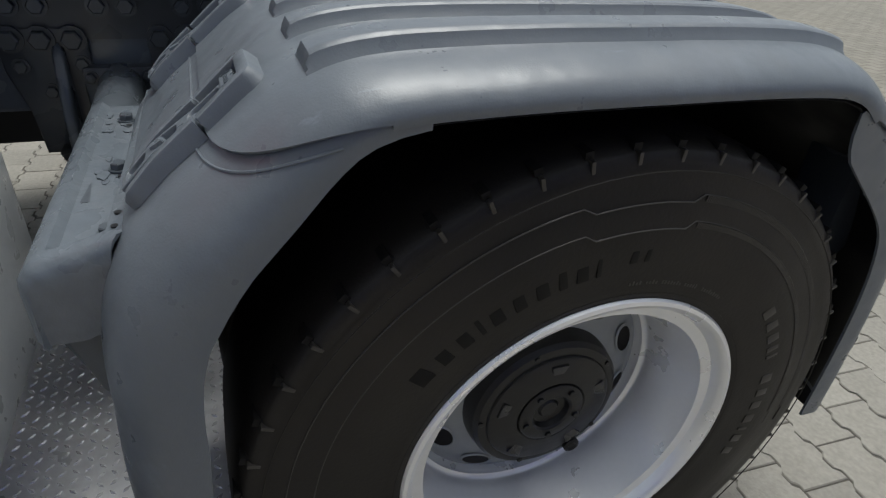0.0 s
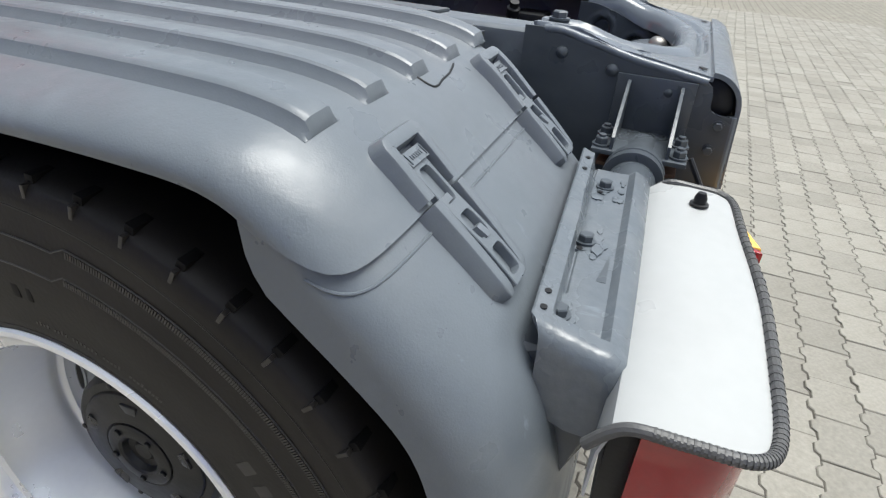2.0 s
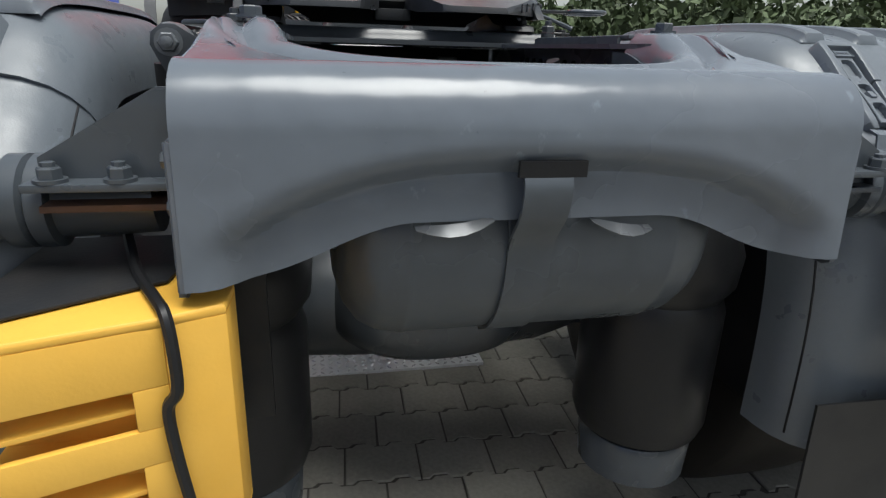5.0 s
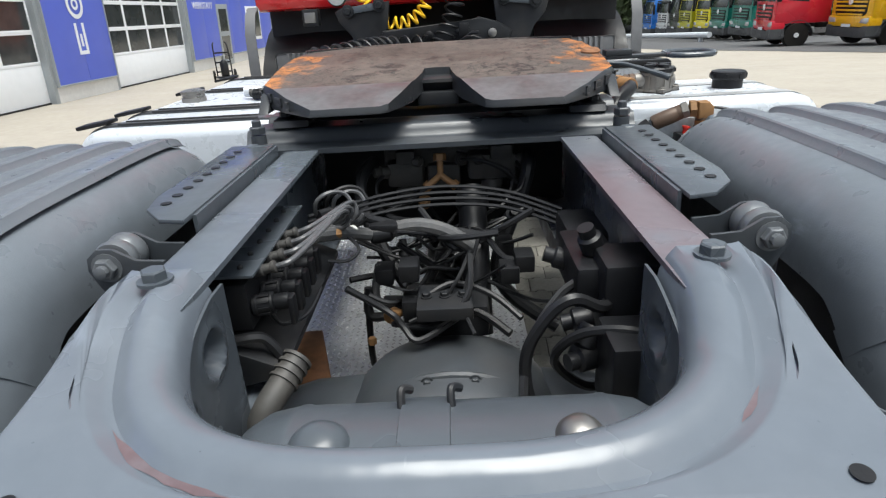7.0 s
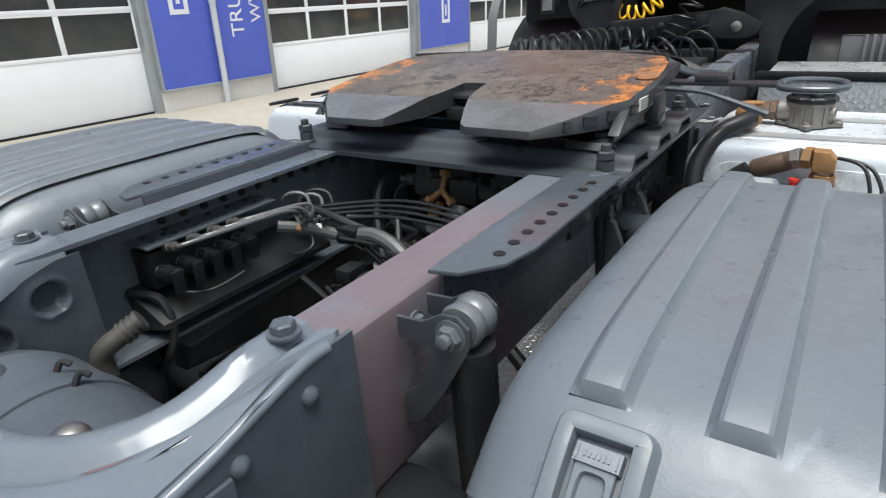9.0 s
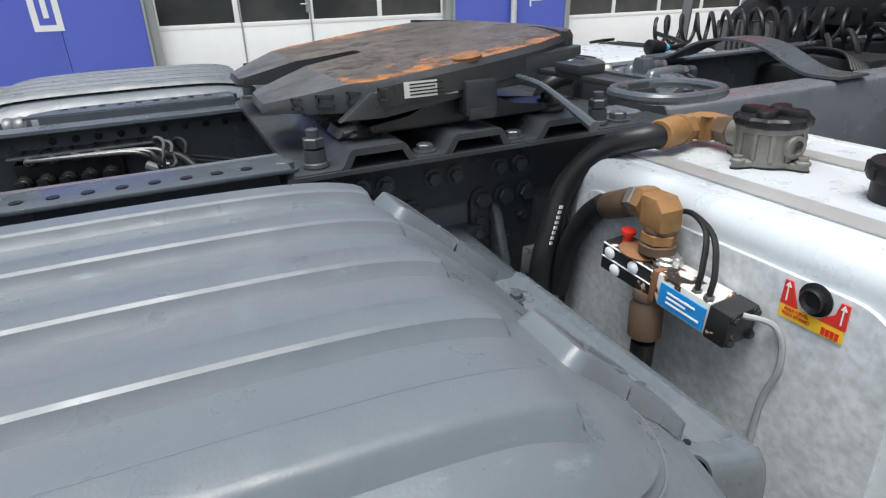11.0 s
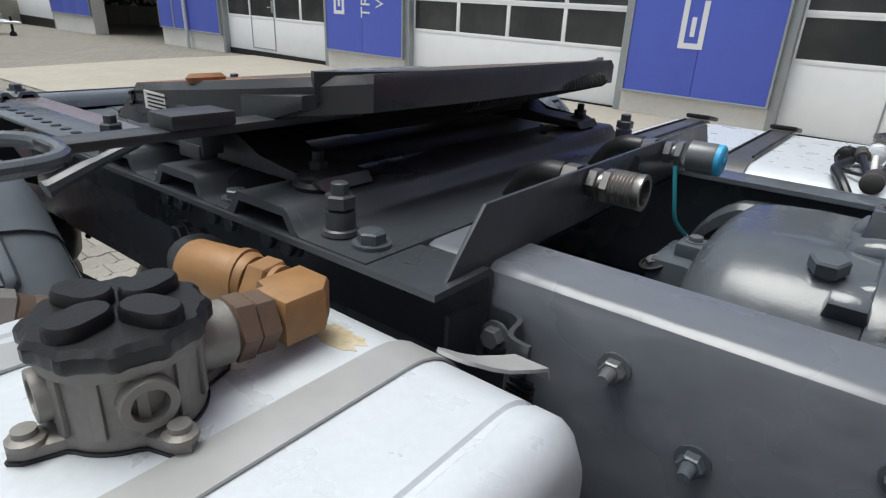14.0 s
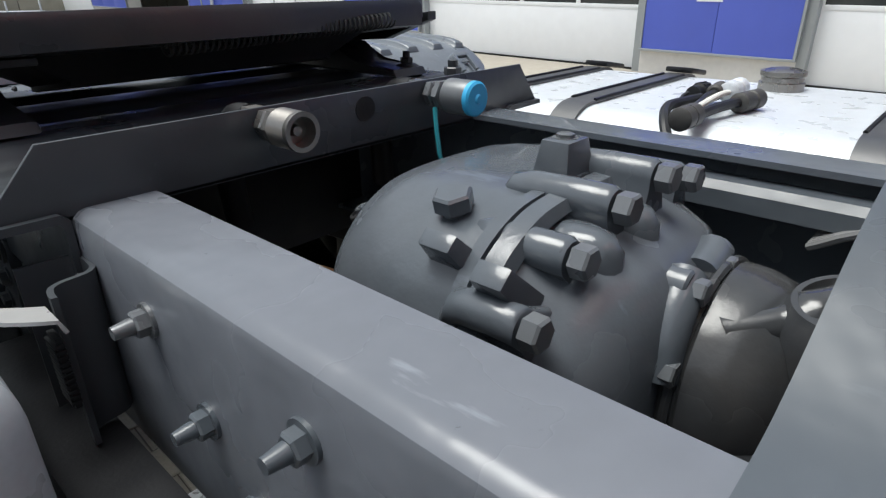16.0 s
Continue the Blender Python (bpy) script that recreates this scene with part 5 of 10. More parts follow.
    box(bm, 0.4585, 0.4605, 0.42, 0.525, 1.170, 1.198, 0, Matrix.Translation((0.001, 0, 0)))
    part("type_plate", bm, PAPER, plate, "scuffed pale printed label")
    for k in range(4):
        bm = bm_new()
        box(bm, 0.4597, 0.4620, 0.43, 0.43 + (0.07, 0.085, 0.05, 0.065)[k], 1.174 + k * 0.006, 1.1765 + k * 0.006, 0)
        part("print_line", bm, BLACK, plate)
    bm = bm_new()
    box(bm, 0.440, 0.475, 0.535, 0.60, 1.125, 1.19, 0.004)
    box(bm, 0.448, 0.478, 0.54, 0.595, 1.118, 1.14, 0.003)
    part("lock_block", bm, COUPLING, plate)
    bm = bm_new()
    lathe(bm, [(0.026, 0), (0.028, 0.008), (0.022, 0.014), (0.010, 0.013), (0.0, 0.010)], (0.435, 0.56, plate_z(0.56) - 0.004), (0, -0.115, 1), 22)
    part("grease_plug", bm, RUST, plate, "rusty round plug")
    # jaw, seen inside the throat
    bm = bm_new()
    box(bm, -0.055, 0.055, 0.40, 0.52, 1.125, 1.16, 0.006)
    lathe(bm, [(0.05, 0), (0.05, 0.03), (0.03, 0.034)], (0.0, 0.50, 1.15), (0, 0, 1), 26)
    part("jaw", bm, DARK, plate, "dark greasy locking jaw")
    # spring at the front edge
    bm = bm_new()
    turns, pts = 42, []
    for k in range(turns * 10 + 1):
        t = k / (turns * 10)
        a = 2 * math.pi * turns * t
        x = 0.160 - 0.425 * t
        pts.append((x, 0.826 + 0.0125 * math.cos(a) + 0.034 * t, 1.203 + 0.021 * t + 0.0125 * math.sin(a)))
    tube(bm, pts, 0.0024, 5, 1)
    part("spring", bm, DARK, plate, "long dark coil spring")
    # pedestals
    for s in (-1, 1):
        bm = bm_new()
        foot = [(0.30, 1.105), (0.80, 1.105), (0.79, 1.12), (0.66, 1.125), (0.60, 1.165), (0.50, 1.165), (0.44, 1.125), (0.31, 1.12)]
        prism(bm, foot, *sorted((s * 0.33, s * 0.425)), "x", 0.006)
        part("pedestal", bm, COUPLING, plate, "cast grey pedestal")
    # release handle: flat bar, lever and loop
    bm = bm_new()
    box(bm, 0.30, 0.715, 0.702, 0.747, 1.186, 1.197, 0.003)
    box(bm, 0.515, 0.595, 0.698, 0.752, 1.197, 1.214, 0.003)
    box(bm, 0.415, 0.45, 0.70, 0.75, 1.197, 1.205, 0.003)
    part("release_bar", bm, COUPLING, plate)
    bm = bm_new()
    loop = []
    for k in range(25):
        a = 2 * math.pi * k / 24
        loop.append((0.775 + 0.070 * math.copysign(abs(math.cos(a)) ** 0.8, math.cos(a)), 0.725 + 0.076 * math.copysign(abs(math.sin(a)) ** 0.8, math.sin(a)), 1.192))
    tube(bm, loop, 0.0085, 10, 2)
    part("release_handle", bm, PAINT, plate, "round grey steel release handle")
    bm = bm_new()
    tube(bm, [(0.44, 0.655, 1.186), (0.54, 0.651, 1.181), (0.60, 0.652, 1.165), (0.65, 0.654, 1.148), (0.697, 0.656, 1.131)], [0.006, 0.006, 0.007, 0.009, 0.011], 8, 4)
    part("side_lever", bm, PAINT, plate, "bent steel lever")
    return plate


coupling()

# wing plate with the hydraulic couplings
bm = bm_new()
wing = [(0.476, 1.054), (0.40, 1.140), (-0.436, 1.140), (-0.50, 1.06), (-0.50, 1.054)]
prism(bm, wing, 1.034, 1.040, "y", 0.0015)
box(bm, -0.40, 0.48, 0.945, 1.04, 1.054, 1.060, 0.001)
wingp = part("wing_plate", bm, MOUNT, truck, "upright dark grey plate with cut corners carrying hose couplings")
for x, y1, mat, lab in ((0.136, 1.115, STEEL, "threaded steel hose coupling"), (-0.178, 1.12, GREYBOLT, "hose coupling with a blue cap")):
    bm = bm_new()
    hexbolt(bm, (x, 1.04, 1.118), (0, 1, 0), 0.022, 0.016, False)
    lathe(bm, [(0.016, 0.014), (0.016, 0.022)], (x, 1.04, 1.118), (0, 1, 0), 20)
    hexbolt(bm, (x, 1.062, 1.118), (0, 1, 0), 0.025, 0.014, False)
    prof = [(0.022, 0.036)]
    for k in range(7):
        prof += [(0.0255, 0.038 + k * 0.005), (0.0235, 0.0405 + k * 0.005)]
    prof += [(0.0255, 0.075), (0.0255, 0.082), (0.019, 0.082), (0.019, 0.06), (0.008, 0.06), (0.006, 0.07), (0, 0.07)]
    if x < 0:
        prof = [(0.021, 0.045), (0.024, 0.045), (0.028, 0.047), (0.028, 0.09), (0.026, 0.094)]
    lathe(bm, prof, (x, 1.04, 1.118), (0, 1, 0), 28)
    hexbolt(bm, (x, 1.03, 1.118), (0, -1, 0), 0.022, 0.03, False)
    c = part("hose_coupling", bm, mat, wingp, lab, 30)
    bm = bm_new()
    tube(bm, [(x, 1.0, 1.118), (x, 0.965, 1.115), (x - 0.01, 0.93, 1.09), (x - 0.01, 0.90, 1.03), (x - 0.02, 0.89, 0.93)], 0.021, 14)
    part("elbow_hose", bm, CABLE, wingp)
    if x < 0:
        bm = bm_new()
        lathe(bm, [(0.0275, 0), (0.0275, 0.008), (0.024, 0.011), (0.008, 0.011), (0.006, 0.014), (0, 0.014)], (x, 1.133, 1.118), (0, 1, 0), 26)
        part("blue_cap", bm, BLUE_CAP, wingp, "dusty blue cap")
        bm = bm_new()
        tube(bm, [(x + 0.02, 1.07, 1.10), (x + 0.025, 1.08, 1.05), (x + 0.02, 1.09, 1.0), (x - 0.02, 1.11, 0.96)], 0.004, 6)
        part("cap_tether", bm, material("teal_tether", (0.03, 0.25, 0.30), 0.4), wingp, "thin teal tether")
bm = bm_new()
lathe(bm, [(0.019, 0), (0.019, 0.001)], (-0.035, 1.0405, 1.112), (0, 1, 0), 24)
part("hole", bm, DARK, wingp, "empty round hole")

# bolts along the rail's outside
for s in (-1, 1):
    for y, z in ((1.207, 0.997), (1.454, 0.999), (1.30, 0.93), (1.36, 0.86), (1.60, 0.92)):
        bm = bm_new()
        lathe(bm, [(0.0085, 0), (0.0085, 0.018), (0.0065, 0.034)], (s * 0.387, y, z), (s, 0, 0), 12)
        hexbolt(bm, (s * 0.387, y, z), (s, 0, 0), 0.0135, 0.015)
        part("rail_bolt", bm, GREYBOLT if y < 1.25 else PAINT, truck, "threaded bolt through the frame rail")
    # cast suspension brackets below the coupling: lobed heads, large bolts, upright ribs
    for lobes, more, rib in (((0.387, 0.439), (), 0.398), ((0.597, 0.651, 0.703), ((0.696, 0.882), (0.654, 0.831), (0.590, 0.885)), 0.625)):
        bm = bm_new()
        lo, hi = lobes[0] - 0.026, lobes[-1] + 0.026
        out = [(lo, 0.93)]
        for y in lobes:
            out += [(y + 0.025 * math.cos(a), 0.935 + 0.024 * math.sin(a)) for a in (2.5, 1.9, 1.2, 0.6)]
        out += [(hi, 0.93), (hi - 0.004, 0.87), (hi - 0.03, 0.80), (hi - 0.035, 0.70), (lo + 0.025, 0.70), (lo + 0.02, 0.80), (lo + 0.002, 0.88)]
        prism(bm, out, *sorted((s * 0.388, s * 0.404)), "x", 0.003)
        br = part("spring_bracket", bm, MOUNT, truck, "grey cast suspension bracket")
        bm = bm_new()
        prism(bm, [(0.404, 0.925), (0.43, 0.905), (0.468, 0.80), (0.475, 0.68), (0.404, 0.68)] if s > 0 else [(-0.404, 0.925), (-0.43, 0.905), (-0.468, 0.80), (-0.475, 0.68), (-0.404, 0.68)], rib - 0.011, rib + 0.011, "y", 0.006)
        part("rib", bm, PAINT, br, "", 50)
        for y, z in [(y, 0.933) for y in lobes] + list(more):
            bm = bm_new()
            hexbolt(bm, (s * 0.404, y, z), (s, 0, 0), 0.019 if z > 0.93 else 0.012, 0.018 if z > 0.93 else 0.012)
            part("suspension_bolt", bm, MOUNT, truck, "large grey hexagon bolt")
    bm = bm_new()
    box(bm, *sorted((s * 0.389, s * 0.425)), 0.456, 0.592, 0.755, 0.882, 0.010)
    fl = part("tube_flange", bm, MOUNT, truck, "square bolted flange of the mudguard tube")
    for y in (0.472, 0.577):
        for z in (0.775, 0.862):
            bm = bm_new()
            hexbolt(bm, (s * 0.425, y, z), (s, 0, 0), 0.0105, 0.012, True, 0.004)
            part("bolt", bm, MOUNT, fl)

# ---- truck: tanks beside the frame ----
def rounded(w0, w1, h0, h1, r, n=6):
    pts = []
    for cx, cz, a0 in ((w1 - r, h1 - r, 0), (w0 + r, h1 - r, 1), (w0 + r, h0 + r, 2), (w1 - r, h0 + r, 3)):
        for k in range(n + 1):
            a = math.pi / 2 * (a0 + k / n)
            pts.append((cx + r * math.cos(a), cz + r * math.sin(a)))
    return pts


def tank_body(x0, x1, y0, y1, z0, z1, r, mat, label):
    bm = bm_new()
    rows = []
    for y, inset in ((y0, 0.035), (y0 + 0.006, 0.018), (y0 + 0.02, 0.004), (y0 + 0.03, 0.0), (y0 + 0.05, 0.0), (y0 + 0.053, 0.003), (y0 + 0.058, 0.003), (y0 + 0.061, 0.0),
                     ((y0 + y1) / 2, 0.0), (y1 - 0.061, 0), (y1 - 0.058, 0.003), (y1 - 0.053, 0.003), (y1 - 0.05, 0), (y1 - 0.03, 0), (y1 - 0.02, 0.004), (y1 - 0.006, 0.018), (y1, 0.035)):
        rows.append([(a, y, b) for a, b in rounded(x0 + inset, x1 - inset, z0 + inset, z1 - inset, r - inset * 0.5, 8)])
    loft(bm, rows, True, True)
    return part("tank", bm, mat, truck, label, 30)


def strap_band(tank, x0, x1, y, w, z0, z1, r, mat, label, lift=0.004):
    bm = bm_new()
    ring = rounded(x0 - lift, x1 + lift, z0 - lift, z1 + lift, r + lift, 8)
    inn = rounded(x0 - 0.001, x1 + 0.001, z0 - 0.001, z1 + 0.001, r, 8)
    loft(bm, [[(a, y, b) for a, b in inn], [(a, y, b) for a, b in ring], [(a, y + w, b) for a, b in ring], [(a, y + w, b) for a, b in inn], [(a, y, b) for a, b in inn]], True)
    return part("tank_strap", bm, mat, tank, label, 30)


oil = tank_body(0.50, 1.235, 0.735, 1.245, 0.40, 1.041, 0.085, SILVER, "silver hydraulic oil tank with pressed edges")
BAND = material("grey_tank_band", (0.40, 0.405, 0.405), 0.35, metal=0.3, grain=0.08, scale=50, tint=(0.32, 0.315, 0.31), patch=0.5, patch_scale=7)
for y in (0.812, 1.051):
    strap_band(oil, 0.50, 1.235, y, 0.044, 0.40, 1.041, 0.085, BAND, "pale grey steel tank strap")
bm = bm_new()
rows = [[(a, y, b) for a, b in rounded(0.56, 1.175, 0.46, 0.99, 0.07, 8)] for y in (0.742, 0.728, 0.727)]
loft(bm, [rows[0], rows[1], [(0.87 + (a - 0.87) * 0.96, 0.726, 0.72 + (b - 0.72) * 0.96) for a, _, b in rows[2]]], True, True)
part("end_panel", bm, GALV, oil, "mottled galvanised end panel of the tank", 30)
bm = bm_new()
prof = [(0.046, 0), (0.050, 0.002), (0.050, 0.032), (0.057, 0.034), (0.059, 0.038), (0.059, 0.052), (0.056, 0.059), (0.050, 0.061), (0.02, 0.0615), (0.016, 0.0605), (0, 0.0605)]
lathe(bm, prof, (1.014, 0.962, 1.041), (0, 0, 1), 48)
cap = part("filler_cap", bm, BLACK, oil, "black plastic filler cap")
for k in range(8):
    a = 2 * math.pi * (k + 0.4) / 8
    bm = bm_new()
    box(bm, 0.0575, 0.061, -0.005, 0.005, 0.037, 0.054, 0.001, Matrix.Translation((1.014, 0.962, 1.041)) @ Matrix.Rotation(a, 4, "Z"))
    part("grip", bm, BLACK, cap)
bm = bm_new()
lathe(bm, [(0.062, 0), (0.060, 0.003), (0.050, 0.004)], (1.014, 0.962, 1.0405), (0, 0, 1), 48)
part("filler_ring", bm, SILVER, oil)
# suction filter housing with lobed black lid
PX, PY, PZ = 0.768, 0.976, 1.041
bm = bm_new()
rows = []
for z, base, lobes in ((0.0, 0.046, 1.0), (0.010, 0.046, 1.0), (0.0105, 0.046, 0.8), (0.013, 0.045, 0.0), (0.050, 0.046, 0.0), (0.052, 0.049, 0.0), (0.062, 0.049, 0.0)):
    row = []
    for k in range(64):
        a = 2 * math.pi * k / 64
        lobe = (max(0, math.cos(4 * a)) ** 3) * 0.026 * lobes
        rad = base + lobe
        row.append((PX + rad * math.cos(a), PY + rad * math.sin(a), PZ + z))
    rows.append(row)
loft(bm, rows, True, True)
filt = part("filter_housing", bm, CAST, oil, "cast aluminium filter housing", 30)
bm = bm_new()
rows = [[(PX + (rr + max(0, math.cos(4 * 2 * math.pi * k / 64)) ** 3 * 0.026) * math.cos(2 * math.pi * k / 64), PY + (rr + max(0, math.cos(8 * math.pi * k / 64)) ** 3 * 0.026) * math.sin(2 * math.pi * k / 64), PZ + z) for k in range(64)] for z, rr in ((-0.001, 0.047), (0.003, 0.048))]
loft(bm, rows, True, True)
part("gasket", bm, BLACK, filt)
for ax, h in (((0.98, -0.12, 0), 0.052), ((0.2, 0.97, 0), 0.053)):
    bm = bm_new()
    lathe(bm, [(0.017, 0), (0.017, h), (0.0165, h + 0.001), (0.011, h + 0.001), (0.011, h - 0.02), (0, h - 0.02)], (PX, PY, PZ + 0.034), ax, 22)
    part("filter_port", bm, CAST, filt)
for k in range(12):
    a = 2 * math.pi * (k + 0.5) / 12
    bm = bm_new()
    box(bm, 0.044, 0.0485, -0.0035, 0.0035, 0.012, 0.052, 0.001, Matrix.Translation((PX, PY, PZ)) @ Matrix.Rotation(a, 4, "Z"))
    part("rib", bm, CAST, filt)
for k in range(4):
    a = math.pi / 2 * k
    bm = bm_new()
    lathe(bm, [(0.011, 0), (0.011, 0.004), (0.007, 0.006), (0.007, 0.010), (0, 0.010)], (PX + 0.061 * math.cos(a), PY + 0.061 * math.sin(a), PZ + 0.010), (0, 0, 1), 12)
    part("screw", bm, CAST, filt)
bm = bm_new()
rows = []
for z, rr in ((0.060, 0.050), (0.063, 0.052), (0.071, 0.052), (0.075, 0.048)):
    rows.append([(PX + (rr + (0.0028 if (k // 2) % 3 == 0 else 0)) * math.cos(2 * math.pi * k / 72), PY + (rr + (0.0028 if (k // 2) % 3 == 0 else 0)) * math.sin(2 * math.pi * k / 72), PZ + z) for k in range(72)])
loft(bm, rows, True, True)
lid = part("filter_lid", bm, BLACK, filt, "black lobed plastic lid")
for k in range(4):
    a = 0.35 + math.pi / 2 * k
    bm = bm_new()
    rows = []
    for z, g in ((0.0735, 1.0), (0.081, 1.0), (0.084, 0.9)):
        rows.append([(PX + 0.027 * math.cos(a) + g * (0.017 + 0.004 * math.cos(2 * (q - a))) * math.cos(q), PY + 0.027 * math.sin(a) + g * (0.017 + 0.004 * math.cos(2 * (q - a))) * math.sin(q), PZ + z) for q in [2 * math.pi * w / 20 for w in range(20)]])
    loft(bm, rows, True, True)
    part("lobe", bm, BLACK, lid, angle=40)

grow = Matrix.Translation((PX, PY, PZ)) @ Matrix.Diagonal((1.14, 1.14, 1.14, 1)) @ Matrix.Translation((-PX, -PY, -PZ))
for ob in (filt, *filt.children, *lid.children):
    ob.data.transform(grow)

# ferrule, nuts and square elbow between the filter and the black hose that loops over the tank's corner
def turned(name, at, to, r, segs, mat, parent, label=""):
    """A short round or hexagonal piece between two points."""
    d = Vector(to) - Vector(at)
    h = d.length
    bm = bm_new()
    lathe(bm, [(r * 0.9, 0), (r, h * 0.08), (r, h * 0.92), (r * 0.9, h)], at, d, segs)
    return part(name, bm, mat, parent, label, 30)


BROWN = material("brown_tarnished_fitting", (0.105, 0.070, 0.050), 0.5, metal=0.2, grain=0.3, scale=50, tint=(0.16, 0.09, 0.05), patch=0.6, patch_scale=20, bump=0.3, bump_scale=90)
fitting = turned("hose_fitting", (0.641, 0.846, 1.082), (0.618, 0.920, 1.079), 0.0285, 28, BRASS, truck, "tarnished orange-brown hose fitting")
turned("ferrule_band", (0.623, 0.904, 1.080), (0.620, 0.912, 1.080), 0.0305, 28, BRASS, fitting)
turned("union_nut", (0.617, 0.922, 1.079), (0.612, 0.944, 1.078), 0.028, 6, BRASS, fitting)
turned("collar", (0.612, 0.945, 1.078), (0.610, 0.952, 1.078), 0.024, 24, BRASS, fitting)
bm = bm_new()
prism(bm, [(0.588, 0.952), (0.634, 0.952), (0.634, 0.966), (0.652, 0.966), (0.652, 1.012), (0.608, 1.012), (0.588, 0.994)], 1.055, 1.101, "z", 0.007)
part("elbow_block", bm, BRASS, fitting, "square cast elbow")
turned("adapter_nut", (0.653, 0.988, 1.078), (0.672, 0.986, 1.079), 0.027, 6, BROWN, fitting, "brown adapter nut")
turned("adapter_body", (0.672, 0.986, 1.079), (0.690, 0.984, 1.080), 0.029, 6, BROWN, fitting)
turned("filter_neck", (0.690, 0.984, 1.080), (0.728, 0.980, 1.082), 0.027, 24, CAST, fitting)
# bare patch where the silver paint has come off
rr = random.Random(5)
bm = bm_new()
ring = []
for q in range(26):
    a = 2 * math.pi * q / 26
    g = rr.uniform(0.72, 1.15)
    ring.append((0.590 + 0.017 * g * math.cos(a), 1.003 + 0.036 * g * math.sin(a)))
prism(bm, ring, 1.0405, 1.0416, "z")
part("bare_patch", bm, material("bare_beige_primer", (0.42, 0.35, 0.22), 0.7, grain=0.3, scale=120, tint=(0.55, 0.52, 0.45), patch=0.7, patch_scale=60), oil, "flaked patch of bare beige primer")
bm = bm_new()
tube(bm, [(0.636, 0.862, 1.077), (0.628, 0.822, 1.078), (0.575, 0.765, 1.048), (0.54, 0.715, 0.975), (0.545, 0.68, 0.89), (0.55, 0.655, 0.80), (0.56, 0.65, 0.62)], 0.0235, 18, 8)
hose = part("hydraulic_hose", bm, CABLE, truck, "thick black hydraulic hose with white print")
bm = bm_new()
for k in range(8):
    t = k / 7
    p = Vector((0.5445 + 0.003 * t, 0.699 - 0.022 * t, 0.945 - 0.07 * t))
    box(bm, -0.001, 0.001, -0.006, 0.006, -0.0032, 0.0032, 0, Matrix.Translation(p + Vector((0.0215, -0.010, 0.002))) @ Matrix.Rotation(radians(25), 4, "Z") @ Matrix.Rotation(radians(-16), 4, "X"))
part("print_bar", bm, LETTER, hose, "white printed bars")

# valve at the tank's rear panel
def chipped(name, top, under, scale, edge, rough=0.35):
    """Paint that has come off in sharp-edged flakes, with a thin rusty border."""
    m = material(name, top, rough, grain=0.12, scale=50, bump=0.15)
    nt = m.node_tree
    b = nt.nodes["Principled BSDF"]
    tc = nt.nodes.new("ShaderNodeTexCoord")
    n = nt.nodes.new("ShaderNodeTexNoise")
    n.inputs["Scale"].default_value, n.inputs["Detail"].default_value = scale, 6.0
    nt.links.new(tc.outputs["Object"], n.inputs["Vector"])
    for at, color in ((edge - 0.02, (0.30, 0.12, 0.05)), (edge, under)):
        cut = nt.nodes.new("ShaderNodeMapRange")
        cut.inputs["From Min"].default_value, cut.inputs["From Max"].default_value = at, at + 0.008
        nt.links.new(n.outputs["Fac"], cut.inputs["Value"])
        mix = nt.nodes.new("ShaderNodeMix")
        mix.data_type = "RGBA"
        nt.links.new(cut.outputs[0], mix.inputs["Factor"])
        nt.links.new(b.inputs["Base Color"].links[0].from_socket, mix.inputs["A"])
        mix.inputs["B"].default_value = (*color, 1)
        nt.links.new(mix.outputs["Result"], b.inputs["Base Color"])
    return m


bm = bm_new()
m = Matrix.Translation((0.843, 0.684, 0.918)) @ Matrix.Rotation(radians(5), 4, "Z") @ Matrix.Rotation(radians(6), 4, "Y") @ Matrix.Diagonal((1.0, 0.85, 0.74, 1.0))
box(bm, -0.10, 0.02, -0.032, 0.032, -0.034, 0.034, 0.004, m)
CHIPBLACK = chipped("chipped_black_paint", (0.016, 0.016, 0.017), (0.55, 0.55, 0.53), 42, 0.66)
valve = part("valve_block", bm, CHIPBLACK, truck, "chipped black valve block with a blue label")
bm = bm_new()
box(bm, 0.02, 0.115, -0.034, 0.034, -0.034, 0.036, 0.004, m)
part("actuator", bm, chipped("chipped_white_paint", (0.62, 0.62, 0.60), (0.018, 0.018, 0.018), 26, 0.54), valve, "white actuator with flaking paint")
bm = bm_new()
box(bm, 0.010, 0.021, -0.036, 0.036, -0.037, 0.038, 0.003, m)
part("rusty_flange", bm, RUST, valve, "orange rusty flange between block and actuator")
bm = bm_new()
lathe(bm, [(0.034, 0), (0.036, 0.004), (0.030, 0.007), (0.0, 0.007)], m @ Vector((-0.042, 0.0, 0.033)), m.to_3x3() @ Vector((0, 0, 1)), 24)
part("rusty_seat", bm, RUST, valve, "orange rusty seat of the elbow")
for z in (-0.002, 0.030):
    bm = bm_new()
    box(bm, -0.098, 0.012, -0.0345, -0.031, z, z + 0.0025, 0.0006, m)
    part("worn_edge", bm, LETTER, valve, "edge worn to pale metal")
bm = bm_new()
box(bm, 0.030, 0.112, -0.0365, -0.034, -0.028, 0.022, 0, m)
part("label", bm, BLUE_LABEL, valve, "bright blue printed label")
bm = bm_new()
for k in range(3):
    box(bm, 0.045, 0.045 + (0.05, 0.035, 0.06)[k], -0.0378, -0.0365, 0.006 - k * 0.011, 0.010 - k * 0.011, 0, m)
part("print_bar", bm, LETTER, valve)
bm = bm_new()
box(bm, 0.115, 0.150, -0.036, 0.036, -0.036, 0.036, 0.004, m)
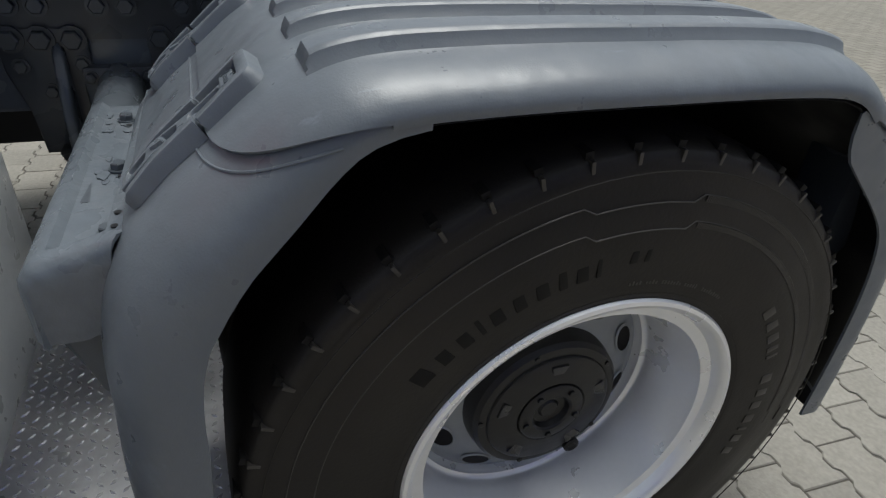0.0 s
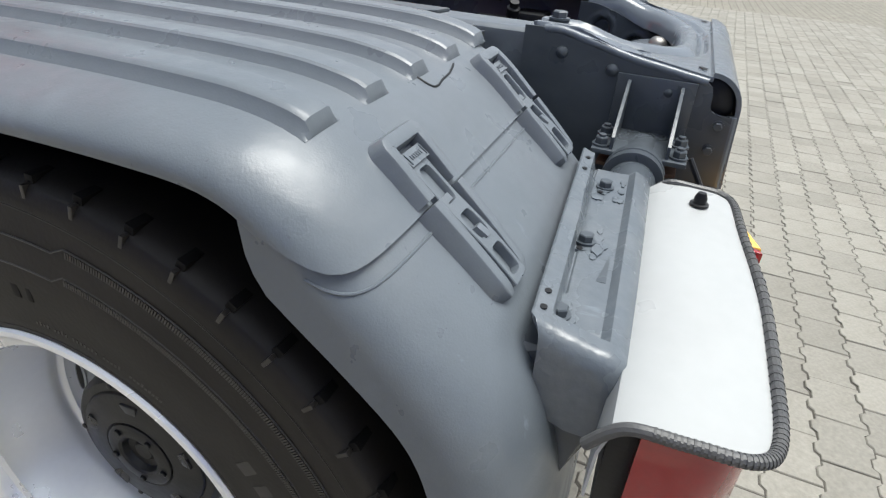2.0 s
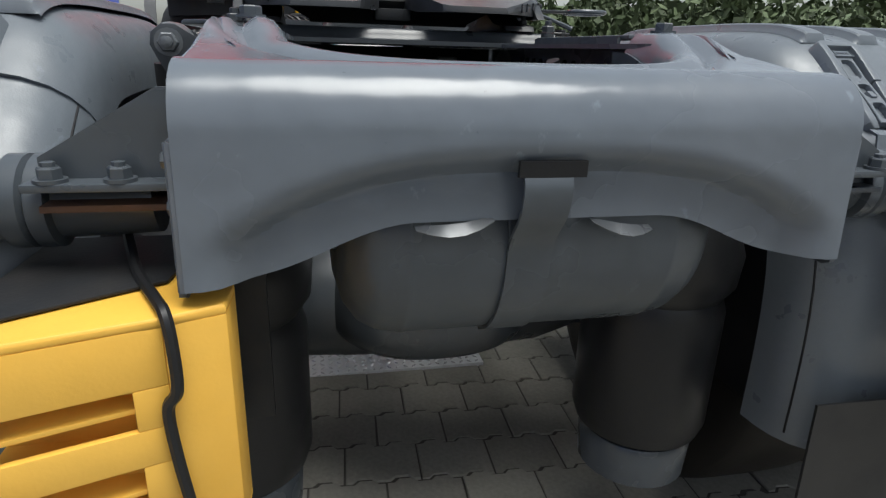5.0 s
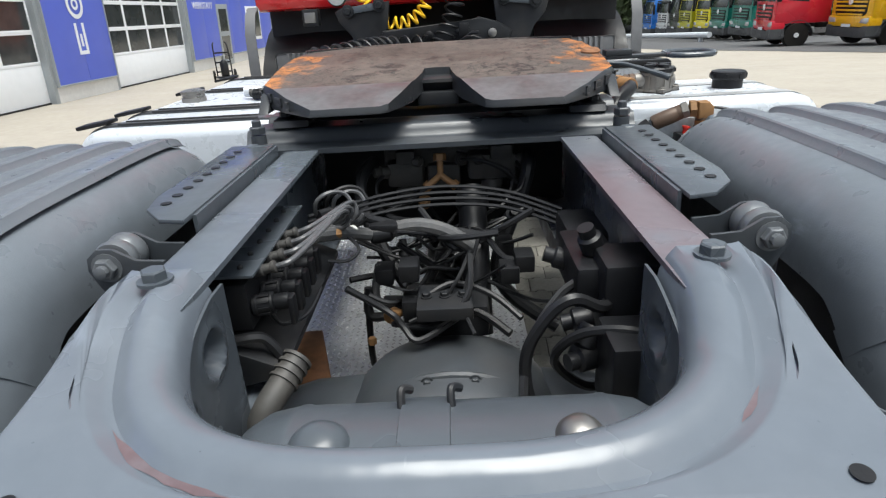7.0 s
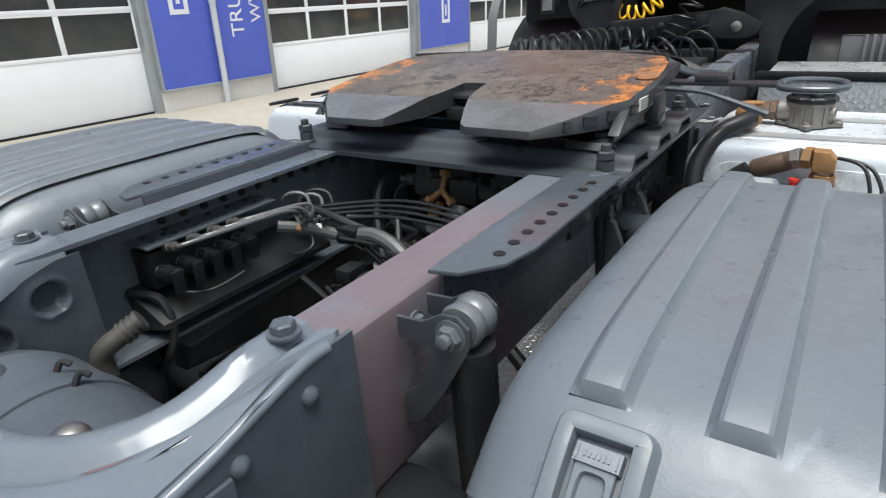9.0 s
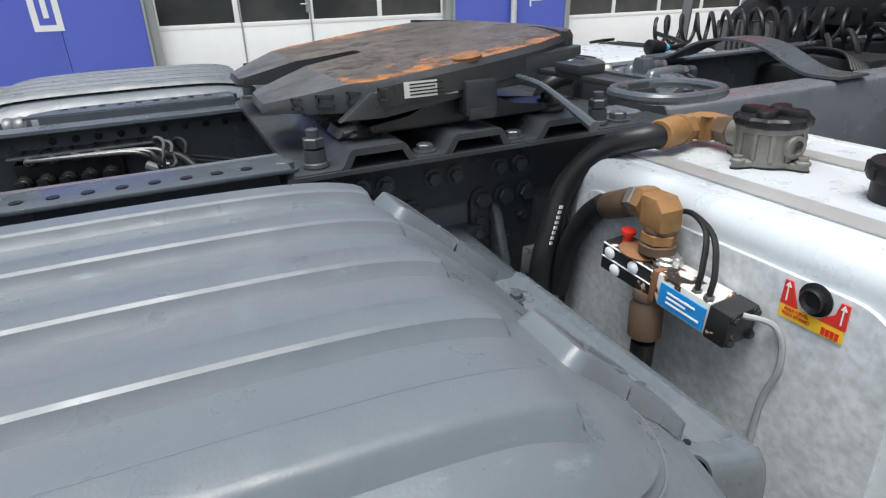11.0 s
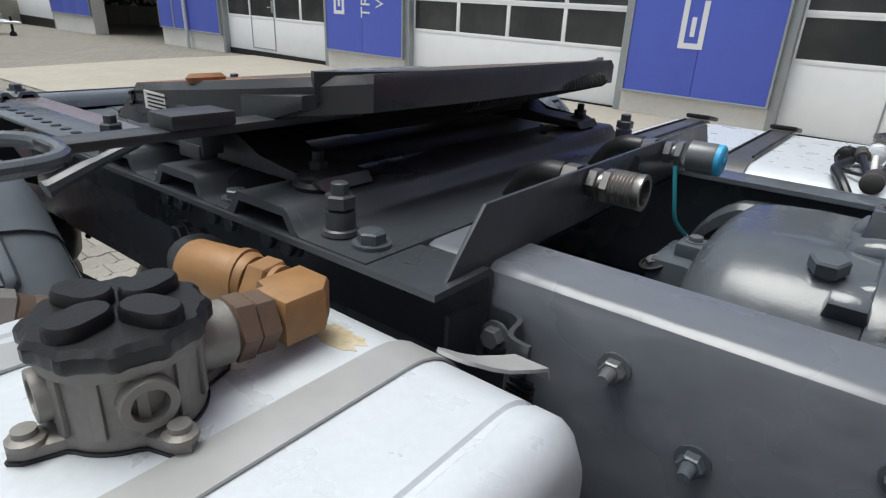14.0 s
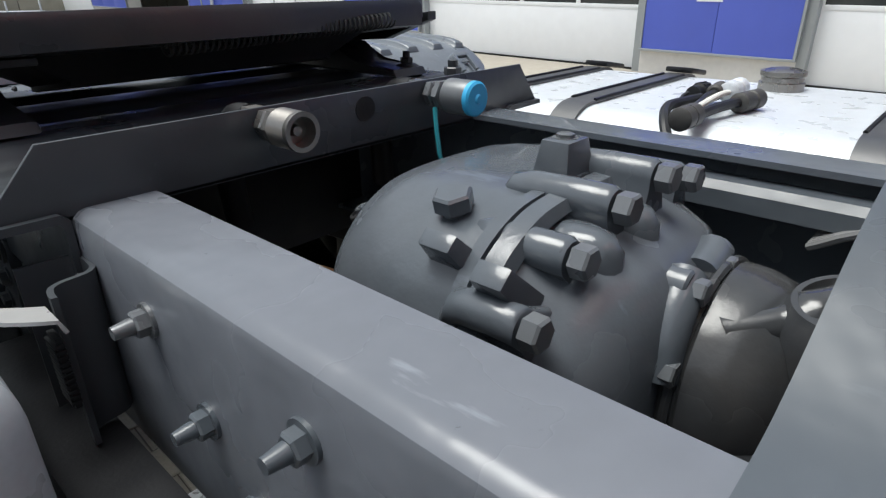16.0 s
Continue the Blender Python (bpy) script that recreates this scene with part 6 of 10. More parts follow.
for y in (-0.025, 0.025):
    for z in (-0.025, 0.025):
        hexbolt(bm, m @ Vector((0.15, y, z)), m.to_3x3() @ Vector((1, 0, 0)), 0.006, 0.006)
part("end_cap", bm, CHIPBLACK, valve)
for x, z in ((-0.082, 0.014), (-0.030, 0.012), (-0.066, -0.020)):
    bm = bm_new()
    lathe(bm, [(0.0105, 0), (0.0105, 0.002), (0.008, 0.0036), (0, 0.004)], m @ Vector((x, -0.032, z)), m.to_3x3() @ Vector((0, -1, 0)), 14)
    part("white_plug", bm, LETTER, valve)
bm = bm_new()
lathe(bm, [(0.024, 0), (0.024, 0.006), (0.021, 0.008), (0.021, 0.014), (0.0175, 0.016), (0.016, 0.0145), (0.0, 0.016)], m @ Vector((0.004, 0.008, 0.036)), m.to_3x3() @ Vector((0, 0, 1)), 28)
part("sight_nut", bm, BRIGHT, valve, "shiny sight glass in a ring")
bm = bm_new()
lathe(bm, [(0.008, 0), (0.008, 0.016), (0.012, 0.018), (0.012, 0.024)], m @ Vector((-0.075, 0.0, 0.034)), m.to_3x3() @ Vector((0, 0, 1)), 14)
part("red_plug", bm, RED_MARK, valve)
elbow = turned("brass_elbow", (0.868, 0.687, 0.944), (0.868, 0.687, 0.960), 0.0285, 28, BROWN, valve, "orange-brown elbow fitting with union nuts")
turned("union_nut", (0.868, 0.687, 0.960), (0.868, 0.688, 0.977), 0.0275, 6, BRASS, elbow)
turned("collar", (0.868, 0.688, 0.977), (0.868, 0.689, 0.984), 0.0245, 24, BROWN, elbow)
bm = bm_new()
prism(bm, [(0.8445, 0.984), (0.8915, 0.984), (0.8915, 1.018), (0.876, 1.036), (0.842, 1.036), (0.842, 0.996)], 0.666, 0.711, "y", 0.007)
part("elbow_block", bm, BRASS, elbow, "square cast elbow")
turned("union_nut", (0.842, 0.690, 1.014), (0.822, 0.694, 1.013), 0.0275, 6, BRASS, elbow)
turned("union_nut", (0.820, 0.694, 1.013), (0.800, 0.699, 1.006), 0.0265, 6, CAST, elbow, "dull metal nut")
turned("collar", (0.802, 0.699, 1.006), (0.788, 0.702, 0.999), 0.0235, 24, BROWN, elbow)
turned("hose_barb", (0.790, 0.702, 1.000), (0.715, 0.711, 0.968), 0.0245, 24, BROWN, elbow)
bm = bm_new()
tube(bm, [(0.705, 0.712, 0.968), (0.66, 0.71, 0.93), (0.62, 0.70, 0.86), (0.60, 0.69, 0.75)], 0.021, 14)
part("hose", bm, CABLE, valve)
bm = bm_new()
lathe(bm, [(0.022, 0), (0.024, 0.004), (0.024, 0.014), (0.0215, 0.016), (0.0225, 0.022), (0.027, 0.030), (0.027, 0.082), (0.0245, 0.085)], (0.875, 0.672, 0.885), (0, 0, -1), 28)
part("lower_fitting", bm, BROWN, valve)
bm = bm_new()
tube(bm, [(0.875, 0.672, 0.79), (0.87, 0.67, 0.72), (0.85, 0.66, 0.6)], 0.020, 12)
part("lower_hose", bm, CABLE, valve)
for dx in (0.0, 0.022):
    bm = bm_new()
    tube(bm, [(0.968 + dx, 0.672, 0.928), (0.965 + dx, 0.68, 0.96), (0.945 + dx * 0.6, 0.70, 1.0), (0.90, 0.72, 1.01), (0.87, 0.725, 1.005)], 0.0045, 8)
    part("cable", bm, CABLE, valve)
    bm = bm_new()
    hexbolt(bm, (0.968 + dx, 0.672, 0.915), (0, 0, 1), 0.008, 0.012, False)
    part("gland", bm, STEEL, valve)
aside = Matrix.Translation((-0.038, 0.0, 0.012))
for ob in valve.children_recursive:
    if ob.name.split(".")[0] in ("brass_elbow", "union_nut", "collar", "elbow_block", "hose_barb", "hose", "lower_fitting", "lower_hose", "cable", "gland"):
        ob.data.transform(aside)
bm = bm_new()
lathe(bm, [(0.022, 0), (0.022, 0.002), (0.016, 0.004), (0.016, 0.010), (0.014, 0.012), (0.009, 0.008), (0.0, 0.008)], (1.064, 0.726, 0.973), (0, -1, 0), 28)
part("level_gauge", bm, BLACK, oil, "round black level gauge")
bm = bm_new()
prism(bm, [(1.020, 0.931), (1.106, 0.931), (1.106, 0.950), (1.020, 0.950)], 0.7235, 0.7255, "y")
part("yellow_sticker", bm, material("yellow_sticker", (0.8, 0.5, 0.03), 0.4, grain=0.05), oil, "yellow level sticker with print")
for out in ([(1.020, 0.950), (1.022, 0.984), (1.032, 0.984), (1.044, 0.950)], [(1.072, 0.950), (1.092, 0.966), (1.096, 0.984), (1.107, 0.984), (1.107, 0.950)]):
    bm = bm_new()
    prism(bm, out, 0.7232, 0.7253, "y")
    part("red_field", bm, RED_MARK, oil, "red field of the level sticker")
for cx in (1.028, 1.101):
    bm = bm_new()
    prism(bm, [(cx - 0.0008, 0.956), (cx + 0.0008, 0.956), (cx + 0.0008, 0.976), (cx + 0.004, 0.976), (cx, 0.983), (cx - 0.004, 0.976), (cx - 0.0008, 0.976)], 0.7222, 0.7233, "y")
    part("arrow", bm, LETTER, oil)
for k in range(4):
    bm = bm_new()
    box(bm, 1.080 + k * 0.0058, 1.0845 + k * 0.0058, 0.7225, 0.7236, 0.9335, 0.9435)
    part("mark_bar", bm, RED_MARK, oil)


def writing(body, size, m, mat, parent, name="writing", thick=0.0005):
    cu = bpy.data.curves.new(name, "FONT")
    cu.body, cu.size, cu.extrude = body, size, thick
    cu.align_x = "CENTER"
    ob = new(name, cu)
    me = bpy.data.meshes.new_from_object(ob.evaluated_get(bpy.context.evaluated_depsgraph_get()))
    bpy.data.objects.remove(ob)
    me.transform(m)
    me.materials.clear()
    me.materials.append(mat)
    ob = new(name, me)
    ob.parent = parent
    return ob


GREYFLEX = material("grey_flexible_cable", (0.30, 0.31, 0.32), 0.45, grain=0.1)
writing("MAX LEVEL", 0.0068, Matrix.Translation((1.045, 0.7228, 0.9435)) @ Matrix.Rotation(radians(90), 4, "X"), RED_MARK, oil, "sticker_print")
writing("MAX STAND", 0.0068, Matrix.Translation((1.045, 0.7228, 0.9365)) @ Matrix.Rotation(radians(90), 4, "X"), RED_MARK, oil, "sticker_print")
bm = bm_new()
tube(bm, [(0.995, 0.69, 0.925), (1.02, 0.715, 0.918), (1.035, 0.722, 0.895), (1.038, 0.722, 0.85), (1.022, 0.722, 0.78), (1.015, 0.722, 0.6)], 0.0045, 8)
part("gauge_cable", bm, GREYFLEX, oil, "thin grey gauge cable")

# bracket that clamps the tank to the frame rail
bm = bm_new()
plan = curve_points([(0.449, 1.034, 0), (0.42, 1.036, 0), (0.400, 1.038, 0), (0.392, 1.046, 0), (0.391, 1.065, 0), (0.393, 1.084, 0), (0.402, 1.094, 0), (0.425, 1.098, 0), (0.438, 1.106, 0), (0.443, 1.120, 0), (0.444, 1.134, 0)], 3)
sheet(bm, [[(p.x, p.y, z) for p in plan] for z in (0.84, 0.90, 0.96, 1.012, 1.016)], 0.006)
tb = part("tank_bracket", bm, MOUNT, truck, "bent grey channel bracket clamping the tank", 40)
bm = bm_new()
hexbolt(bm, (0.397, 1.066, 0.985), (1, 0, 0), 0.014, 0.016)
part("bolt", bm, GREYBOLT, tb)
bm = bm_new()
box(bm, 0.447, 0.453, 1.120, 1.146, 0.90, 0.98)
pad = part("clamp_pad", bm, BLACK, tb, "ridged black clamp pad")
for k in range(11):
    bm = bm_new()
    box(bm, 0.446, 0.456, 1.118, 1.148, 0.905 + k * 0.0065, 0.909 + k * 0.0065, 0.001)
    part("ridge", bm, BLACK, pad)
bm = bm_new()
rows = [[(x, y + c0, z), (x, y + 0.040 - c0, z)] for x, y, z, c0 in ((0.446, 1.122, 0.990, 0.0), (0.450, 1.121, 1.002, 0.0), (0.465, 1.113, 1.004, 0.0), (0.485, 1.098, 1.006, 0.0), (0.500, 1.086, 1.011, 0.0), (0.512, 1.078, 1.0175, 0.0), (0.522, 1.073, 1.0225, 0.001), (0.529, 1.070, 1.0262, 0.011))]
sheet(bm, rows, 0.004)
part("strap_tongue", bm, BAND, oil, "bent strap end")

# added black box standing in for the dark gap between tank and rail
bm = bm_new()
box(bm, 0.405, 0.492, 0.80, 1.78, 0.42, 0.835, 0.015)
part("side_locker", bm, BLACK, truck, "black box added for the dark gap between rail and tank")
# second added black box, darkening the open space ahead of the tank
bm = bm_new()
box(bm, 0.50, 1.10, 1.29, 1.85, 0.36, 0.72, 0.05)
part("silencer", bm, BLACK, truck, "black box added to darken the space ahead of the tank")
STRAP = material("dark_strap", (0.055, 0.058, 0.063), 0.38, grain=0.15, scale=40, tint=(0.08, 0.08, 0.08), patch=0.5, patch_scale=9)
fuel = tank_body(-1.235, -0.505, 0.735, 2.30, 0.40, 1.045, 0.10, SILVER, "large silver fuel tank with dark straps")
for y in (0.80, 1.052, 1.60, 2.1):
    strap_band(fuel, -1.235, -0.505, y, 0.06, 0.40, 1.045, 0.10, STRAP, "dark rubber-lined tank strap", 0.008)
    for q in (0.0, 0.056):
        bm = bm_new()
        tube(bm, [(-1.10, y + q + 0.002, 1.054), (-0.80, y + q + 0.002, 1.0545), (-0.62, y + q + 0.002, 1.054)], 0.004, 6, 2)
        part("strap_lining", bm, BLACK, fuel, "black rubber lining")
    bm = bm_new()
    vs = box(bm, -1.245, -1.13, y - 0.008, y + 0.068, 1.056, 1.070, 0.006)
    for v in vs:
        if v.co.x < -1.2:
            v.co.z -= 0.016
    part("strap_pad", bm, BLACK, fuel)
bm = bm_new()
lathe(bm, [(0.05, 0), (0.05, 0.018), (0.046, 0.02), (0.046, 0.03), (0.05, 0.034), (0.05, 0.044), (0.03, 0.05), (0.012, 0.052)], (-1.06, 1.36, 1.045), (0, 0, 1), 32)
part("tank_cap", bm, STEEL, fuel, "bright metal tank cap")
bm = bm_new()
tube(bm, [(-0.50, 1.325, 1.02), (-0.535, 1.30, 1.050), (-0.60, 1.278, 1.062), (-0.66, 1.285, 1.064), (-0.72, 1.295, 1.064)], 0.010, 10)
part("cable", bm, CABLE, fuel, "black cable lying on the tank")
bm = bm_new()
lathe(bm, [(0.012, 0), (0.017, 0.002), (0.017, 0.022), (0.020, 0.024), (0.020, 0.052), (0.017, 0.054), (0.010, 0.054)], (-0.725, 1.276, 1.068), (-1, 0.12, 0.02), 22)
plug = part("cable_plug", bm, BLACK, fuel, "black round cable connector")
for k in range(12):
    bm = bm_new()
    box(bm, 0.0195, 0.0215, -0.002, 0.002, 0.026, 0.050, 0, Matrix.Translation((-0.725, 1.276, 1.068)) @ frame_to((-1, 0.12, 0.02)) @ Matrix.Rotation(2 * math.pi * k / 12, 4, "Z"))
    part("grip_rib", bm, BLACK, plug)
bm = bm_new()
lathe(bm, [(0.016, 0), (0.021, 0.003), (0.021, 0.030), (0.0185, 0.031), (0.0185, 0.034), (0.021, 0.035), (0.021, 0.062), (0.015, 0.066)], (-0.470, 1.352, 1.066), (-1, 0.02, 0.0), 22)
part("cable_sleeve", bm, DUSTY, fuel, "dark ribbed sleeve")
for k, (pts, r, mat) in enumerate((([(-0.535, 1.348, 1.070), (-0.60, 1.345, 1.075), (-0.70, 1.340, 1.078), (-0.76, 1.338, 1.074)], 0.006, PAPER), ([(-0.535, 1.342, 1.066), (-0.62, 1.330, 1.070), (-0.70, 1.318, 1.074), (-0.75, 1.315, 1.072)], 0.008, CABLE), ([(-0.535, 1.358, 1.064), (-0.60, 1.362, 1.066), (-0.66, 1.372, 1.068), (-0.70, 1.378, 1.066)], 0.010, CABLE), ([(-0.715, 1.270, 1.072), (-0.690, 1.268, 1.066), (-0.64, 1.29, 1.056), (-0.57, 1.334, 1.062)], 0.004, CABLE))):
    bm = bm_new()
    tube(bm, pts, r, 10)
    part("cable", bm, mat, fuel, "pale thin cable" if mat is PAPER else "")
for at, to, r, mat in (((-0.75, 1.338, 1.075), (-0.83, 1.335, 1.076), 0.021, GALV), ((-0.74, 1.314, 1.073), (-0.80, 1.306, 1.073), 0.017, DUSTY), ((-0.69, 1.378, 1.066), (-0.77, 1.39, 1.066), 0.020, DUSTY)):
    d = Vector(to) - Vector(at)
    bm = bm_new()
    lathe(bm, [(r * 0.7, 0), (r, 0.004), (r, d.length * 0.45), (r * 0.86, d.length * 0.48), (r * 0.86, d.length * 0.6), (r, d.length * 0.63), (r, d.length), (r * 0.6, d.length + 0.003)], at, d, 18)
    part("cable_plug", bm, mat, fuel, "worn pale connector" if mat is GALV else "")

# ---- truck: gearbox between the rails ----
AXLE_DARK = material("oily_dark_casting", (0.035, 0.037, 0.040), 0.25, grain=0.25, scale=30, tint=(0.06, 0.055, 0.05), patch=0.6, patch_scale=12, bump=0.3, bump_scale=70)
GBOX = material("grey_painted_casting", (0.072, 0.083, 0.096), 0.2, grain=0.10, scale=40, tint=(0.095, 0.100, 0.112), patch=0.6, patch_scale=7, bump=0.16, bump_scale=130, wave=0.12, scuff=0.5)


def gear_section(rows_in):
    rows = []
    for y, w, top in rows_in:
        prof = [(-w - 0.01, 0.70), (-w - 0.008, 0.90), (-w + 0.001, top - 0.105), (-w + 0.010, top - 0.052), (-w + 0.030, top - 0.020), (-w + 0.062, top - 0.005), (-w + 0.12, top - 0.001), (0.0, top), (w - 0.14, top - 0.003), (w - 0.098, top - 0.012), (w - 0.055, top - 0.036), (w - 0.022, top - 0.073), (w - 0.004, top - 0.120), (w + 0.006, 0.89), (w + 0.01, 0.70)]
        rows.append([(p.x - 0.006, y, p.y) for p in curve_points([(a, b, 0) for a, b in prof], 4)])
    bm = bm_new()
    loft(bm, rows)
    return bm


gear = part("gearbox", gear_section(((1.176, 0.11, 0.86), (1.178, 0.150, 0.985), (1.184, 0.168, 1.026), (1.196, 0.184, 1.052), (1.216, 0.196, 1.070), (1.25, 0.203, 1.076), (1.31, 0.207, 1.079), (1.36, 0.208, 1.078), (1.405, 0.208, 1.076))), GBOX, truck, "grey painted gearbox casting with bolted flanges", 50)
part("gearbox_flange", gear_section(((1.396, 0.204, 1.074), (1.401, 0.2085, 1.082), (1.4175, 0.209, 1.083), (1.4182, 0.201, 1.074), (1.4218, 0.201, 1.074), (1.4225, 0.209, 1.083), (1.444, 0.2085, 1.082), (1.450, 0.200, 1.070))), GBOX, gear, "", 30)
part("gearbox_front", gear_section(((1.44, 0.199, 1.068), (1.456, 0.197, 1.058), (1.47, 0.194, 1.050), (1.50, 0.186, 1.040), (1.53, 0.176, 1.028), (1.552, 0.158, 1.006), (1.565, 0.13, 0.975), (1.57, 0.10, 0.90))), GBOX, gear, "", 50)
# added block that keeps light off the ground under the gearbox
bm = bm_new()
box(bm, -0.20, 0.19, 1.20, 2.30, 0.42, 0.86, 0.05)
part("gearbox_sump", bm, DARK, gear, "dark block added below the gearbox to stop light")
# long screw bosses lying over the joint, with hexagon heads at their front
for x, z, y0, r in ((-0.143, 1.069, 1.36, 0.0165), (-0.067, 1.087, 1.352, 0.019), (0.026, 1.077, 1.352, 0.0205), (0.106, 1.047, 1.362, 0.0205), (0.181, 1.006, 1.40, 0.0195)):
    y1 = 1.489
    bm = bm_new()
    lean = 0.9 if x > 0.09 else 0.35 if x > 0 else 0.0
    rows = []
    for f, sink, wide in ((0, 0.030, 0.7), (0.04, 0.017, 0.9), (0.12, 0.006, 1.0), (0.3, 0.002, 1.0), (0.65, 0.0, 1.0), (0.96, 0.0, 1.0), (1.0, 0.002, 0.92)):
        y, zc, q = y0 + (y1 - y0) * f, z - sink, r * wide
        half = [(q * math.cos(t), q * math.sin(t)) for t in [math.pi * k / 12 for k in range(13)]]
        sect = [(q * 1.9, -0.060), (q * 1.25, -0.026), (q * 1.03, -0.010)] + half + [(-q * 1.03, -0.010), (-q * 1.25, -0.026), (-q * 1.9, -0.060)]
        ca, sa = math.cos(lean), math.sin(lean)
        rows.append([(x + dx * ca + dz * sa, y, zc + dz * ca - dx * sa) for dx, dz in sect])
    loft(bm, rows, False, True)
    part("bolt_boss", bm, GBOX, gear, "", 50)
    bm = bm_new()
    hexbolt(bm, (x, y1 - 0.001, z), (0, 1, 0), 0.0175, 0.022, False)
    part("bolt", bm, GREYBOLT, gear)
# lugs: the tall one carries a small bolt, two sit on the slope
for x, y, z, w, dy, h, lean in ((-0.030, 1.392, 1.092, 0.027, 0.026, 0.030, 0.0), (0.152, 1.380, 1.034, 0.012, 0.028, 0.034, 0.75), (0.160, 1.452, 1.022, 0.014, 0.026, 0.036, 0.75)):
    bm = bm_new()
    vs = box(bm, -w, w, -dy, dy, -h, h, 0.005)
    turn = Matrix.Translation((x, y, z)) @ Matrix.Rotation(lean, 4, "Y")
    for v in vs:
        if v.co.z > 0:
            v.co.y *= 0.72
            v.co.x *= 0.86
        else:
            v.co.x *= 1.25
        v.co = turn @ v.co
    part("lifting_lug", bm, GBOX, gear, "", 40)
bm = bm_new()
hexbolt(bm, (-0.030, 1.392, 1.121), (0, 0, 1), 0.011, 0.006)
part("bolt", bm, GREYBOLT, gear)
for x, y, z, rx, ry in ((0.06, 1.47, 1.050, 0.030, 0.05), (-0.02, 1.47, 1.058, 0.026, 0.05)):
    bm = bm_new()
    lathe(bm, [(1.0, -0.05), (0.95, 0.0), (0.75, 0.014), (0.4, 0.020), (0, 0.021)], (0, 0, 0), (0, 0, 1), 20)
    bmesh.ops.transform(bm, matrix=Matrix.Translation((x, y, z - 0.008)) @ Matrix.Diagonal((rx, ry, 1, 1)), verts=bm.verts)
    part("casting_bump", bm, GBOX, gear, "", 60)
bm = bm_new()
lathe(bm, [(0.030, -0.012), (0.030, -0.002), (0.026, 0.002), (0.015, 0.003), (0.015, 0.014)], (0.108, 1.349, 1.052), (0.25, 0, 1), 24)
hexbolt(bm, (0.1115, 1.349, 1.063), (0.25, 0, 1), 0.0225, 0.022, False)
part("breather_plug", bm, GBOX, gear, "large hexagon plug")
# output bearing housing at the rear: block with a small square cap, plugs and an eye
bm = bm_new()
vs = box(bm, -0.075, 0.085, 1.105, 1.185, 0.88, 1.005, 0.014)
for v in vs:
    if v.co.z > 0.95:
        v.co.x = 0.005 + (v.co.x - 0.005) * 0.75
        v.co.y = 1.185 + (v.co.y - 1.185) * 0.8
outp = part("output_housing", bm, GBOX, gear, "", 40)
bm = bm_new()
box(bm, -0.018, 0.034, 1.148, 1.192, 1.000, 1.026, 0.004)
part("square_cap", bm, GBOX, outp)
bm = bm_new()
hexbolt(bm, (0.008, 1.170, 1.025), (0, 0, 1), 0.011, 0.010)
part("bolt", bm, GREYBOLT, outp)
bm = bm_new()
lathe(bm, [(0.022, 0), (0.022, 0.004), (0.018, 0.005), (0.018, 0.001), (0.0, 0.001)], (0.052, 1.128, 0.990), (0.3, -0.3, 1), 20)
part("round_seat", bm, DARK, outp)
bm = bm_new()
hexbolt(bm, (0.052, 1.128, 0.991), (0.3, -0.3, 1), 0.012, 0.010, False)
part("bolt", bm, GREYBOLT, outp)
bm = bm_new()
lathe(bm, [(0.016, -0.012), (0.016, 0.006), (0.010, 0.006), (0.010, 0.0), (0, 0.0)], (0.10, 1.150, 0.945), (0.5, -0.6, 0.5), 18)
part("eye", bm, GBOX, outp)
# stepped flange towards the clutch, with bolts on thick ears
for pts, bolts in (((( -0.020, 1.552, 1.000), (0.004, 1.556, 0.985), (0.030, 1.558, 0.955), (0.046, 1.560, 0.915)), ((-0.002, 0.998), (0.050, 0.929))), (((-0.105, 1.550, 1.000), (-0.083, 1.553, 0.995), (-0.05, 1.555, 0.990)), ((-0.083, 0.995),))):
    bm = bm_new()
    tube(bm, pts, 0.024, 16, 4)
    part("flange_ear", bm, GBOX, gear, "", 60)
    for x, z in bolts:
        bm = bm_new()
        lathe(bm, [(0.020, -0.02), (0.020, 0.0), (0.017, 0.003)], (x, 1.563, z), (0, 1, 0), 18)
        part("bolt_seat", bm, GBOX, gear)
        bm = bm_new()
        hexbolt(bm, (x, 1.566, z), (0, 1, 0), 0.0145, 0.016, False)
        part("bolt", bm, GREYBOLT, gear)
CLX, CLZ = -0.072, 0.875
bm = bm_new()
lathe(bm, [(0.125, -0.05), (0.128, -0.012), (0.124, -0.008), (0.124, 0.0), (0.128, 0.004), (0.126, 0.03), (0.118, 0.055), (0.10, 0.075), (0.085, 0.085), (0.085, 0.12), (0.06, 0.13)], (CLX, 1.585, CLZ), (0, 1, 0.03), 52)
clutch = part("clutch_housing", bm, AXLE_DARK, gear, "round dark clutch housing", 40)
bm = bm_new()
tube(bm, [(CLX + 0.126 * math.cos(a), 1.576, CLZ + 0.126 * math.sin(a)) for a in [math.pi * k / 24 for k in range(-6, 31)]], 0.0065, 8, 1)
part("clamp_rim", bm, AXLE_DARK, clutch)
bm = bm_new()
tube(bm, [(CLX + 0.07, 1.60, CLZ + 0.085), (CLX + 0.02, 1.66, CLZ + 0.10), (CLX - 0.02, 1.70, CLZ + 0.11)], [0.02, 0.03, 0.035], 14)
part("casting_neck", bm, AXLE_DARK, clutch, "", 60)
bm = bm_new()
lathe(bm, [(0.072, -0.06), (0.068, 0), (0.058, 0.014), (0.054, 0.022), (0.048, 0.022), (0.046, 0.014), (0.0, 0.016)], (-0.06, 1.70, 0.985), (0.15, -0.1, 1), 32)
part("inspection_cap", bm, AXLE_DARK, gear, "round screwed cap")

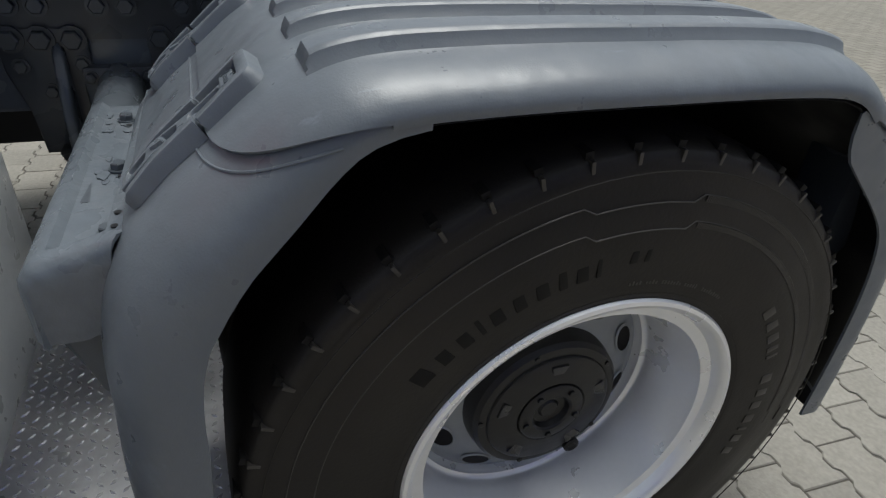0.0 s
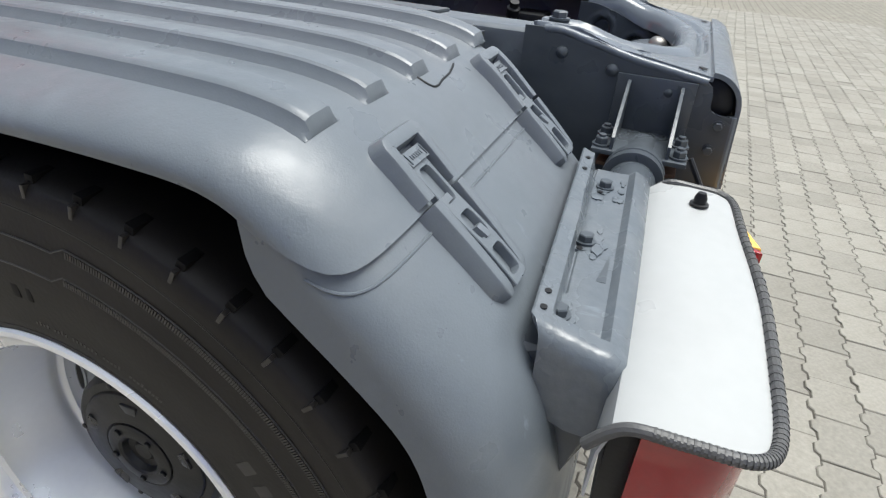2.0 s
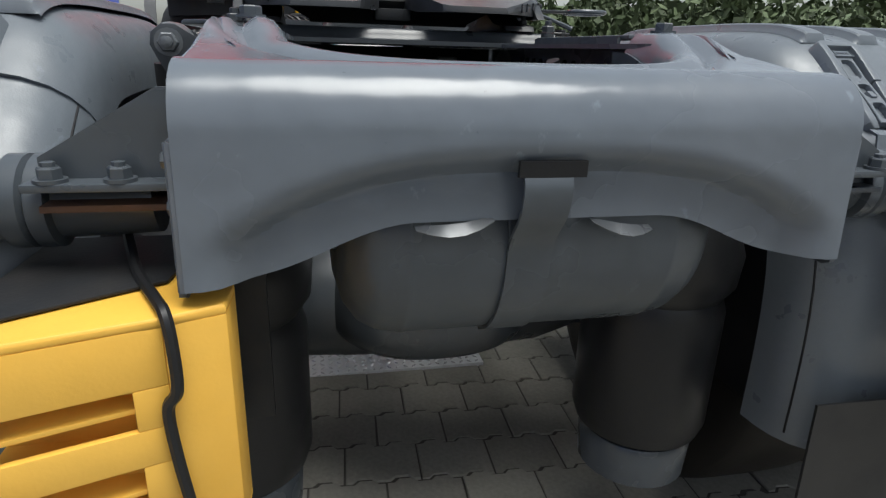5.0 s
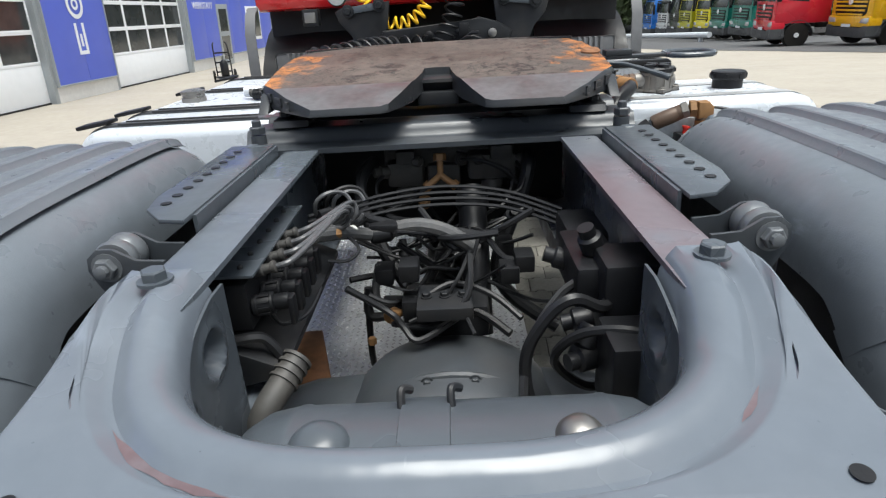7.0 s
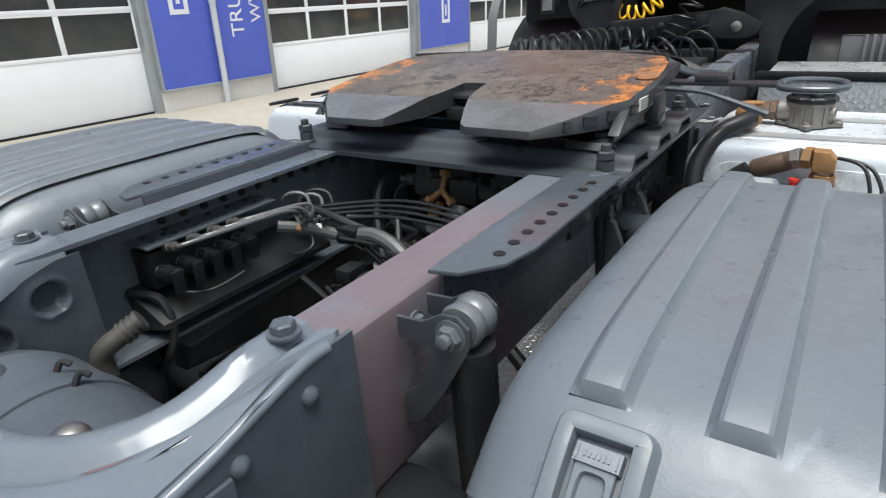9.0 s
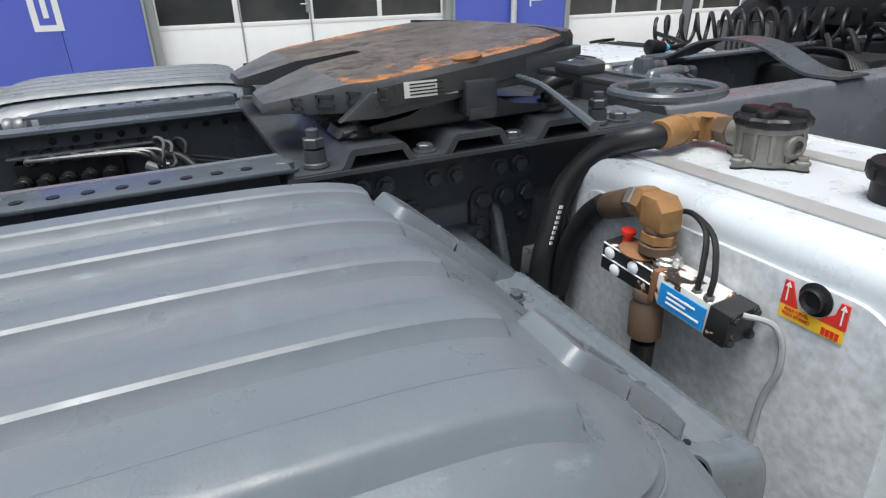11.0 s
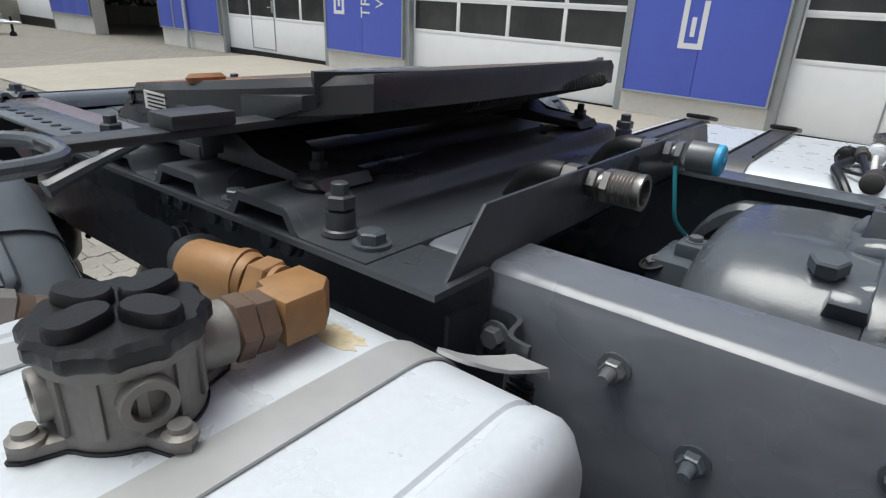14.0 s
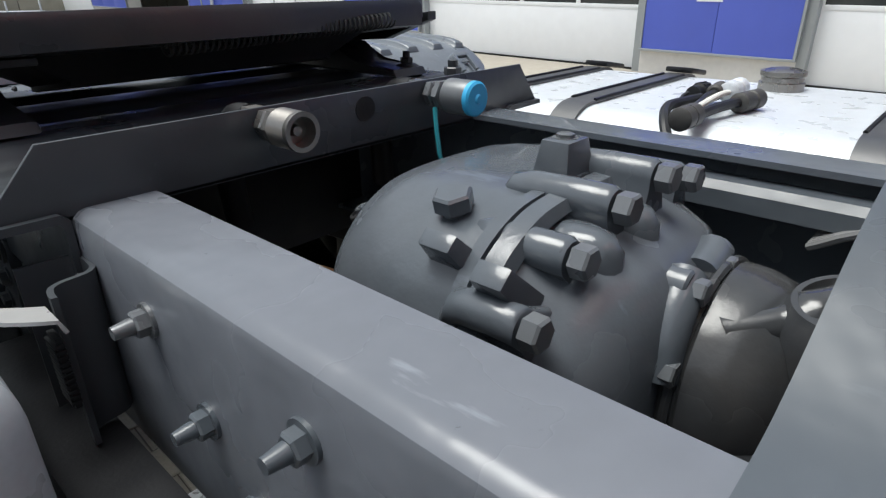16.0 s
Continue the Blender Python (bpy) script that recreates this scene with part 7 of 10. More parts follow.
# arched cross member over the frame
bm = bm_new()
arch = [(0.392, 1.069), (0.30, 1.070), (0.24, 1.085), (0.12, 1.135), (0.0, 1.15), (-0.12, 1.135), (-0.24, 1.085), (-0.30, 1.070), (-0.392, 1.069)]
line = curve_points([(x, z, 0) for x, z in arch], 6)
sheet(bm, [[(p.x, y, p.y) for p in line] for y in (1.70, 1.72, 1.80, 1.82)], 0.008)
part("arched_cross_member", bm, PAINT, truck, "arched grey sheet cross member", 40)
bm = bm_new()
line = curve_points([(1.08, 0.86, 0), (1.10, 0.95, 0), (1.15, 1.010, 0), (1.22, 1.026, 0), (1.5, 1.028, 0), (1.86, 1.028, 0)], 6)
sheet(bm, [[(x, p.x, p.y + dz) for p in line] for x, dz in ((-0.318, 0.0), (-0.30, 0.003), (-0.275, 0.002), (-0.268, -0.006), (-0.266, -0.03))], 0.004)
part("cable_tray", bm, PAINT, truck, "bent grey sheet cover along the frame")

# ---- truck: axle and air springs ----
bm = bm_new()
tube(bm, [(-1.0, AXLE_Y, AXLE_Z), (-0.3, AXLE_Y, AXLE_Z), (0.3, AXLE_Y, AXLE_Z), (1.0, AXLE_Y, AXLE_Z)], [0.085, 0.09, 0.09, 0.10, 0.15, 0.16, 0.16, 0.16, 0.15, 0.10, 0.09, 0.09, 0.085], 24, 4)
AXLE = material("dull_axle_paint", (0.042, 0.048, 0.055), 0.33, grain=0.2, scale=30, tint=(0.06, 0.055, 0.05), patch=0.6, patch_scale=8, bump=0.15, bump_scale=60)
axle = part("rear_axle", bm, AXLE, truck, "dark rear axle with a domed differential housing")
bm = bm_new()
rows = []
for k in range(21):
    a = math.pi * k / 20
    w = 0.245 * math.sin(a) ** 0.62 + 0.004
    y = -0.165 - 0.235 * math.copysign(abs(math.cos(a)) ** 0.85, math.cos(a))
    h = 0.236 * math.sin(a) ** 0.62 + 0.004
    rows.append([(0.008 + w * math.copysign(abs(math.cos(b)) ** 0.85, math.cos(b)), y, 0.455 + h * (1.0 if math.sin(b) > 0 else 0.45) * math.copysign(abs(math.sin(b)) ** 0.85, math.sin(b))) for b in [2 * math.pi * q / 48 for q in range(48)]])
loft(bm, rows, True, True)
dif = part("differential", bm, AXLE, axle, "grey domed differential housing", 60)
bm = bm_new()
ring = [(0.008 + 0.243 * math.cos(math.pi * q / 24), -0.215, 0.455 + 0.234 * math.sin(math.pi * q / 24)) for q in range(25)]
tube(bm, ring, 0.011, 8, 1)
part("cover_flange", bm, AXLE, dif)
for q in range(8):
    a = math.pi * (q + 0.5) / 8
    bm = bm_new()
    hexbolt(bm, (0.008 + 0.243 * math.cos(a), -0.226, 0.455 + 0.234 * math.sin(a)), (0, -1, 0), 0.010, 0.010)
    part("cover_bolt", bm, AXLE, dif)
for x0, x1 in ((-0.50, -0.17), (0.22, 0.50)):
    bm = bm_new()
    box(bm, x0, x1, -0.24, -0.04, 0.37, 0.56, 0.035)
    part("axle_arm", bm, AXLE, axle, "dark box-shaped axle arm")
TANK_Y, TANK_Z, TANK_R = -0.735, 0.823, 0.161
bm = bm_new()
r = TANK_R
lathe(bm, [(0.02, -0.262), (r * 0.45, -0.258), (r * 0.72, -0.246), (r * 0.88, -0.228), (r * 0.965, -0.205), (r, -0.175), (r + 0.0012, -0.172), (r + 0.0012, -0.167), (r, -0.164), (r, 0.164), (r + 0.0012, 0.167), (r + 0.0012, 0.172), (r, 0.175), (r * 0.965, 0.205), (r * 0.88, 0.228), (r * 0.72, 0.246), (r * 0.45, 0.258), (0.02, 0.262)], (0.02, TANK_Y, TANK_Z), (1, 0, 0), 56)
air = part("air_tank", bm, PAINT, truck, "grey cylindrical air tank behind the cross beam", 40)
bm = bm_new()
lathe(bm, [(r - 0.002, -0.0275), (r + 0.004, -0.026), (r + 0.004, 0.026), (r - 0.002, 0.0275)], (-0.008, TANK_Y, TANK_Z), (1, 0, 0), 56)
part("strap_band", bm, PAINT, air, "grey steel band round the tank")
for x, dy in ((-0.035, 0.055), (0.02, 0.055)):
    bm = bm_new()
    tube(bm, [(x, TANK_Y + dy, TANK_Z + 0.150), (x, TANK_Y + dy + 0.012, TANK_Z + 0.166), (x + 0.010, TANK_Y + dy + 0.02, TANK_Z + 0.160)], 0.005, 8)
    part("band_hook", bm, DARK, air)
for x, w in ((-0.112, 1.0), (0.146, 0.8)):
    bm = bm_new()
    lathe(bm, [(0.034 * w, -0.012), (0.030 * w, 0.004), (0.022 * w, 0.013), (0.012 * w, 0.017), (0, 0.018)], (x, TANK_Y - 0.010, TANK_Z + 0.160), (0, -0.1, 1), 22)
    part("tank_boss", bm, PAINT if w == 1.0 else STEEL, air, "domed boss on the tank", 50)
for s in (-1, 1):
    bm = bm_new()
    lathe(bm, [(0.10, 0), (0.13, 0.02), (0.14, 0.05), (0.14, 0.30), (0.13, 0.33), (0.15, 0.36), (0.155, 0.42), (0.13, 0.50), (0.10, 0.52)], (s * 0.42, -0.52, 0.27), (0, 0, 1), 36)
    sp = part("air_spring", bm, CABLE, truck, "black rubber air spring on a steel cup")
    bm = bm_new()
    lathe(bm, [(0.09, 0), (0.115, 0.01), (0.12, 0.09), (0.115, 0.1)], (s * 0.42, -0.52, 0.175), (0, 0, 1), 30)
    part("spring_cup", bm, PAINT, sp)
    bm = bm_new()
    tube(bm, [(s * 0.486, -0.372, 1.01), (s * 0.488, -0.36, 0.72), (s * 0.488, -0.33, 0.42)], 0.034, 18, 1)
    sh = part("shock_absorber", bm, DARK, truck, "dark shock absorber with a bolted eye")
    bm = bm_new()
    lathe(bm, [(0.018, 0), (0.030, 0.002), (0.033, 0.008), (0.031, 0.022), (0.028, 0.027), (0.031, 0.032), (0.033, 0.044), (0.030, 0.052), (0.018, 0.054)], (s * 0.484, -0.346, 1.045), (0, -1, 0), 28)
    part("shock_eye", bm, GREYMETAL, sh, "grey ribbed bush", 50)
    bm = bm_new()
    hexbolt(bm, (s * 0.484, -0.4145, 1.045), (0, -1, 0), 0.017, 0.014, True, 0.010)
    part("nut", bm, GREYMETAL, sh)
    for y in (-0.4135, -0.343):
        # thin plate with a rounded eye end and a long slot towards the rail
        bm = bm_new()
        prism(bm, [(s * 0.397, 1.052), (s * 0.440, 1.053), (s * 0.470, 1.073), (s * 0.494, 1.074), (s * 0.511, 1.060), (s * 0.514, 1.040), (s * 0.505, 1.020), (s * 0.470, 0.955), (s * 0.425, 0.885), (s * 0.397, 0.870), (s * 0.397, 0.925), (s * 0.422, 0.945), (s * 0.452, 1.005), (s * 0.448, 1.018), (s * 0.397, 1.018)], y - 0.003, y + 0.003, "y", 0.001)
        part("shock_bracket", bm, MOUNT, sh)
    bm = bm_new()
    hexbolt(bm, (s * 0.397, -0.378, 1.022), (s, 0, 0), 0.013, 0.012, True, 0.010)
    part("bolt", bm, GREYMETAL, sh)

# ---- truck: tail lamps under their white cover plates ----
def tail_lamp(s):
    bm = bm_new()
    x0, x1 = 0.668, 1.225
    rows = []
    for y, z, inset, turn in ((-0.796, 0.80, 0.0, 0.5), (-0.798, 0.862, 0.0, 0.5), (-0.806, 0.892, 0.0, 0.5), (-0.822, 0.905, 0.0, 0.6), (-0.86, 0.908, 0.0, 0.8), (-0.908, 0.907, 0.004, 1), (-0.924, 0.905, 0.016, 1), (-0.929, 0.904, 0.028, 1)):
        rows.append([(s * (x0 + inset + (x1 - x0 - 2 * inset) * k / 12), y - 0.026 * turn * min(1, k / 7), z - 0.012 * k / 12) for k in range(13)])
    sheet(bm, rows, -0.003 * s)
    cover = part("lamp_cover", bm, WHITE, truck, "white sheet cover plate over the tail lamp")
    bm = bm_new()
    edge = [(x0 - 0.002, -0.80, 0.866), (x0 - 0.002, -0.83, 0.904), (x0 - 0.001, -0.88, 0.906), (x0 + 0.005, -0.913, 0.905), (x0 + 0.030, -0.932, 0.903), (0.80, -0.942, 0.902), (0.95, -0.958, 0.899), (1.1, -0.960, 0.896), (1.19, -0.956, 0.894), (1.222, -0.935, 0.894), (1.228, -0.88, 0.895), (1.227, -0.83, 0.89), (1.226, -0.80, 0.856)]
    way = [(s * x, y, z) for x, y, z in edge]
    tube(bm, way, 0.0062, 10)
    trim = part("edge_trim", bm, SLEEVE, cover, "ribbed grey rubber edge trim")
    bm = bm_new()
    pts = curve_points(way, 20)
    for k in range(22, len(pts) - 30, 2):
        q = (pts[k + 1] - pts[k - 1]).normalized() * 0.0011
        tube(bm, [pts[k] - q, pts[k] + q], 0.0069, 10, 1)
    tagged(part("trim_ribs", bm, SLEEVE, trim), kind="stuff")
    bm = bm_new()
    lathe(bm, [(0.014, 0), (0.014, 0.003), (0.0095, 0.004), (0.0095, 0.012), (0.006, 0.020), (0, 0.021)], (s * 0.737, -0.881, 0.908), (0, 0, 1), 14)
    part("dome_nut", bm, BLACK, cover, "black domed nut")
    # lamp body and lenses
    bm = bm_new()
    prism(bm, [(s * 0.80, -0.82), (s * 0.80, -0.945), (s * 1.08, -0.945), (s * 1.16, -0.930), (s * 1.19, -0.905), (s * 1.205, -0.87), (s * 1.205, -0.82)], 0.735, 0.878, "z", 0.008)
    lamp = part("tail_lamp", bm, BLACK, truck, "red rear lamp in a black housing")
    for a, b in ((0.822, 0.886), (0.888, 1.06)):
        bm = bm_new()
        box(bm, *sorted((s * a, s * b)), -0.964, -0.94, 0.742, 0.890, 0.004)
        part("red_lens", bm, RED_LENS, lamp)
    bm = bm_new()
    prism(bm, [(s * 0.806, -0.90), (s * 0.808, -0.950), (s * 0.815, -0.966), (s * 0.824, -0.969), (s * 0.824, -0.90)], 0.740, 0.893, "z", 0.002)
    part("lens_border", bm, RED_LENS, lamp)
    bm = bm_new()
    prism(bm, [(s * 1.062, -0.94), (s * 1.062, -0.964), (s * 1.12, -0.960), (s * 1.17, -0.945), (s * 1.205, -0.920), (s * 1.222, -0.885), (s * 1.222, -0.845), (s * 1.19, -0.845)], 0.742, 0.884, "z", 0.004)
    part("end_lens", bm, RED_LENS, lamp)
    bm = bm_new()
    lathe(bm, [(0.036, 0), (0.0355, 0.0006), (0.0, 0.0012)], (s * 0.852, -0.964, 0.790), (0, -1, 0), 32)
    refl = part("reflector", bm, RED_LENS, lamp)
    bm = bm_new()
    for i in range(11):
        dx = -0.030 + 0.006 * i
        zz = math.sqrt(0.034 ** 2 - dx * dx)
        box(bm, *sorted((s * (0.8505 + dx), s * (0.8535 + dx))), -0.9658, -0.9648, 0.790 - zz, 0.790 + zz)
    tagged(part("reflector_ribs", bm, RED_LENS, refl), kind="stuff")
    bm = bm_new()
    for i in range(15):
        for j in range(26):
            x, z = 0.828 + i * 0.0038, 0.786 + j * 0.0038
            if (x - 0.852) ** 2 + (z - 0.790) ** 2 < 0.037 ** 2:
                continue
            vs = [bm.verts.new((s * (x + ax * 0.0012), -0.964 - ay, z + az * 0.0012)) for ax, az, ay in ((-1, -1, 0), (1, -1, 0), (1, 1, 0), (-1, 1, 0), (0, 0, 0.0011))]
            for a, b in ((0, 1), (1, 2), (2, 3), (3, 0)):
                bm.faces.new((vs[a], vs[b], vs[4]))
    tagged(part("lens_dots", bm, RED_DOT, lamp), kind="stuff")
    bm = bm_new()
    hexbolt(bm, (s * 0.888, -0.966, 0.884), (0, -1, 0), 0.0045, 0.004)
    part("screw", bm, STEEL, lamp, "small bright screw")
    # work light beside it
    bm = bm_new()
    box(bm, *sorted((s * 0.702, s * 0.776)), -0.915, -0.87, 0.829, 0.893, 0.012)
    wl = part("work_light", bm, DUSTY, truck, "small square work light with four clear reflectors")
    bm = bm_new()
    box(bm, *sorted((s * 0.705, s * 0.773)), -0.922, -0.912, 0.831, 0.891, 0.009)
    part("clear_lens", bm, CLEAR_LENS, wl)
    for i in (0, 1):
        for j in (0, 1):
            bm = bm_new()
            lathe(bm, [(0.0150, 0), (0.0145, 0.0012), (0.0125, 0.0004), (0.009, 0.0014), (0.0045, 0.0002), (0, 0.0016)], (s * (0.7235 + 0.031 * i), -0.922, 0.8465 + 0.029 * j), (0, -1, 0), 20)
            part("reflector", bm, CLEAR_LENS, wl)
    bm = bm_new()
    sheet(bm, [[(s * x, y, z) for x, y, z in ((0.697, -0.90, 0.900), (0.696, -0.921, 0.893), (0.697, -0.924, 0.860), (0.704, -0.918, 0.828))], [(s * x, y, z) for x, y, z in ((0.705, -0.90, 0.901), (0.703, -0.923, 0.894), (0.703, -0.926, 0.860), (0.708, -0.920, 0.828))]], 0.0015)
    part("light_bracket", bm, GALV, wl, "pale bent steel strip")
    bm = bm_new()
    prism(bm, [(s * 0.775, 0.838), (s * 0.80, 0.833), (s * 0.835, 0.840), (s * 0.835, 0.892), (s * 0.775, 0.892)], -0.905, -0.900, "y", 0.001)
    prism(bm, [(s * 0.72, 0.826), (s * 0.80, 0.806), (s * 0.80, 0.812), (s * 0.72, 0.832)], -0.915, -0.880, "y", 0.001)
    part("light_plate", bm, CAST, wl, "dull bare metal plate")
    bm = bm_new()
    tube(bm, [(s * 0.71, -0.90, 0.85), (s * 0.66, -0.92, 0.84), (s * 0.62, -0.90, 0.87), (s * 0.60, -0.86, 0.93)], 0.005, 8)
    part("lamp_cable", bm, CABLE, wl)
    # black plate with plain bars below
    bm = bm_new()
    box(bm, *sorted((s * 0.655, s * 0.86)), -0.925, -0.91, 0.56, 0.79, 0.006)
    pl = part("lamp_bracket_plate", bm, BLACK, truck, "black plate with scuffed pale marks and a bright bolt")
    bm = bm_new()
    box(bm, *sorted((s * 0.668, s * 0.845)), -0.93, -0.925, 0.757, 0.763, 0.001)
    rr = random.Random(3)
    part("plate_edge", bm, GALV, pl)
    for k in range(16):
        bm = bm_new()
        x, z = 0.735 + 0.03 * (k % 4) + rr.uniform(0, 0.008), 0.735 - 0.034 * (k // 4) - rr.uniform(0, 0.01)
        box(bm, *sorted((s * x, s * (x + rr.uniform(0.014, 0.022)))), -0.9275, -0.924, z, z + 0.004)
        part("mark_bar", bm, SLEEVE, pl)
    for z in (0.728, 0.686):
        bm = bm_new()
        box(bm, *sorted((s * 0.713, s * 0.716)), -0.928, -0.924, z - 0.012, z + 0.012)
        part("mark_bar", bm, GALV, pl)
    bm = bm_new()
    tube(bm, [(s * 0.80, -0.926, 0.752), (s * 0.675, -0.926, 0.750), (s * 0.668, -0.926, 0.742), (s * 0.667, -0.926, 0.57)], 0.0035, 6, 2)
    part("raised_border", bm, BLACK, pl)
    bm = bm_new()
    hexbolt(bm, (s * 0.698, -0.925, 0.697), (0, -1, 0), 0.008, 0.007)
    part("bolt", bm, STEEL, pl)
    # hanging flap below
    bm = bm_new()
    rows = [[(s * x, -0.842 - (0.05 if s < 0 else 0.006) * ((1.0 - x) / 0.25 if x < 1.0 else 0) ** 2 * t - 0.012 * math.sin(x * 9) * t, z0 + (0.505 - 0.02 * (x - 0.78) - z0) * (1 - t)) for x, z0 in ([(0.775 + 0.435 * k / 12, 0.19 + 0.09 * min(1, k / 4)) for k in range(13)] if s < 0 else [(0.535 + 0.70 * k / 12, 0.27 - 0.07 * k / 12) for k in range(13)])] for t in (0, 0.25, 0.5, 0.75, 1.0)]
    sheet(bm, rows, 0.005)
    fl = part("mud_flap", bm, BLACK if s < 0 else CABLE, truck, "thin dark rubber mud flap")
    for x in (0.84, 0.95, 1.06, 1.16):
        bm = bm_new()
        hexbolt(bm, (s * x, -0.848, 0.485), (0, -1, 0), 0.007, 0.006)
        part("bolt", bm, DARK, fl)


tail_lamp(-1)
tail_lamp(1)

# ---- wheel chock strapped to the truck ----
def chock_plan(inset, z0, z1, bm):
    plan = [(-0.585, -0.74), (-0.585, -1.017), (-0.41, -0.960), (-0.352, -0.938), (-0.350, -0.88), (-0.372, -0.74)]
    cx, cy = -0.47, -0.87
    prism(bm, [(cx + (x - cx) * (1 - inset), cy + (y - cy) * (1 - inset)) for x, y in plan], z0, z1, "z", 0.004)


bm = bm_new()
chock_plan(0.0, 0.779, 0.790, bm)
chock = tagged(part("wheel_chock", bm, YELLOW, None), "bright yellow hollow plastic wheel chock strapped behind the axle", "wheel chock")
for x0, y0, x1, y1, lab in ((-0.585, -1.017, -0.41, -0.960, "rear_wall"), (-0.41, -0.960, -0.352, -0.938, "corner_wall"), (-0.352, -0.938, -0.350, -0.88, "side_wall"), (-0.350, -0.88, -0.372, -0.74, "side_wall")):
    d = Vector((x1 - x0, y1 - y0, 0))
    ln = d.length
    pieces = ((0, ln, 0.51, 0.78),)
    if lab == "rear_wall":
        pieces = ((0, ln, 0.715, 0.78), (0, ln, 0.625, 0.668), (0, ln, 0.51, 0.575), (0, 0.035, 0.575, 0.625), (0, 0.035, 0.668, 0.715), (0.150, ln, 0.575, 0.625), (0.150, ln, 0.668, 0.715))
    for u0, u1, z0, z1 in pieces:
        bm = bm_new()
        box(bm, u0, u1, 0.0, 0.009, z0, z1, 0.002, Matrix.Translation((x0, y0, 0)) @ Matrix.Rotation(math.atan2(d.y, d.x), 4, "Z"))
        part(lab, bm, YELLOW, chock)
bm = bm_new()
chock_plan(0.0, 0.50, 0.510, bm)
part("base", bm, YELLOW, chock)
bm = bm_new()
box(bm, -0.44, -0.43, -0.965, -0.75, 0.51, 0.78, 0.002)
part("inner_wall", bm, YELLOW, chock)
for z in (0.735, 0.685, 0.635, 0.585, 0.545):
    bm = bm_new()
    prism(bm, [(-0.583, -0.745), (-0.583, -1.010), (-0.435, -0.958), (-0.435, -0.745)], z, z + 0.006, "z", 0.001)
    part("rib", bm, YELLOW, chock)
for y, lean in ((-0.928, 0.0), (-0.835, 0.0)):
    bm = bm_new()
    box(bm, -0.582, -0.44, y - 0.004, y + 0.004, 0.51, 0.78, 0.001)
    part("upright_rib", bm, YELLOW, chock)
bm = bm_new()
tube(bm, [(-0.50, -0.72, 0.83), (-0.46, -0.84, 0.80), (-0.42, -0.93, 0.797), (-0.405, -0.962, 0.793), (-0.400, -0.970, 0.76), (-0.400, -0.972, 0.715), (-0.412, -0.968, 0.69), (-0.408, -0.970, 0.63), (-0.400, -0.970, 0.56), (-0.395, -0.965, 0.47)], 0.0065, 8)
ob = part("chock_strap", bm, CABLE, None, "black rubber strap round the chock")
ob.parent = chock
bm = bm_new()
tube(bm, [(-0.602, -0.96, 0.66), (-0.605, -0.90, 0.64), (-0.60, -0.95, 0.65), (-0.60, -0.97, 0.62), (-0.592, -0.96, 0.59)], 0.004, 8)
tube(bm, [(-0.602, -0.94, 0.69), (-0.60, -0.86, 0.66), (-0.60, -0.84, 0.60), (-0.602, -0.95, 0.56)], 0.004, 8)
ob = part("retaining_wire", bm, DARK, None)
ob.parent = chock
bm = bm_new()
prism(bm, [(-0.602, -0.985), (-0.42, -0.872), (-0.40, -0.70), (-0.592, -0.70)], 0.792, 0.796, "z", 0.001)
box(bm, -0.598, -0.590, -0.850, -0.70, 0.50, 0.794, 0.001)
box(bm, -0.59, -0.33, -0.712, -0.70, 0.50, 0.790, 0.002)
part("chock_holder", bm, DARK, truck, "dark steel chock holder")

# ---- truck: between the rails ----
# added dark plate standing in for the unlit depth behind the valves
bm = bm_new()
box(bm, -0.37, 0.37, 0.60, 0.612, 0.72, 1.05, 0.003)
part("cross_plate", bm, DARK, truck, "dark plate added to close the view between the rails")
for b0 in ((-0.16, 0.20, 0.40, 0.47, 0.955, 1.015, 0.012), (-0.15, -0.05, 0.35, 0.44, 0.915, 0.985, 0.014), (0.07, 0.20, 0.34, 0.44, 0.93, 1.0, 0.014), (-0.04, 0.05, 0.37, 0.42, 0.90, 0.97, 0.010), (-0.12, -0.07, 0.33, 0.38, 0.985, 1.02, 0.006), (0.13, 0.19, 0.33, 0.37, 0.985, 1.025, 0.008)):
    bm = bm_new()
    box(bm, *b0)
    part("brake_valve", bm, DUSTY, truck, "dusty black brake valve")
for at, ax, r in (((-0.10, 0.36, 0.915), (0, -0.2, -1), 0.028), ((0.135, 0.36, 0.93), (0, -0.2, -1), 0.03), ((-0.145, 0.36, 0.96), (-1, -0.5, 0.1), 0.018), ((0.20, 0.36, 0.975), (1, -0.4, 0), 0.018), ((0.05, 0.36, 0.985), (0.2, -1, 0.2), 0.016), ((-0.06, 0.36, 0.985), (-0.2, -1, 0.2), 0.014), ((0.10, 0.345, 0.985), (0, -1, 0.3), 0.015)):
    bm = bm_new()
    lathe(bm, [(r * 0.8, 0), (r, 0.004), (r, 0.024), (r * 0.75, 0.028), (r * 0.75, 0.042), (r * 0.5, 0.045)], at, ax, 18)
    part("valve_port", bm, DUSTY, truck)
for pts in ([(-0.15, 0.35, 0.96), (-0.175, 0.31, 0.94), (-0.165, 0.285, 0.90), (-0.12, 0.28, 0.885), (-0.09, 0.31, 0.885)], [(0.20, 0.34, 0.975), (0.215, 0.30, 0.955), (0.20, 0.27, 0.92), (0.15, 0.26, 0.905)], [(0.05, 0.34, 0.99), (0.06, 0.30, 1.0), (0.11, 0.29, 0.995), (0.17, 0.29, 0.965), (0.195, 0.295, 0.93)]):
    bm = bm_new()
    tube(bm, pts, 0.0055, 8)
    part("chassis_line", bm, CABLE, truck, "thin black chassis line")
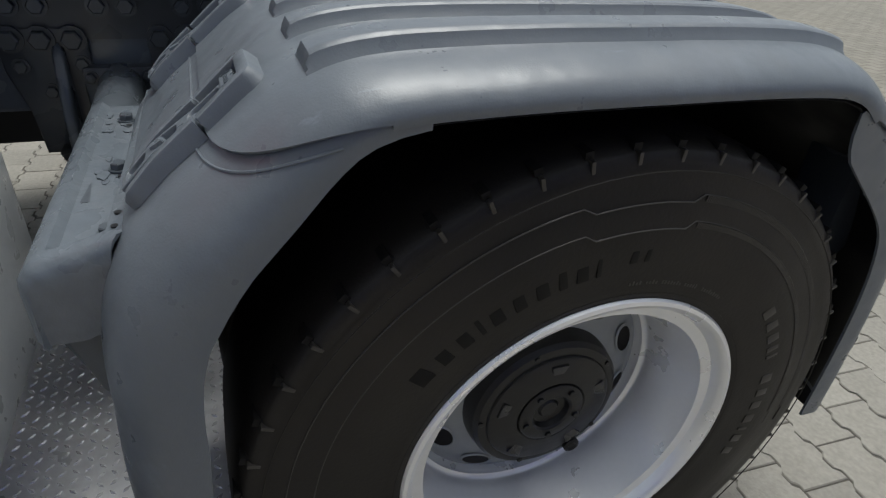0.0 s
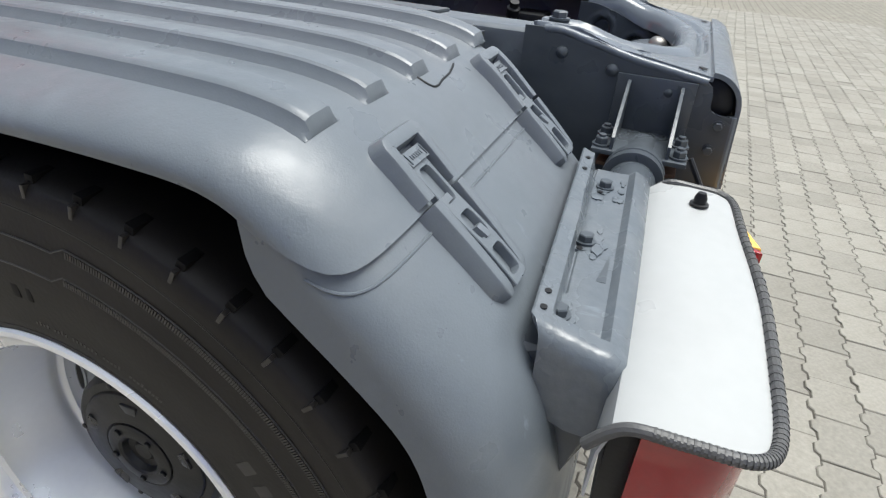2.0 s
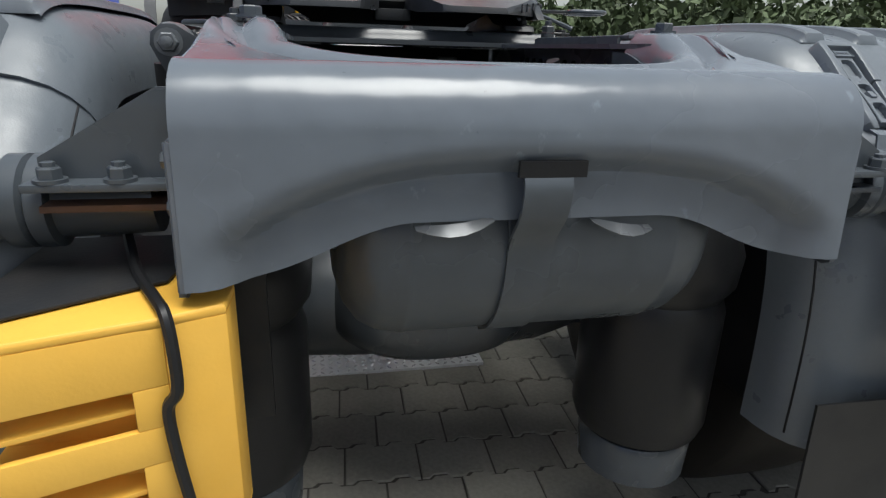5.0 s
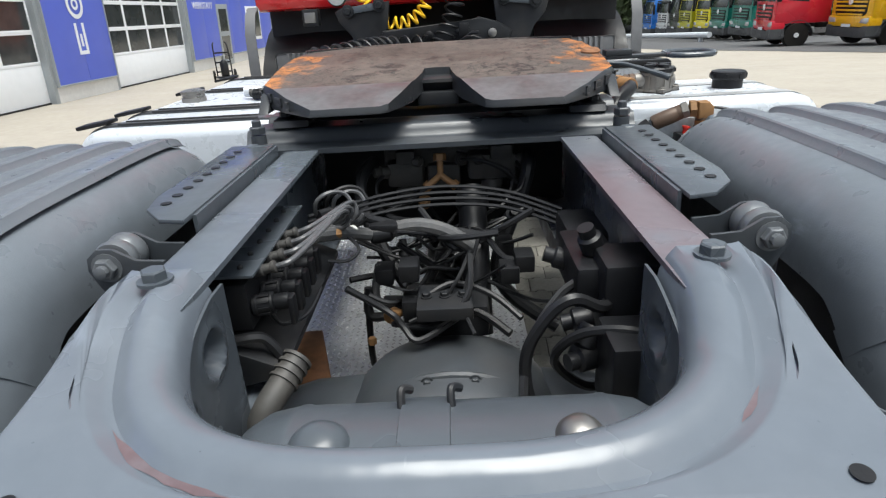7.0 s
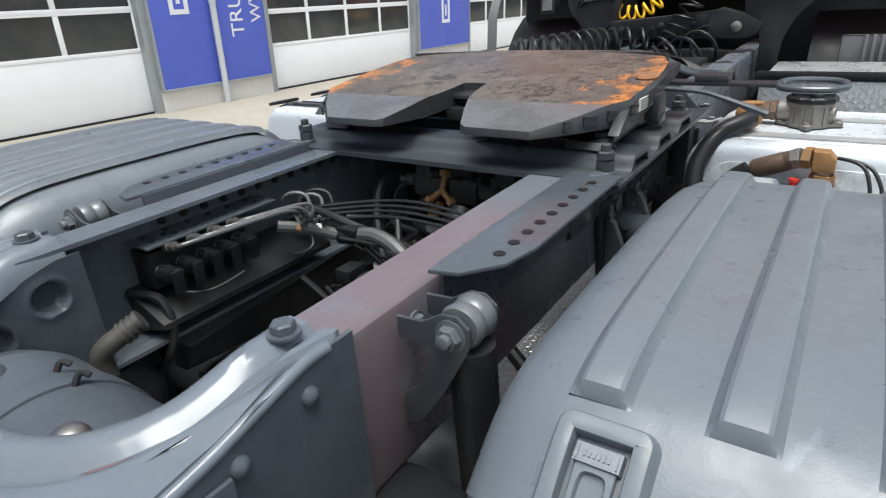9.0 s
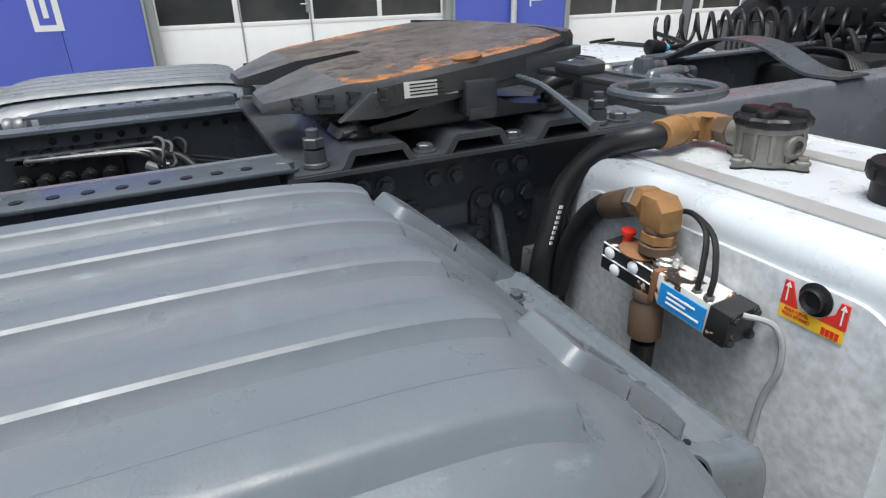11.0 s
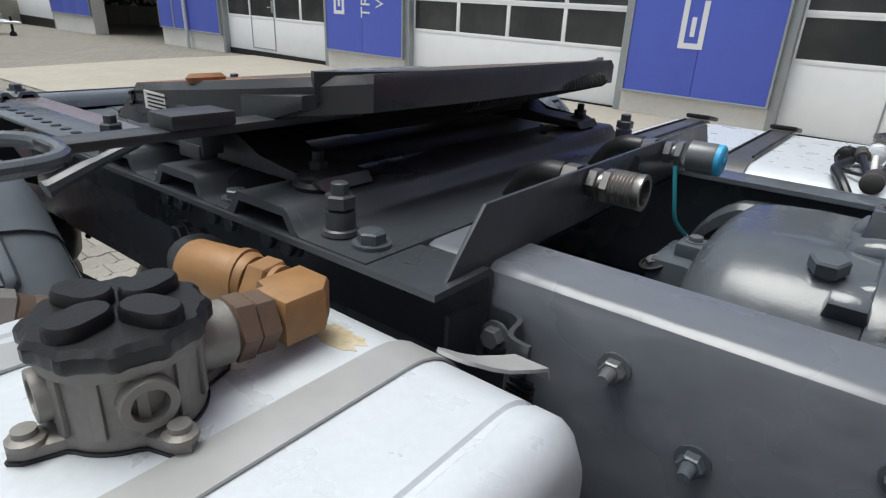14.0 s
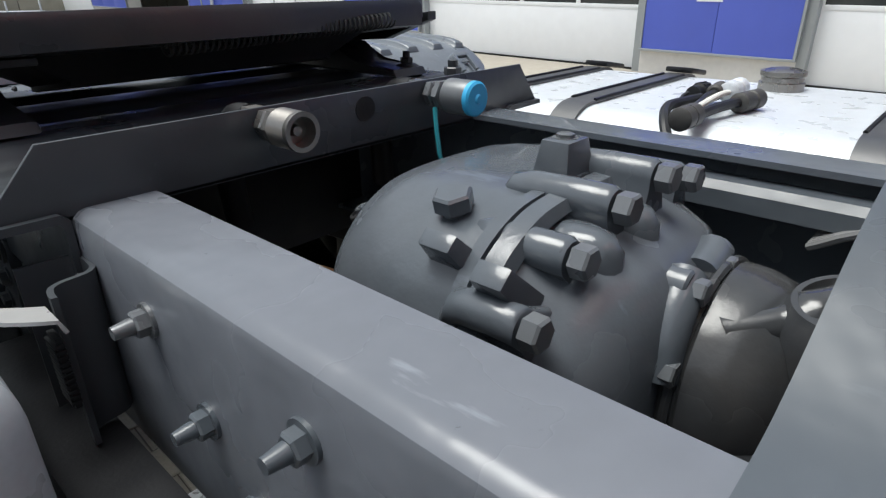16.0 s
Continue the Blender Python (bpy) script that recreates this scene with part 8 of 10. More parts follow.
# tee and clamp of the loom, pale tag, small brass unions
bm = bm_new()
lathe(bm, [(0.018, 0), (0.022, 0.004), (0.022, 0.045), (0.018, 0.05)], (-0.165, 0.048, 0.898), (1, 0.2, 0.05), 18)
box(bm, -0.165, -0.10, 0.035, 0.075, 0.905, 0.925, 0.005)
part("loom_tee", bm, BLACK, truck, "black tee joint of the wiring loom")
for at, ax in (((0.086, 0.134, 0.691), (0.4, -0.3, -0.5)), ((-0.235, -0.03, 0.935), (1, 0.4, 0)), ((-0.19, 0.06, 0.60), (0, 0, 1))):
    bm = bm_new()
    hexbolt(bm, at, ax, 0.011, 0.02, False)
    part("brass_union", bm, BRASS, truck, "small brass union")
bm = bm_new()
lathe(bm, [(0.0165, 0), (0.0165, 0.014)], (-0.205, 0.01, 0.921), (0.85, 0.75, -0.25), 18)
part("pale_tape", bm, PAPER, truck, "pale tape round the loom")
bm = bm_new()
for a, b in (((-0.003, 0.305, 1.005), (-0.003, 0.285, 0.965)), ((-0.003, 0.285, 0.965), (-0.034, 0.272, 0.942)), ((-0.003, 0.285, 0.965), (0.030, 0.272, 0.942))):
    tube(bm, [a, b], 0.0085, 10, 1)
hexbolt(bm, (-0.028, 0.275, 0.947), (-0.7, -0.3, -0.5), 0.013, 0.018, False)
hexbolt(bm, (0.024, 0.275, 0.947), (0.7, -0.3, -0.5), 0.013, 0.018, False)
hexbolt(bm, (-0.003, 0.30, 0.995), (0, 0.3, 1), 0.017, 0.022, False)
part("branch_fitting", bm, BRASS, truck, "tarnished brass branch fitting")

LINES = [
    ("left hose", 0.018, [(-0.185, 0.38, 0.985), (-0.200, 0.335, 0.978), (-0.214, 0.29, 0.955), (-0.205, 0.25, 0.89), (-0.16, 0.20, 0.80), (-0.095, 0.145, 0.705), (-0.075, 0.11, 0.63), (-0.09, 0.07, 0.58)]),
    ("right hose", 0.019, [(0.232, 0.36, 0.99), (0.229, 0.318, 0.972), (0.215, 0.30, 0.92), (0.178, 0.28, 0.83), (0.142, 0.262, 0.74), (0.140, 0.25, 0.68), (0.19, 0.22, 0.62), (0.29, 0.18, 0.56)]),
    ("conduit", 0.015, [(-0.262, -0.06, 0.945), (-0.21, 0.0, 0.925), (-0.151, 0.05, 0.898), (-0.12, 0.06, 0.898)]),
    ("conduit", 0.018, [(-0.125, 0.058, 0.903), (-0.06, 0.06, 0.912), (0.0, 0.055, 0.900), (0.05, 0.046, 0.872), (0.075, 0.042, 0.850)]),
    ("conduit", 0.011, [(-0.26, -0.02, 0.975), (-0.22, 0.03, 0.965), (-0.15, 0.07, 0.925), (-0.06, 0.09, 0.895), (0.03, 0.08, 0.885), (0.10, 0.05, 0.88)]),
    ("conduit", 0.010, [(0.29, -0.35, 0.955), (0.255, -0.40, 0.935), (0.205, -0.42, 0.960), (0.170, -0.42, 0.938), (0.135, -0.42, 0.875), (0.134, -0.425, 0.805), (0.16, -0.43, 0.755), (0.23, -0.42, 0.73)]),
    ("conduit", 0.009, [(-0.37, -0.40, 0.892), (-0.31, -0.385, 0.897), (-0.285, -0.375, 0.885), (-0.263, -0.375, 0.835), (-0.285, -0.385, 0.765), (-0.34, -0.39, 0.71)]),
    ("conduit", 0.012, [(-0.19, 0.10, 0.74), (-0.195, 0.09, 0.68), (-0.17, 0.085, 0.665), (-0.08, 0.10, 0.68), (-0.03, 0.12, 0.70)]),
    ("conduit", 0.009, [(-0.195, 0.095, 0.71), (-0.20, 0.10, 0.62), (-0.205, 0.12, 0.54), (-0.21, 0.16, 0.48)]),
    ("line", 0.0045, [(-0.30, 0.05, 0.95), (-0.15, 0.16, 0.955), (0.0, 0.18, 0.965), (0.15, 0.17, 0.95), (0.28, 0.10, 0.92)]),
    ("line", 0.0045, [(-0.30, 0.04, 0.94), (-0.15, 0.15, 0.945), (0.0, 0.17, 0.953), (0.15, 0.16, 0.94), (0.28, 0.09, 0.91)]),
    ("line", 0.0045, [(-0.30, 0.03, 0.93), (-0.15, 0.14, 0.935), (0.0, 0.16, 0.941), (0.15, 0.15, 0.93), (0.28, 0.08, 0.90)]),
    ("line", 0.0045, [(-0.30, 0.02, 0.92), (-0.15, 0.13, 0.922), (0.0, 0.15, 0.929), (0.15, 0.14, 0.918), (0.28, 0.07, 0.89)]),
    ("line", 0.0045, [(-0.040, 0.268, 0.936), (-0.08, 0.25, 0.915), (-0.13, 0.235, 0.895), (-0.20, 0.22, 0.885), (-0.26, 0.18, 0.89)]),
    ("line", 0.0045, [(0.036, 0.268, 0.936), (0.08, 0.25, 0.90), (0.13, 0.235, 0.885), (0.165, 0.25, 0.90), (0.19, 0.30, 0.95)]),
    ("line", 0.0045, [(0.02, 0.42, 1.0), (0.09, 0.37, 0.985), (0.16, 0.33, 0.96), (0.19, 0.36, 0.92)]),
    ("line", 0.008, [(0.27, -0.33, 0.96), (0.20, -0.34, 0.93), (0.14, -0.40, 0.86), (0.13, -0.47, 0.78), (0.20, -0.52, 0.72)]),
    ("line", 0.008, [(0.36, -0.48, 0.90), (0.28, -0.47, 0.93), (0.21, -0.44, 0.91), (0.18, -0.40, 0.84), (0.24, -0.36, 0.76), (0.32, -0.30, 0.72)]),
    ("line", 0.009, [(0.30, -0.55, 0.72), (0.20, -0.58, 0.74), (0.12, -0.56, 0.73), (0.10, -0.52, 0.72), (0.16, -0.50, 0.75), (0.22, -0.52, 0.76)]),
    ("line", 0.007, [(-0.14, 0.02, 0.75), (-0.05, -0.04, 0.78), (0.02, -0.02, 0.80), (0.10, -0.06, 0.79), (0.16, -0.12, 0.76)]),
    ("line", 0.007, [(-0.12, -0.05, 0.72), (-0.02, -0.10, 0.74), (0.05, -0.08, 0.80), (0.06, 0.0, 0.86)]),
    ("line", 0.0045, [(0.06, 0.02, 0.86), (0.03, -0.04, 0.82), (-0.02, -0.06, 0.76), (-0.08, -0.08, 0.74)]),
    ("line", 0.0045, [(0.08, 0.04, 0.88), (0.06, 0.0, 0.83), (0.04, -0.08, 0.78), (0.06, -0.16, 0.75)]),
    ("line", 0.010, [(-0.16, 0.10, 0.80), (-0.16, 0.03, 0.74), (-0.08, 0.0, 0.735), (0.06, -0.02, 0.73), (0.14, -0.08, 0.70)]),
]
for nm, r, pts in LINES:
    bm = bm_new()
    tube(bm, pts, r, 10 if r > 0.01 else 7)
    part("chassis_hose" if r > 0.01 else "chassis_line", bm, SLEEVE if nm == "conduit" and r > 0.012 else CABLE, truck, "black rubber chassis hose" if r > 0.01 else "thin black chassis line")
rng = random.Random(21)
for k in range(24):
    x0, x1 = rng.uniform(-0.24, -0.05), rng.uniform(0.0, 0.26)
    y0, y1 = rng.uniform(-0.10, 0.42), rng.uniform(-0.10, 0.42)
    z0, z1 = rng.uniform(0.72, 0.93), rng.uniform(0.72, 0.93)
    pts = [(x0, y0, z0)]
    for q in (0.25, 0.5, 0.75):
        pts.append((x0 + (x1 - x0) * q + rng.uniform(-0.04, 0.04), y0 + (y1 - y0) * q + rng.uniform(-0.06, 0.06), z0 + (z1 - z0) * q - 0.05 * math.sin(math.pi * q) + rng.uniform(-0.025, 0.03)))
    pts.append((x1, y1, z1))
    bm = bm_new()
    tube(bm, pts, rng.choice((0.0035, 0.0045, 0.006, 0.008)), 7, 5)
    part("chassis_line", bm, CABLE, truck, "thin black chassis line")
for k in range(16):
    x, y, z = rng.uniform(-0.2, 0.22), rng.uniform(-0.12, 0.5), rng.uniform(0.72, 0.9)
    bm = bm_new()
    if k % 2:
        box(bm, x - 0.022, x + 0.022, y - 0.03, y + 0.03, z - 0.02, z + 0.02, 0.005)
    else:
        lathe(bm, [(0.012, 0), (0.016, 0.004), (0.016, 0.03), (0.010, 0.034), (0.010, 0.05)], (x, y, z), (rng.uniform(-1, 1), rng.uniform(-1, 1), rng.uniform(-0.5, 1)), 14)
    part("line_joint", bm, BRASS if k % 8 == 2 else BLACK, truck, "small fitting among the lines")
# dark upright pipe deep between the rails
bm = bm_new()
tube(bm, [(0.075, 0.26, 0.93), (0.075, 0.20, 0.86), (0.075, 0.12, 0.76), (0.075, 0.06, 0.62)], 0.036, 18)
lathe(bm, [(0.040, 0), (0.042, 0.004), (0.042, 0.03), (0.040, 0.034)], (0.075, 0.245, 0.92), (0, -0.6, -1), 22)
part("upright_pipe", bm, BLACK, truck, "thick black corrugated pipe with a clamp")
# valve block on the left rail with its row of connectors
bm = bm_new()
box(bm, -0.377, -0.288, -0.375, -0.03, 0.998, 1.003, 0.001)
vb = part("valve_shelf", bm, PAINT, truck, "perforated shelf carrying a row of valve connectors")
for i in range(6):
    for j in (0, 1):
        bm = bm_new()
        lathe(bm, [(0.005, 0), (0.005, 0.004), (0.003, 0.006)], (-0.352 + 0.035 * j, -0.345 + i * 0.055, 1.003), (0, 0, 1), 8)
        part("stud", bm, DARK, vb)
bm = bm_new()
box(bm, -0.372, -0.305, -0.37, -0.12, 0.90, 0.985, 0.008)
part("valve_body", bm, BLACK, vb)
for i in range(5):
    y = -0.352 + i * 0.049
    bm = bm_new()
    prof = [(0.014, 0), (0.018, 0.003), (0.018, 0.008)]
    lathe(bm, prof + [(0.0165, 0.010), (0.0165, 0.030), (0.0185, 0.031), (0.0185, 0.035), (0.0125, 0.037), (0.014, 0.040), (0.014, 0.060), (0.009, 0.064)], (-0.306, y, 0.938), (0.9, 0.12, 0.06), 20)
    conn = part("round_connector", bm, BLACK, vb, "black round connector with a ribbed collar")
    for k in range(10):
        a = 2 * math.pi * k / 10
        m = Matrix.Translation((-0.306, y, 0.938)) @ frame_to((0.9, 0.12, 0.06)) @ Matrix.Rotation(a, 4, "Z")
        bm = bm_new()
        box(bm, 0.016, 0.0188, -0.0016, 0.0016, 0.011, 0.030, 0, m)
        part("collar_rib", bm, BLACK, conn)
    bm = bm_new()
    box(bm, -0.245, -0.235, y - 0.012, y + 0.012, 0.905, 0.955, 0.004)
    part("cable_boot", bm, BLACK, vb)
    if i == 4:
        continue
    y = -0.327 + i * 0.052
    bm = bm_new()
    lathe(bm, [(0.010, 0), (0.0115, 0.003), (0.0115, 0.018), (0.0085, 0.020), (0.0085, 0.032), (0.0105, 0.034), (0.0105, 0.040), (0.006, 0.042)], (-0.305, y, 0.987), (0.95, 0.05, 0.2), 16)
    part("push_fitting", bm, DUSTY, vb)
    bm = bm_new()
    tube(bm, [(-0.265, y + 0.002, 0.995), (-0.235, y + 0.02, 1.003), (-0.205 + 0.006 * i, -0.13 + 0.035 * i, 1.003), (-0.198 + 0.006 * i, -0.06 + 0.014 * i, 0.995 - 0.008 * i), (-0.215, -0.015, 0.965 - 0.008 * i), (-0.24, 0.01, 0.94)], 0.0048, 8)
    part("air_line", bm, AIRLINE, vb, "shiny grey air line")
for r, c in ((0.040, (-0.225, -0.02, 0.985)), (0.034, (-0.195, 0.0, 0.985)), (0.045, (-0.205, 0.03, 0.975))):
    bm = bm_new()
    pts = [(c[0] + r * math.cos(a), c[1] + 0.3 * r * math.sin(a * 2), c[2] + r * math.sin(a)) for a in [0.3 + k * 0.55 for k in range(11)]]
    tube(bm, pts, 0.0045, 7)
    part("cable_loop", bm, AIRLINE if r < 0.042 else CABLE, truck, "looped thin cable")
for pts in ([(-0.22, 0.0, 0.93), (-0.18, -0.03, 0.90), (-0.20, -0.06, 0.885), (-0.24, -0.07, 0.89)], [(-0.30, -0.30, 0.905), (-0.27, -0.33, 0.89), (-0.24, -0.28, 0.88), (-0.23, -0.2, 0.89)]):
    bm = bm_new()
    tube(bm, pts, 0.0038, 7)
    part("cable_loop", bm, CABLE, truck, "looped thin cable")
# long bracket under the shelf, leaning inwards
bm = bm_new()
prism(bm, [(-0.378, 0.90), (-0.255, 0.845), (-0.255, 0.832), (-0.378, 0.80)], -0.40, 0.10, "y", 0.003)
part("shelf_bracket", bm, DARK, truck, "dark angled bracket below the valve shelf")
# right hand valve group
for b0 in ((0.255, 0.375, -0.40, -0.30, 0.86, 1.0, 0.010), (0.22, 0.30, -0.36, -0.18, 0.90, 0.98, 0.012), (0.24, 0.372, -0.52, -0.42, 0.80, 0.93, 0.006), (0.25, 0.33, -0.14, 0.02, 0.84, 0.95, 0.012)):
    bm = bm_new()
    box(bm, *b0)
    part("valve", bm, BLACK, truck, "black valve on the frame rail")
for p, ax in (((0.245, -0.37, 0.90), (-1, 0, -0.2)), ((0.26, -0.30, 0.985), (-0.4, -0.2, 1)), ((0.235, -0.24, 0.94), (-1, 0.2, 0.3)), ((0.24, -0.42, 0.86), (-1, -0.4, 0))):
    bm = bm_new()
    lathe(bm, [(0.018, 0), (0.020, 0.004), (0.020, 0.03), (0.014, 0.034), (0.014, 0.05)], p, ax, 16)
    part("valve_port", bm, BLACK, truck)
bm = bm_new()
lathe(bm, [(0.020, 0), (0.022, 0.005), (0.022, 0.035), (0.018, 0.04), (0.018, 0.055)], (0.24, -0.40, 0.90), (-0.5, -0.4, -0.8), 18)
for k in range(6):
    lathe(bm, [(0.0235, 0), (0.0235, 0.003)], Vector((0.24, -0.40, 0.90)) + Vector((-0.5, -0.4, -0.8)).normalized() * (0.006 + k * 0.005), (-0.5, -0.4, -0.8), 18)
part("ribbed_plug", bm, BLACK, truck)
# left corner plug and bent pipe
bm = bm_new()
tube(bm, [(-0.255, -0.53, 0.80), (-0.255, -0.535, 0.84), (-0.245, -0.525, 0.865), (-0.228, -0.495, 0.885), (-0.21, -0.46, 0.905)], 0.020, 18)
for k in range(4):
    lathe(bm, [(0.0235, 0), (0.0235, 0.005)], Vector((-0.228, -0.495, 0.885)) + Vector((0.018, 0.035, 0.02)) * (k * 0.28), (0.4, 0.8, 0.4), 16)
part("elbow_plug", bm, DUSTY, truck, "dark elbow pipe with a ribbed plug")
bm = bm_new()
prism(bm, [(-0.50, 0.40), (-0.405, 0.41), (-0.325, 0.13), (-0.325, 0.05), (-0.43, 0.05)], 0.425, 0.45, "z", 0.006)
part("rusty_bracket", bm, RUST, truck, "bare rusty bracket")
for s in (-1, 1):
    for k in range(11):
        bm = bm_new()
        lathe(bm, [(0.010, 0), (0.009, 0.006), (0, 0.008)], (s * 0.378, -0.28 + k * 0.055, 1.02), (-s, 0, 0), 10)
        part("rivet", bm, DARK, truck)
bm = bm_new()
tube(bm, [(0.0, 0.05, 0.62), (0.0, 0.35, 0.66), (0.0, 0.95, 0.74), (0.0, 1.15, 0.77)], [0.07, 0.06, 0.055, 0.055, 0.07], 22, 4)
part("propeller_shaft", bm, DARK, truck, "dark propeller shaft to the axle")
bm = bm_new()
box(bm, -0.10, 0.10, -0.03, 0.12, 0.66, 0.745, 0.02)
box(bm, -0.06, 0.06, -0.12, 0.0, 0.76, 0.79, 0.004)
for x in (-0.04, 0.0, 0.04):
    hexbolt(bm, (x, -0.06, 0.79), (0, 0, 1), 0.01, 0.01)
part("axle_bracket", bm, DARK, truck, "dark bracket over the axle")
for s in (-1, 1):
    bm = bm_new()
    prism(bm, [(-0.02, 0.60), (0.62, 0.62), (0.66, 0.72), (0.58, 0.74), (0.05, 0.70), (-0.28, 0.68), (-0.30, 0.62)], *sorted((s * 0.40, s * 0.47)), "x", 0.01)
    part("suspension_arm", bm, DARK, truck, "dark steel suspension arm")

# ---- truck: cab end ----
GREYFLAP = material("worn_grey_plastic", (0.11, 0.113, 0.118), 0.55, grain=0.15, scale=30, tint=(0.07, 0.07, 0.072), patch=0.5, patch_scale=8)
REDCAB = material("red_cab_paint", (0.55, 0.015, 0.02), 0.25, grain=0.05, scale=20, coat=0.5)
bm = bm_new()
prism(bm, [(-1.20, 1.375), (-1.225, 1.42), (-1.22, 3.3), (-1.1, 3.42), (1.1, 3.42), (1.22, 3.3), (1.225, 1.42), (1.20, 1.375)], 2.95, 4.75, "y", 0.05)
cab = part("cab", bm, REDCAB, truck, "red driver's cab seen from behind")
# black panel over the red cab: the shade on its back as colour
bm = bm_new()
box(bm, -0.70, 1.235, 2.88, 2.96, 1.42, 2.4, 0.03)
part("cab_rear_panel", bm, BLACK, cab, "black panel added for the shaded back of the cab")
bm = bm_new()
lathe(bm, [(0.055, 0), (0.065, 0.02), (0.065, 0.06), (0.055, 0.075)], (-0.66, 2.90, 1.46), (0, -1, -0.2), 26)
part("work_lamp", bm, CLEAR_LENS, cab, "round work lamp with a wire grille")
for s in (-1, 1):
    bm = bm_new()
    rows = []
    for k in range(15):
        a = math.pi * k / 14
        rows.append([(s * x, 3.55 - 0.72 * math.cos(a), 0.45 + (0.86 if x < 1.2 else 0.84) * math.sin(a) ** 0.8) for x in (0.62, 0.9, 1.21, 1.235)])
    sheet(bm, rows, 0.01)
    part("wheel_arch", bm, BLACK, truck, "black plastic front wheel arch")
    bm = bm_new()
    lathe(bm, [(0.30, 0), (0.50, 0.01), (0.535, 0.05), (0.538, 0.15), (0.535, 0.26), (0.50, 0.30), (0.30, 0.31)], (s * 1.23, 3.55, 0.47), (-s, 0, 0), 48)
    part("front_tyre", bm, RUBBER, truck)
    bm = bm_new()
    box(bm, *sorted((s * 0.40, s * 1.2)), 3.20, 3.24, 0.35, 1.40, 0.02)
    splash = part("splash_panel", bm, BLACK, truck, "black splash panel behind the front wheel")
    for k in range(5):
        bm = bm_new()
        box(bm, *sorted((s * (0.86 + 0.035 * k), s * (0.878 + 0.035 * k))), 2.80, 2.83, 0.90, 1.12, 0.006)
        part("flap_rib", bm, GREYFLAP, splash)
    bm = bm_new()
    box(bm, *sorted((s * 0.76, s * 1.10)), 2.83, 2.85, 0.70, 1.12, 0.02)
    part("ribbed_flap", bm, GREYFLAP, splash)
    bm = bm_new()
    sheet(bm, [[(s * x, y, z) for y, z in ((2.86, 1.40), (2.78, 1.36), (2.72, 1.25), (2.70, 1.05), (2.70, 0.75))] for x in (1.17, 1.22, 1.235)], 0.01)
    part("arch_edge", bm, GREYFLAP, truck, "grey moulded edge of the front wheel arch")
    # curved support arm with its link and bushes
    bm = bm_new()
    arm = [(0.31, 1.40), (0.60, 1.375), (0.64, 1.35), (0.62, 1.29), (0.55, 1.22), (0.51, 1.13), (0.50, 0.95), (0.41, 0.95), (0.42, 1.12), (0.40, 1.20), (0.33, 1.24)]
    prism(bm, [(s * x, z) for x, z in arm], 2.62, 2.66, "y", 0.006)
    armp = part("cab_support", bm, DARK, truck, "curved dark cab support")
    bm = bm_new()
    prism(bm, [(s * 0.35, 1.40), (s * 0.57, 1.375), (s * 0.57, 1.335), (s * 0.35, 1.36)], 2.59, 2.615, "y", 0.004)
    part("link", bm, PAINT, armp)
    for x, z in ((0.37, 1.38), (0.56, 1.354)):
        bm = bm_new()
        lathe(bm, [(0.036, 0), (0.038, 0.005), (0.036, 0.012), (0.022, 0.014), (0.018, 0.03), (0.006, 0.031), (0, 0.031)], (s * x, 2.595, z), (0, -1, 0), 22)
        part("bush", bm, DARK, armp)
# added black wall closing the hollow under the cab so it stays dark
bm = bm_new()
box(bm, -1.2, 1.2, 3.9, 3.95, 0.2, 1.5, 0.01)
part("bulkhead", bm, BLACK, truck, "black back wall added to keep the hollow below the cab dark")
bm = bm_new()
prism(bm, [(-0.40, 1.15), (-0.36, 1.235), (0.18, 1.26), (0.22, 1.285), (0.34, 1.25), (0.42, 1.20), (0.40, 1.15), (0.34, 1.128), (-0.36, 1.132)], 2.60, 2.66, "y", 0.010)
sbeam = part("cab_suspension_beam", bm, DARK, truck, "dark cab suspension beam with bolts")
for x, z, r in ((-0.30, 1.18, 0.022), (-0.08, 1.20, 0.02), (0.09, 1.21, 0.016), (0.30, 1.19, 0.026)):
    bm = bm_new()
    lathe(bm, [(r, 0), (r, 0.014), (r * 0.6, 0.018), (0, 0.018)], (x, 2.60, z), (0, -1, 0), 18)
    part("bolt", bm, STEEL if r > 0.024 else DARK, sbeam)
bm = bm_new()
box(bm, 0.10, 0.16, 2.575, 2.61, 1.175, 1.255, 0.006)
part("socket", bm, BLACK, sbeam)
bm = bm_new()
prism(bm, [(-0.30, 1.03), (-0.30, 1.075), (0.20, 1.085), (0.24, 1.07), (0.36, 1.07), (0.36, 1.03)], 2.54, 2.62, "y", 0.006)
part("lower_rail", bm, DARK, sbeam)
for x, z in ((-0.82, 1.33), (0.66, 1.43)):
    bm = bm_new()
    box(bm, x - 0.05, x + 0.05, 2.74, 2.82, z - 0.05, z + 0.05, 0.008)
    bb = part("cab_lock", bm, DARK, truck, "dark latch block below the cab")
    bm = bm_new()
    box(bm, x - 0.035, x + 0.035, 2.732, 2.742, z - 0.03, z + 0.03, 0.004)
    part("face", bm, STEEL, bb)


def coil(pts, turns, r, wire, squash=1.0):
    line = curve_points(pts, 12)
    n = turns * 14
    out = []
    for k in range(n + 1):
        t = k / n * (len(line) - 1)
        i = min(int(t), len(line) - 2)
        p = line[i].lerp(line[i + 1], t - i)
        d = (line[i + 1] - line[i]).normalized()
        side = d.cross(Vector((0.2, 1, 0.3))).normalized()
        other = d.cross(side)
        a = 2 * math.pi * turns * k / n
        out.append(p + side * r * math.cos(a) + other * r * squash * math.sin(a))
    bm = bm_new()
    tube(bm, out, wire, 6, 1)
    return bm


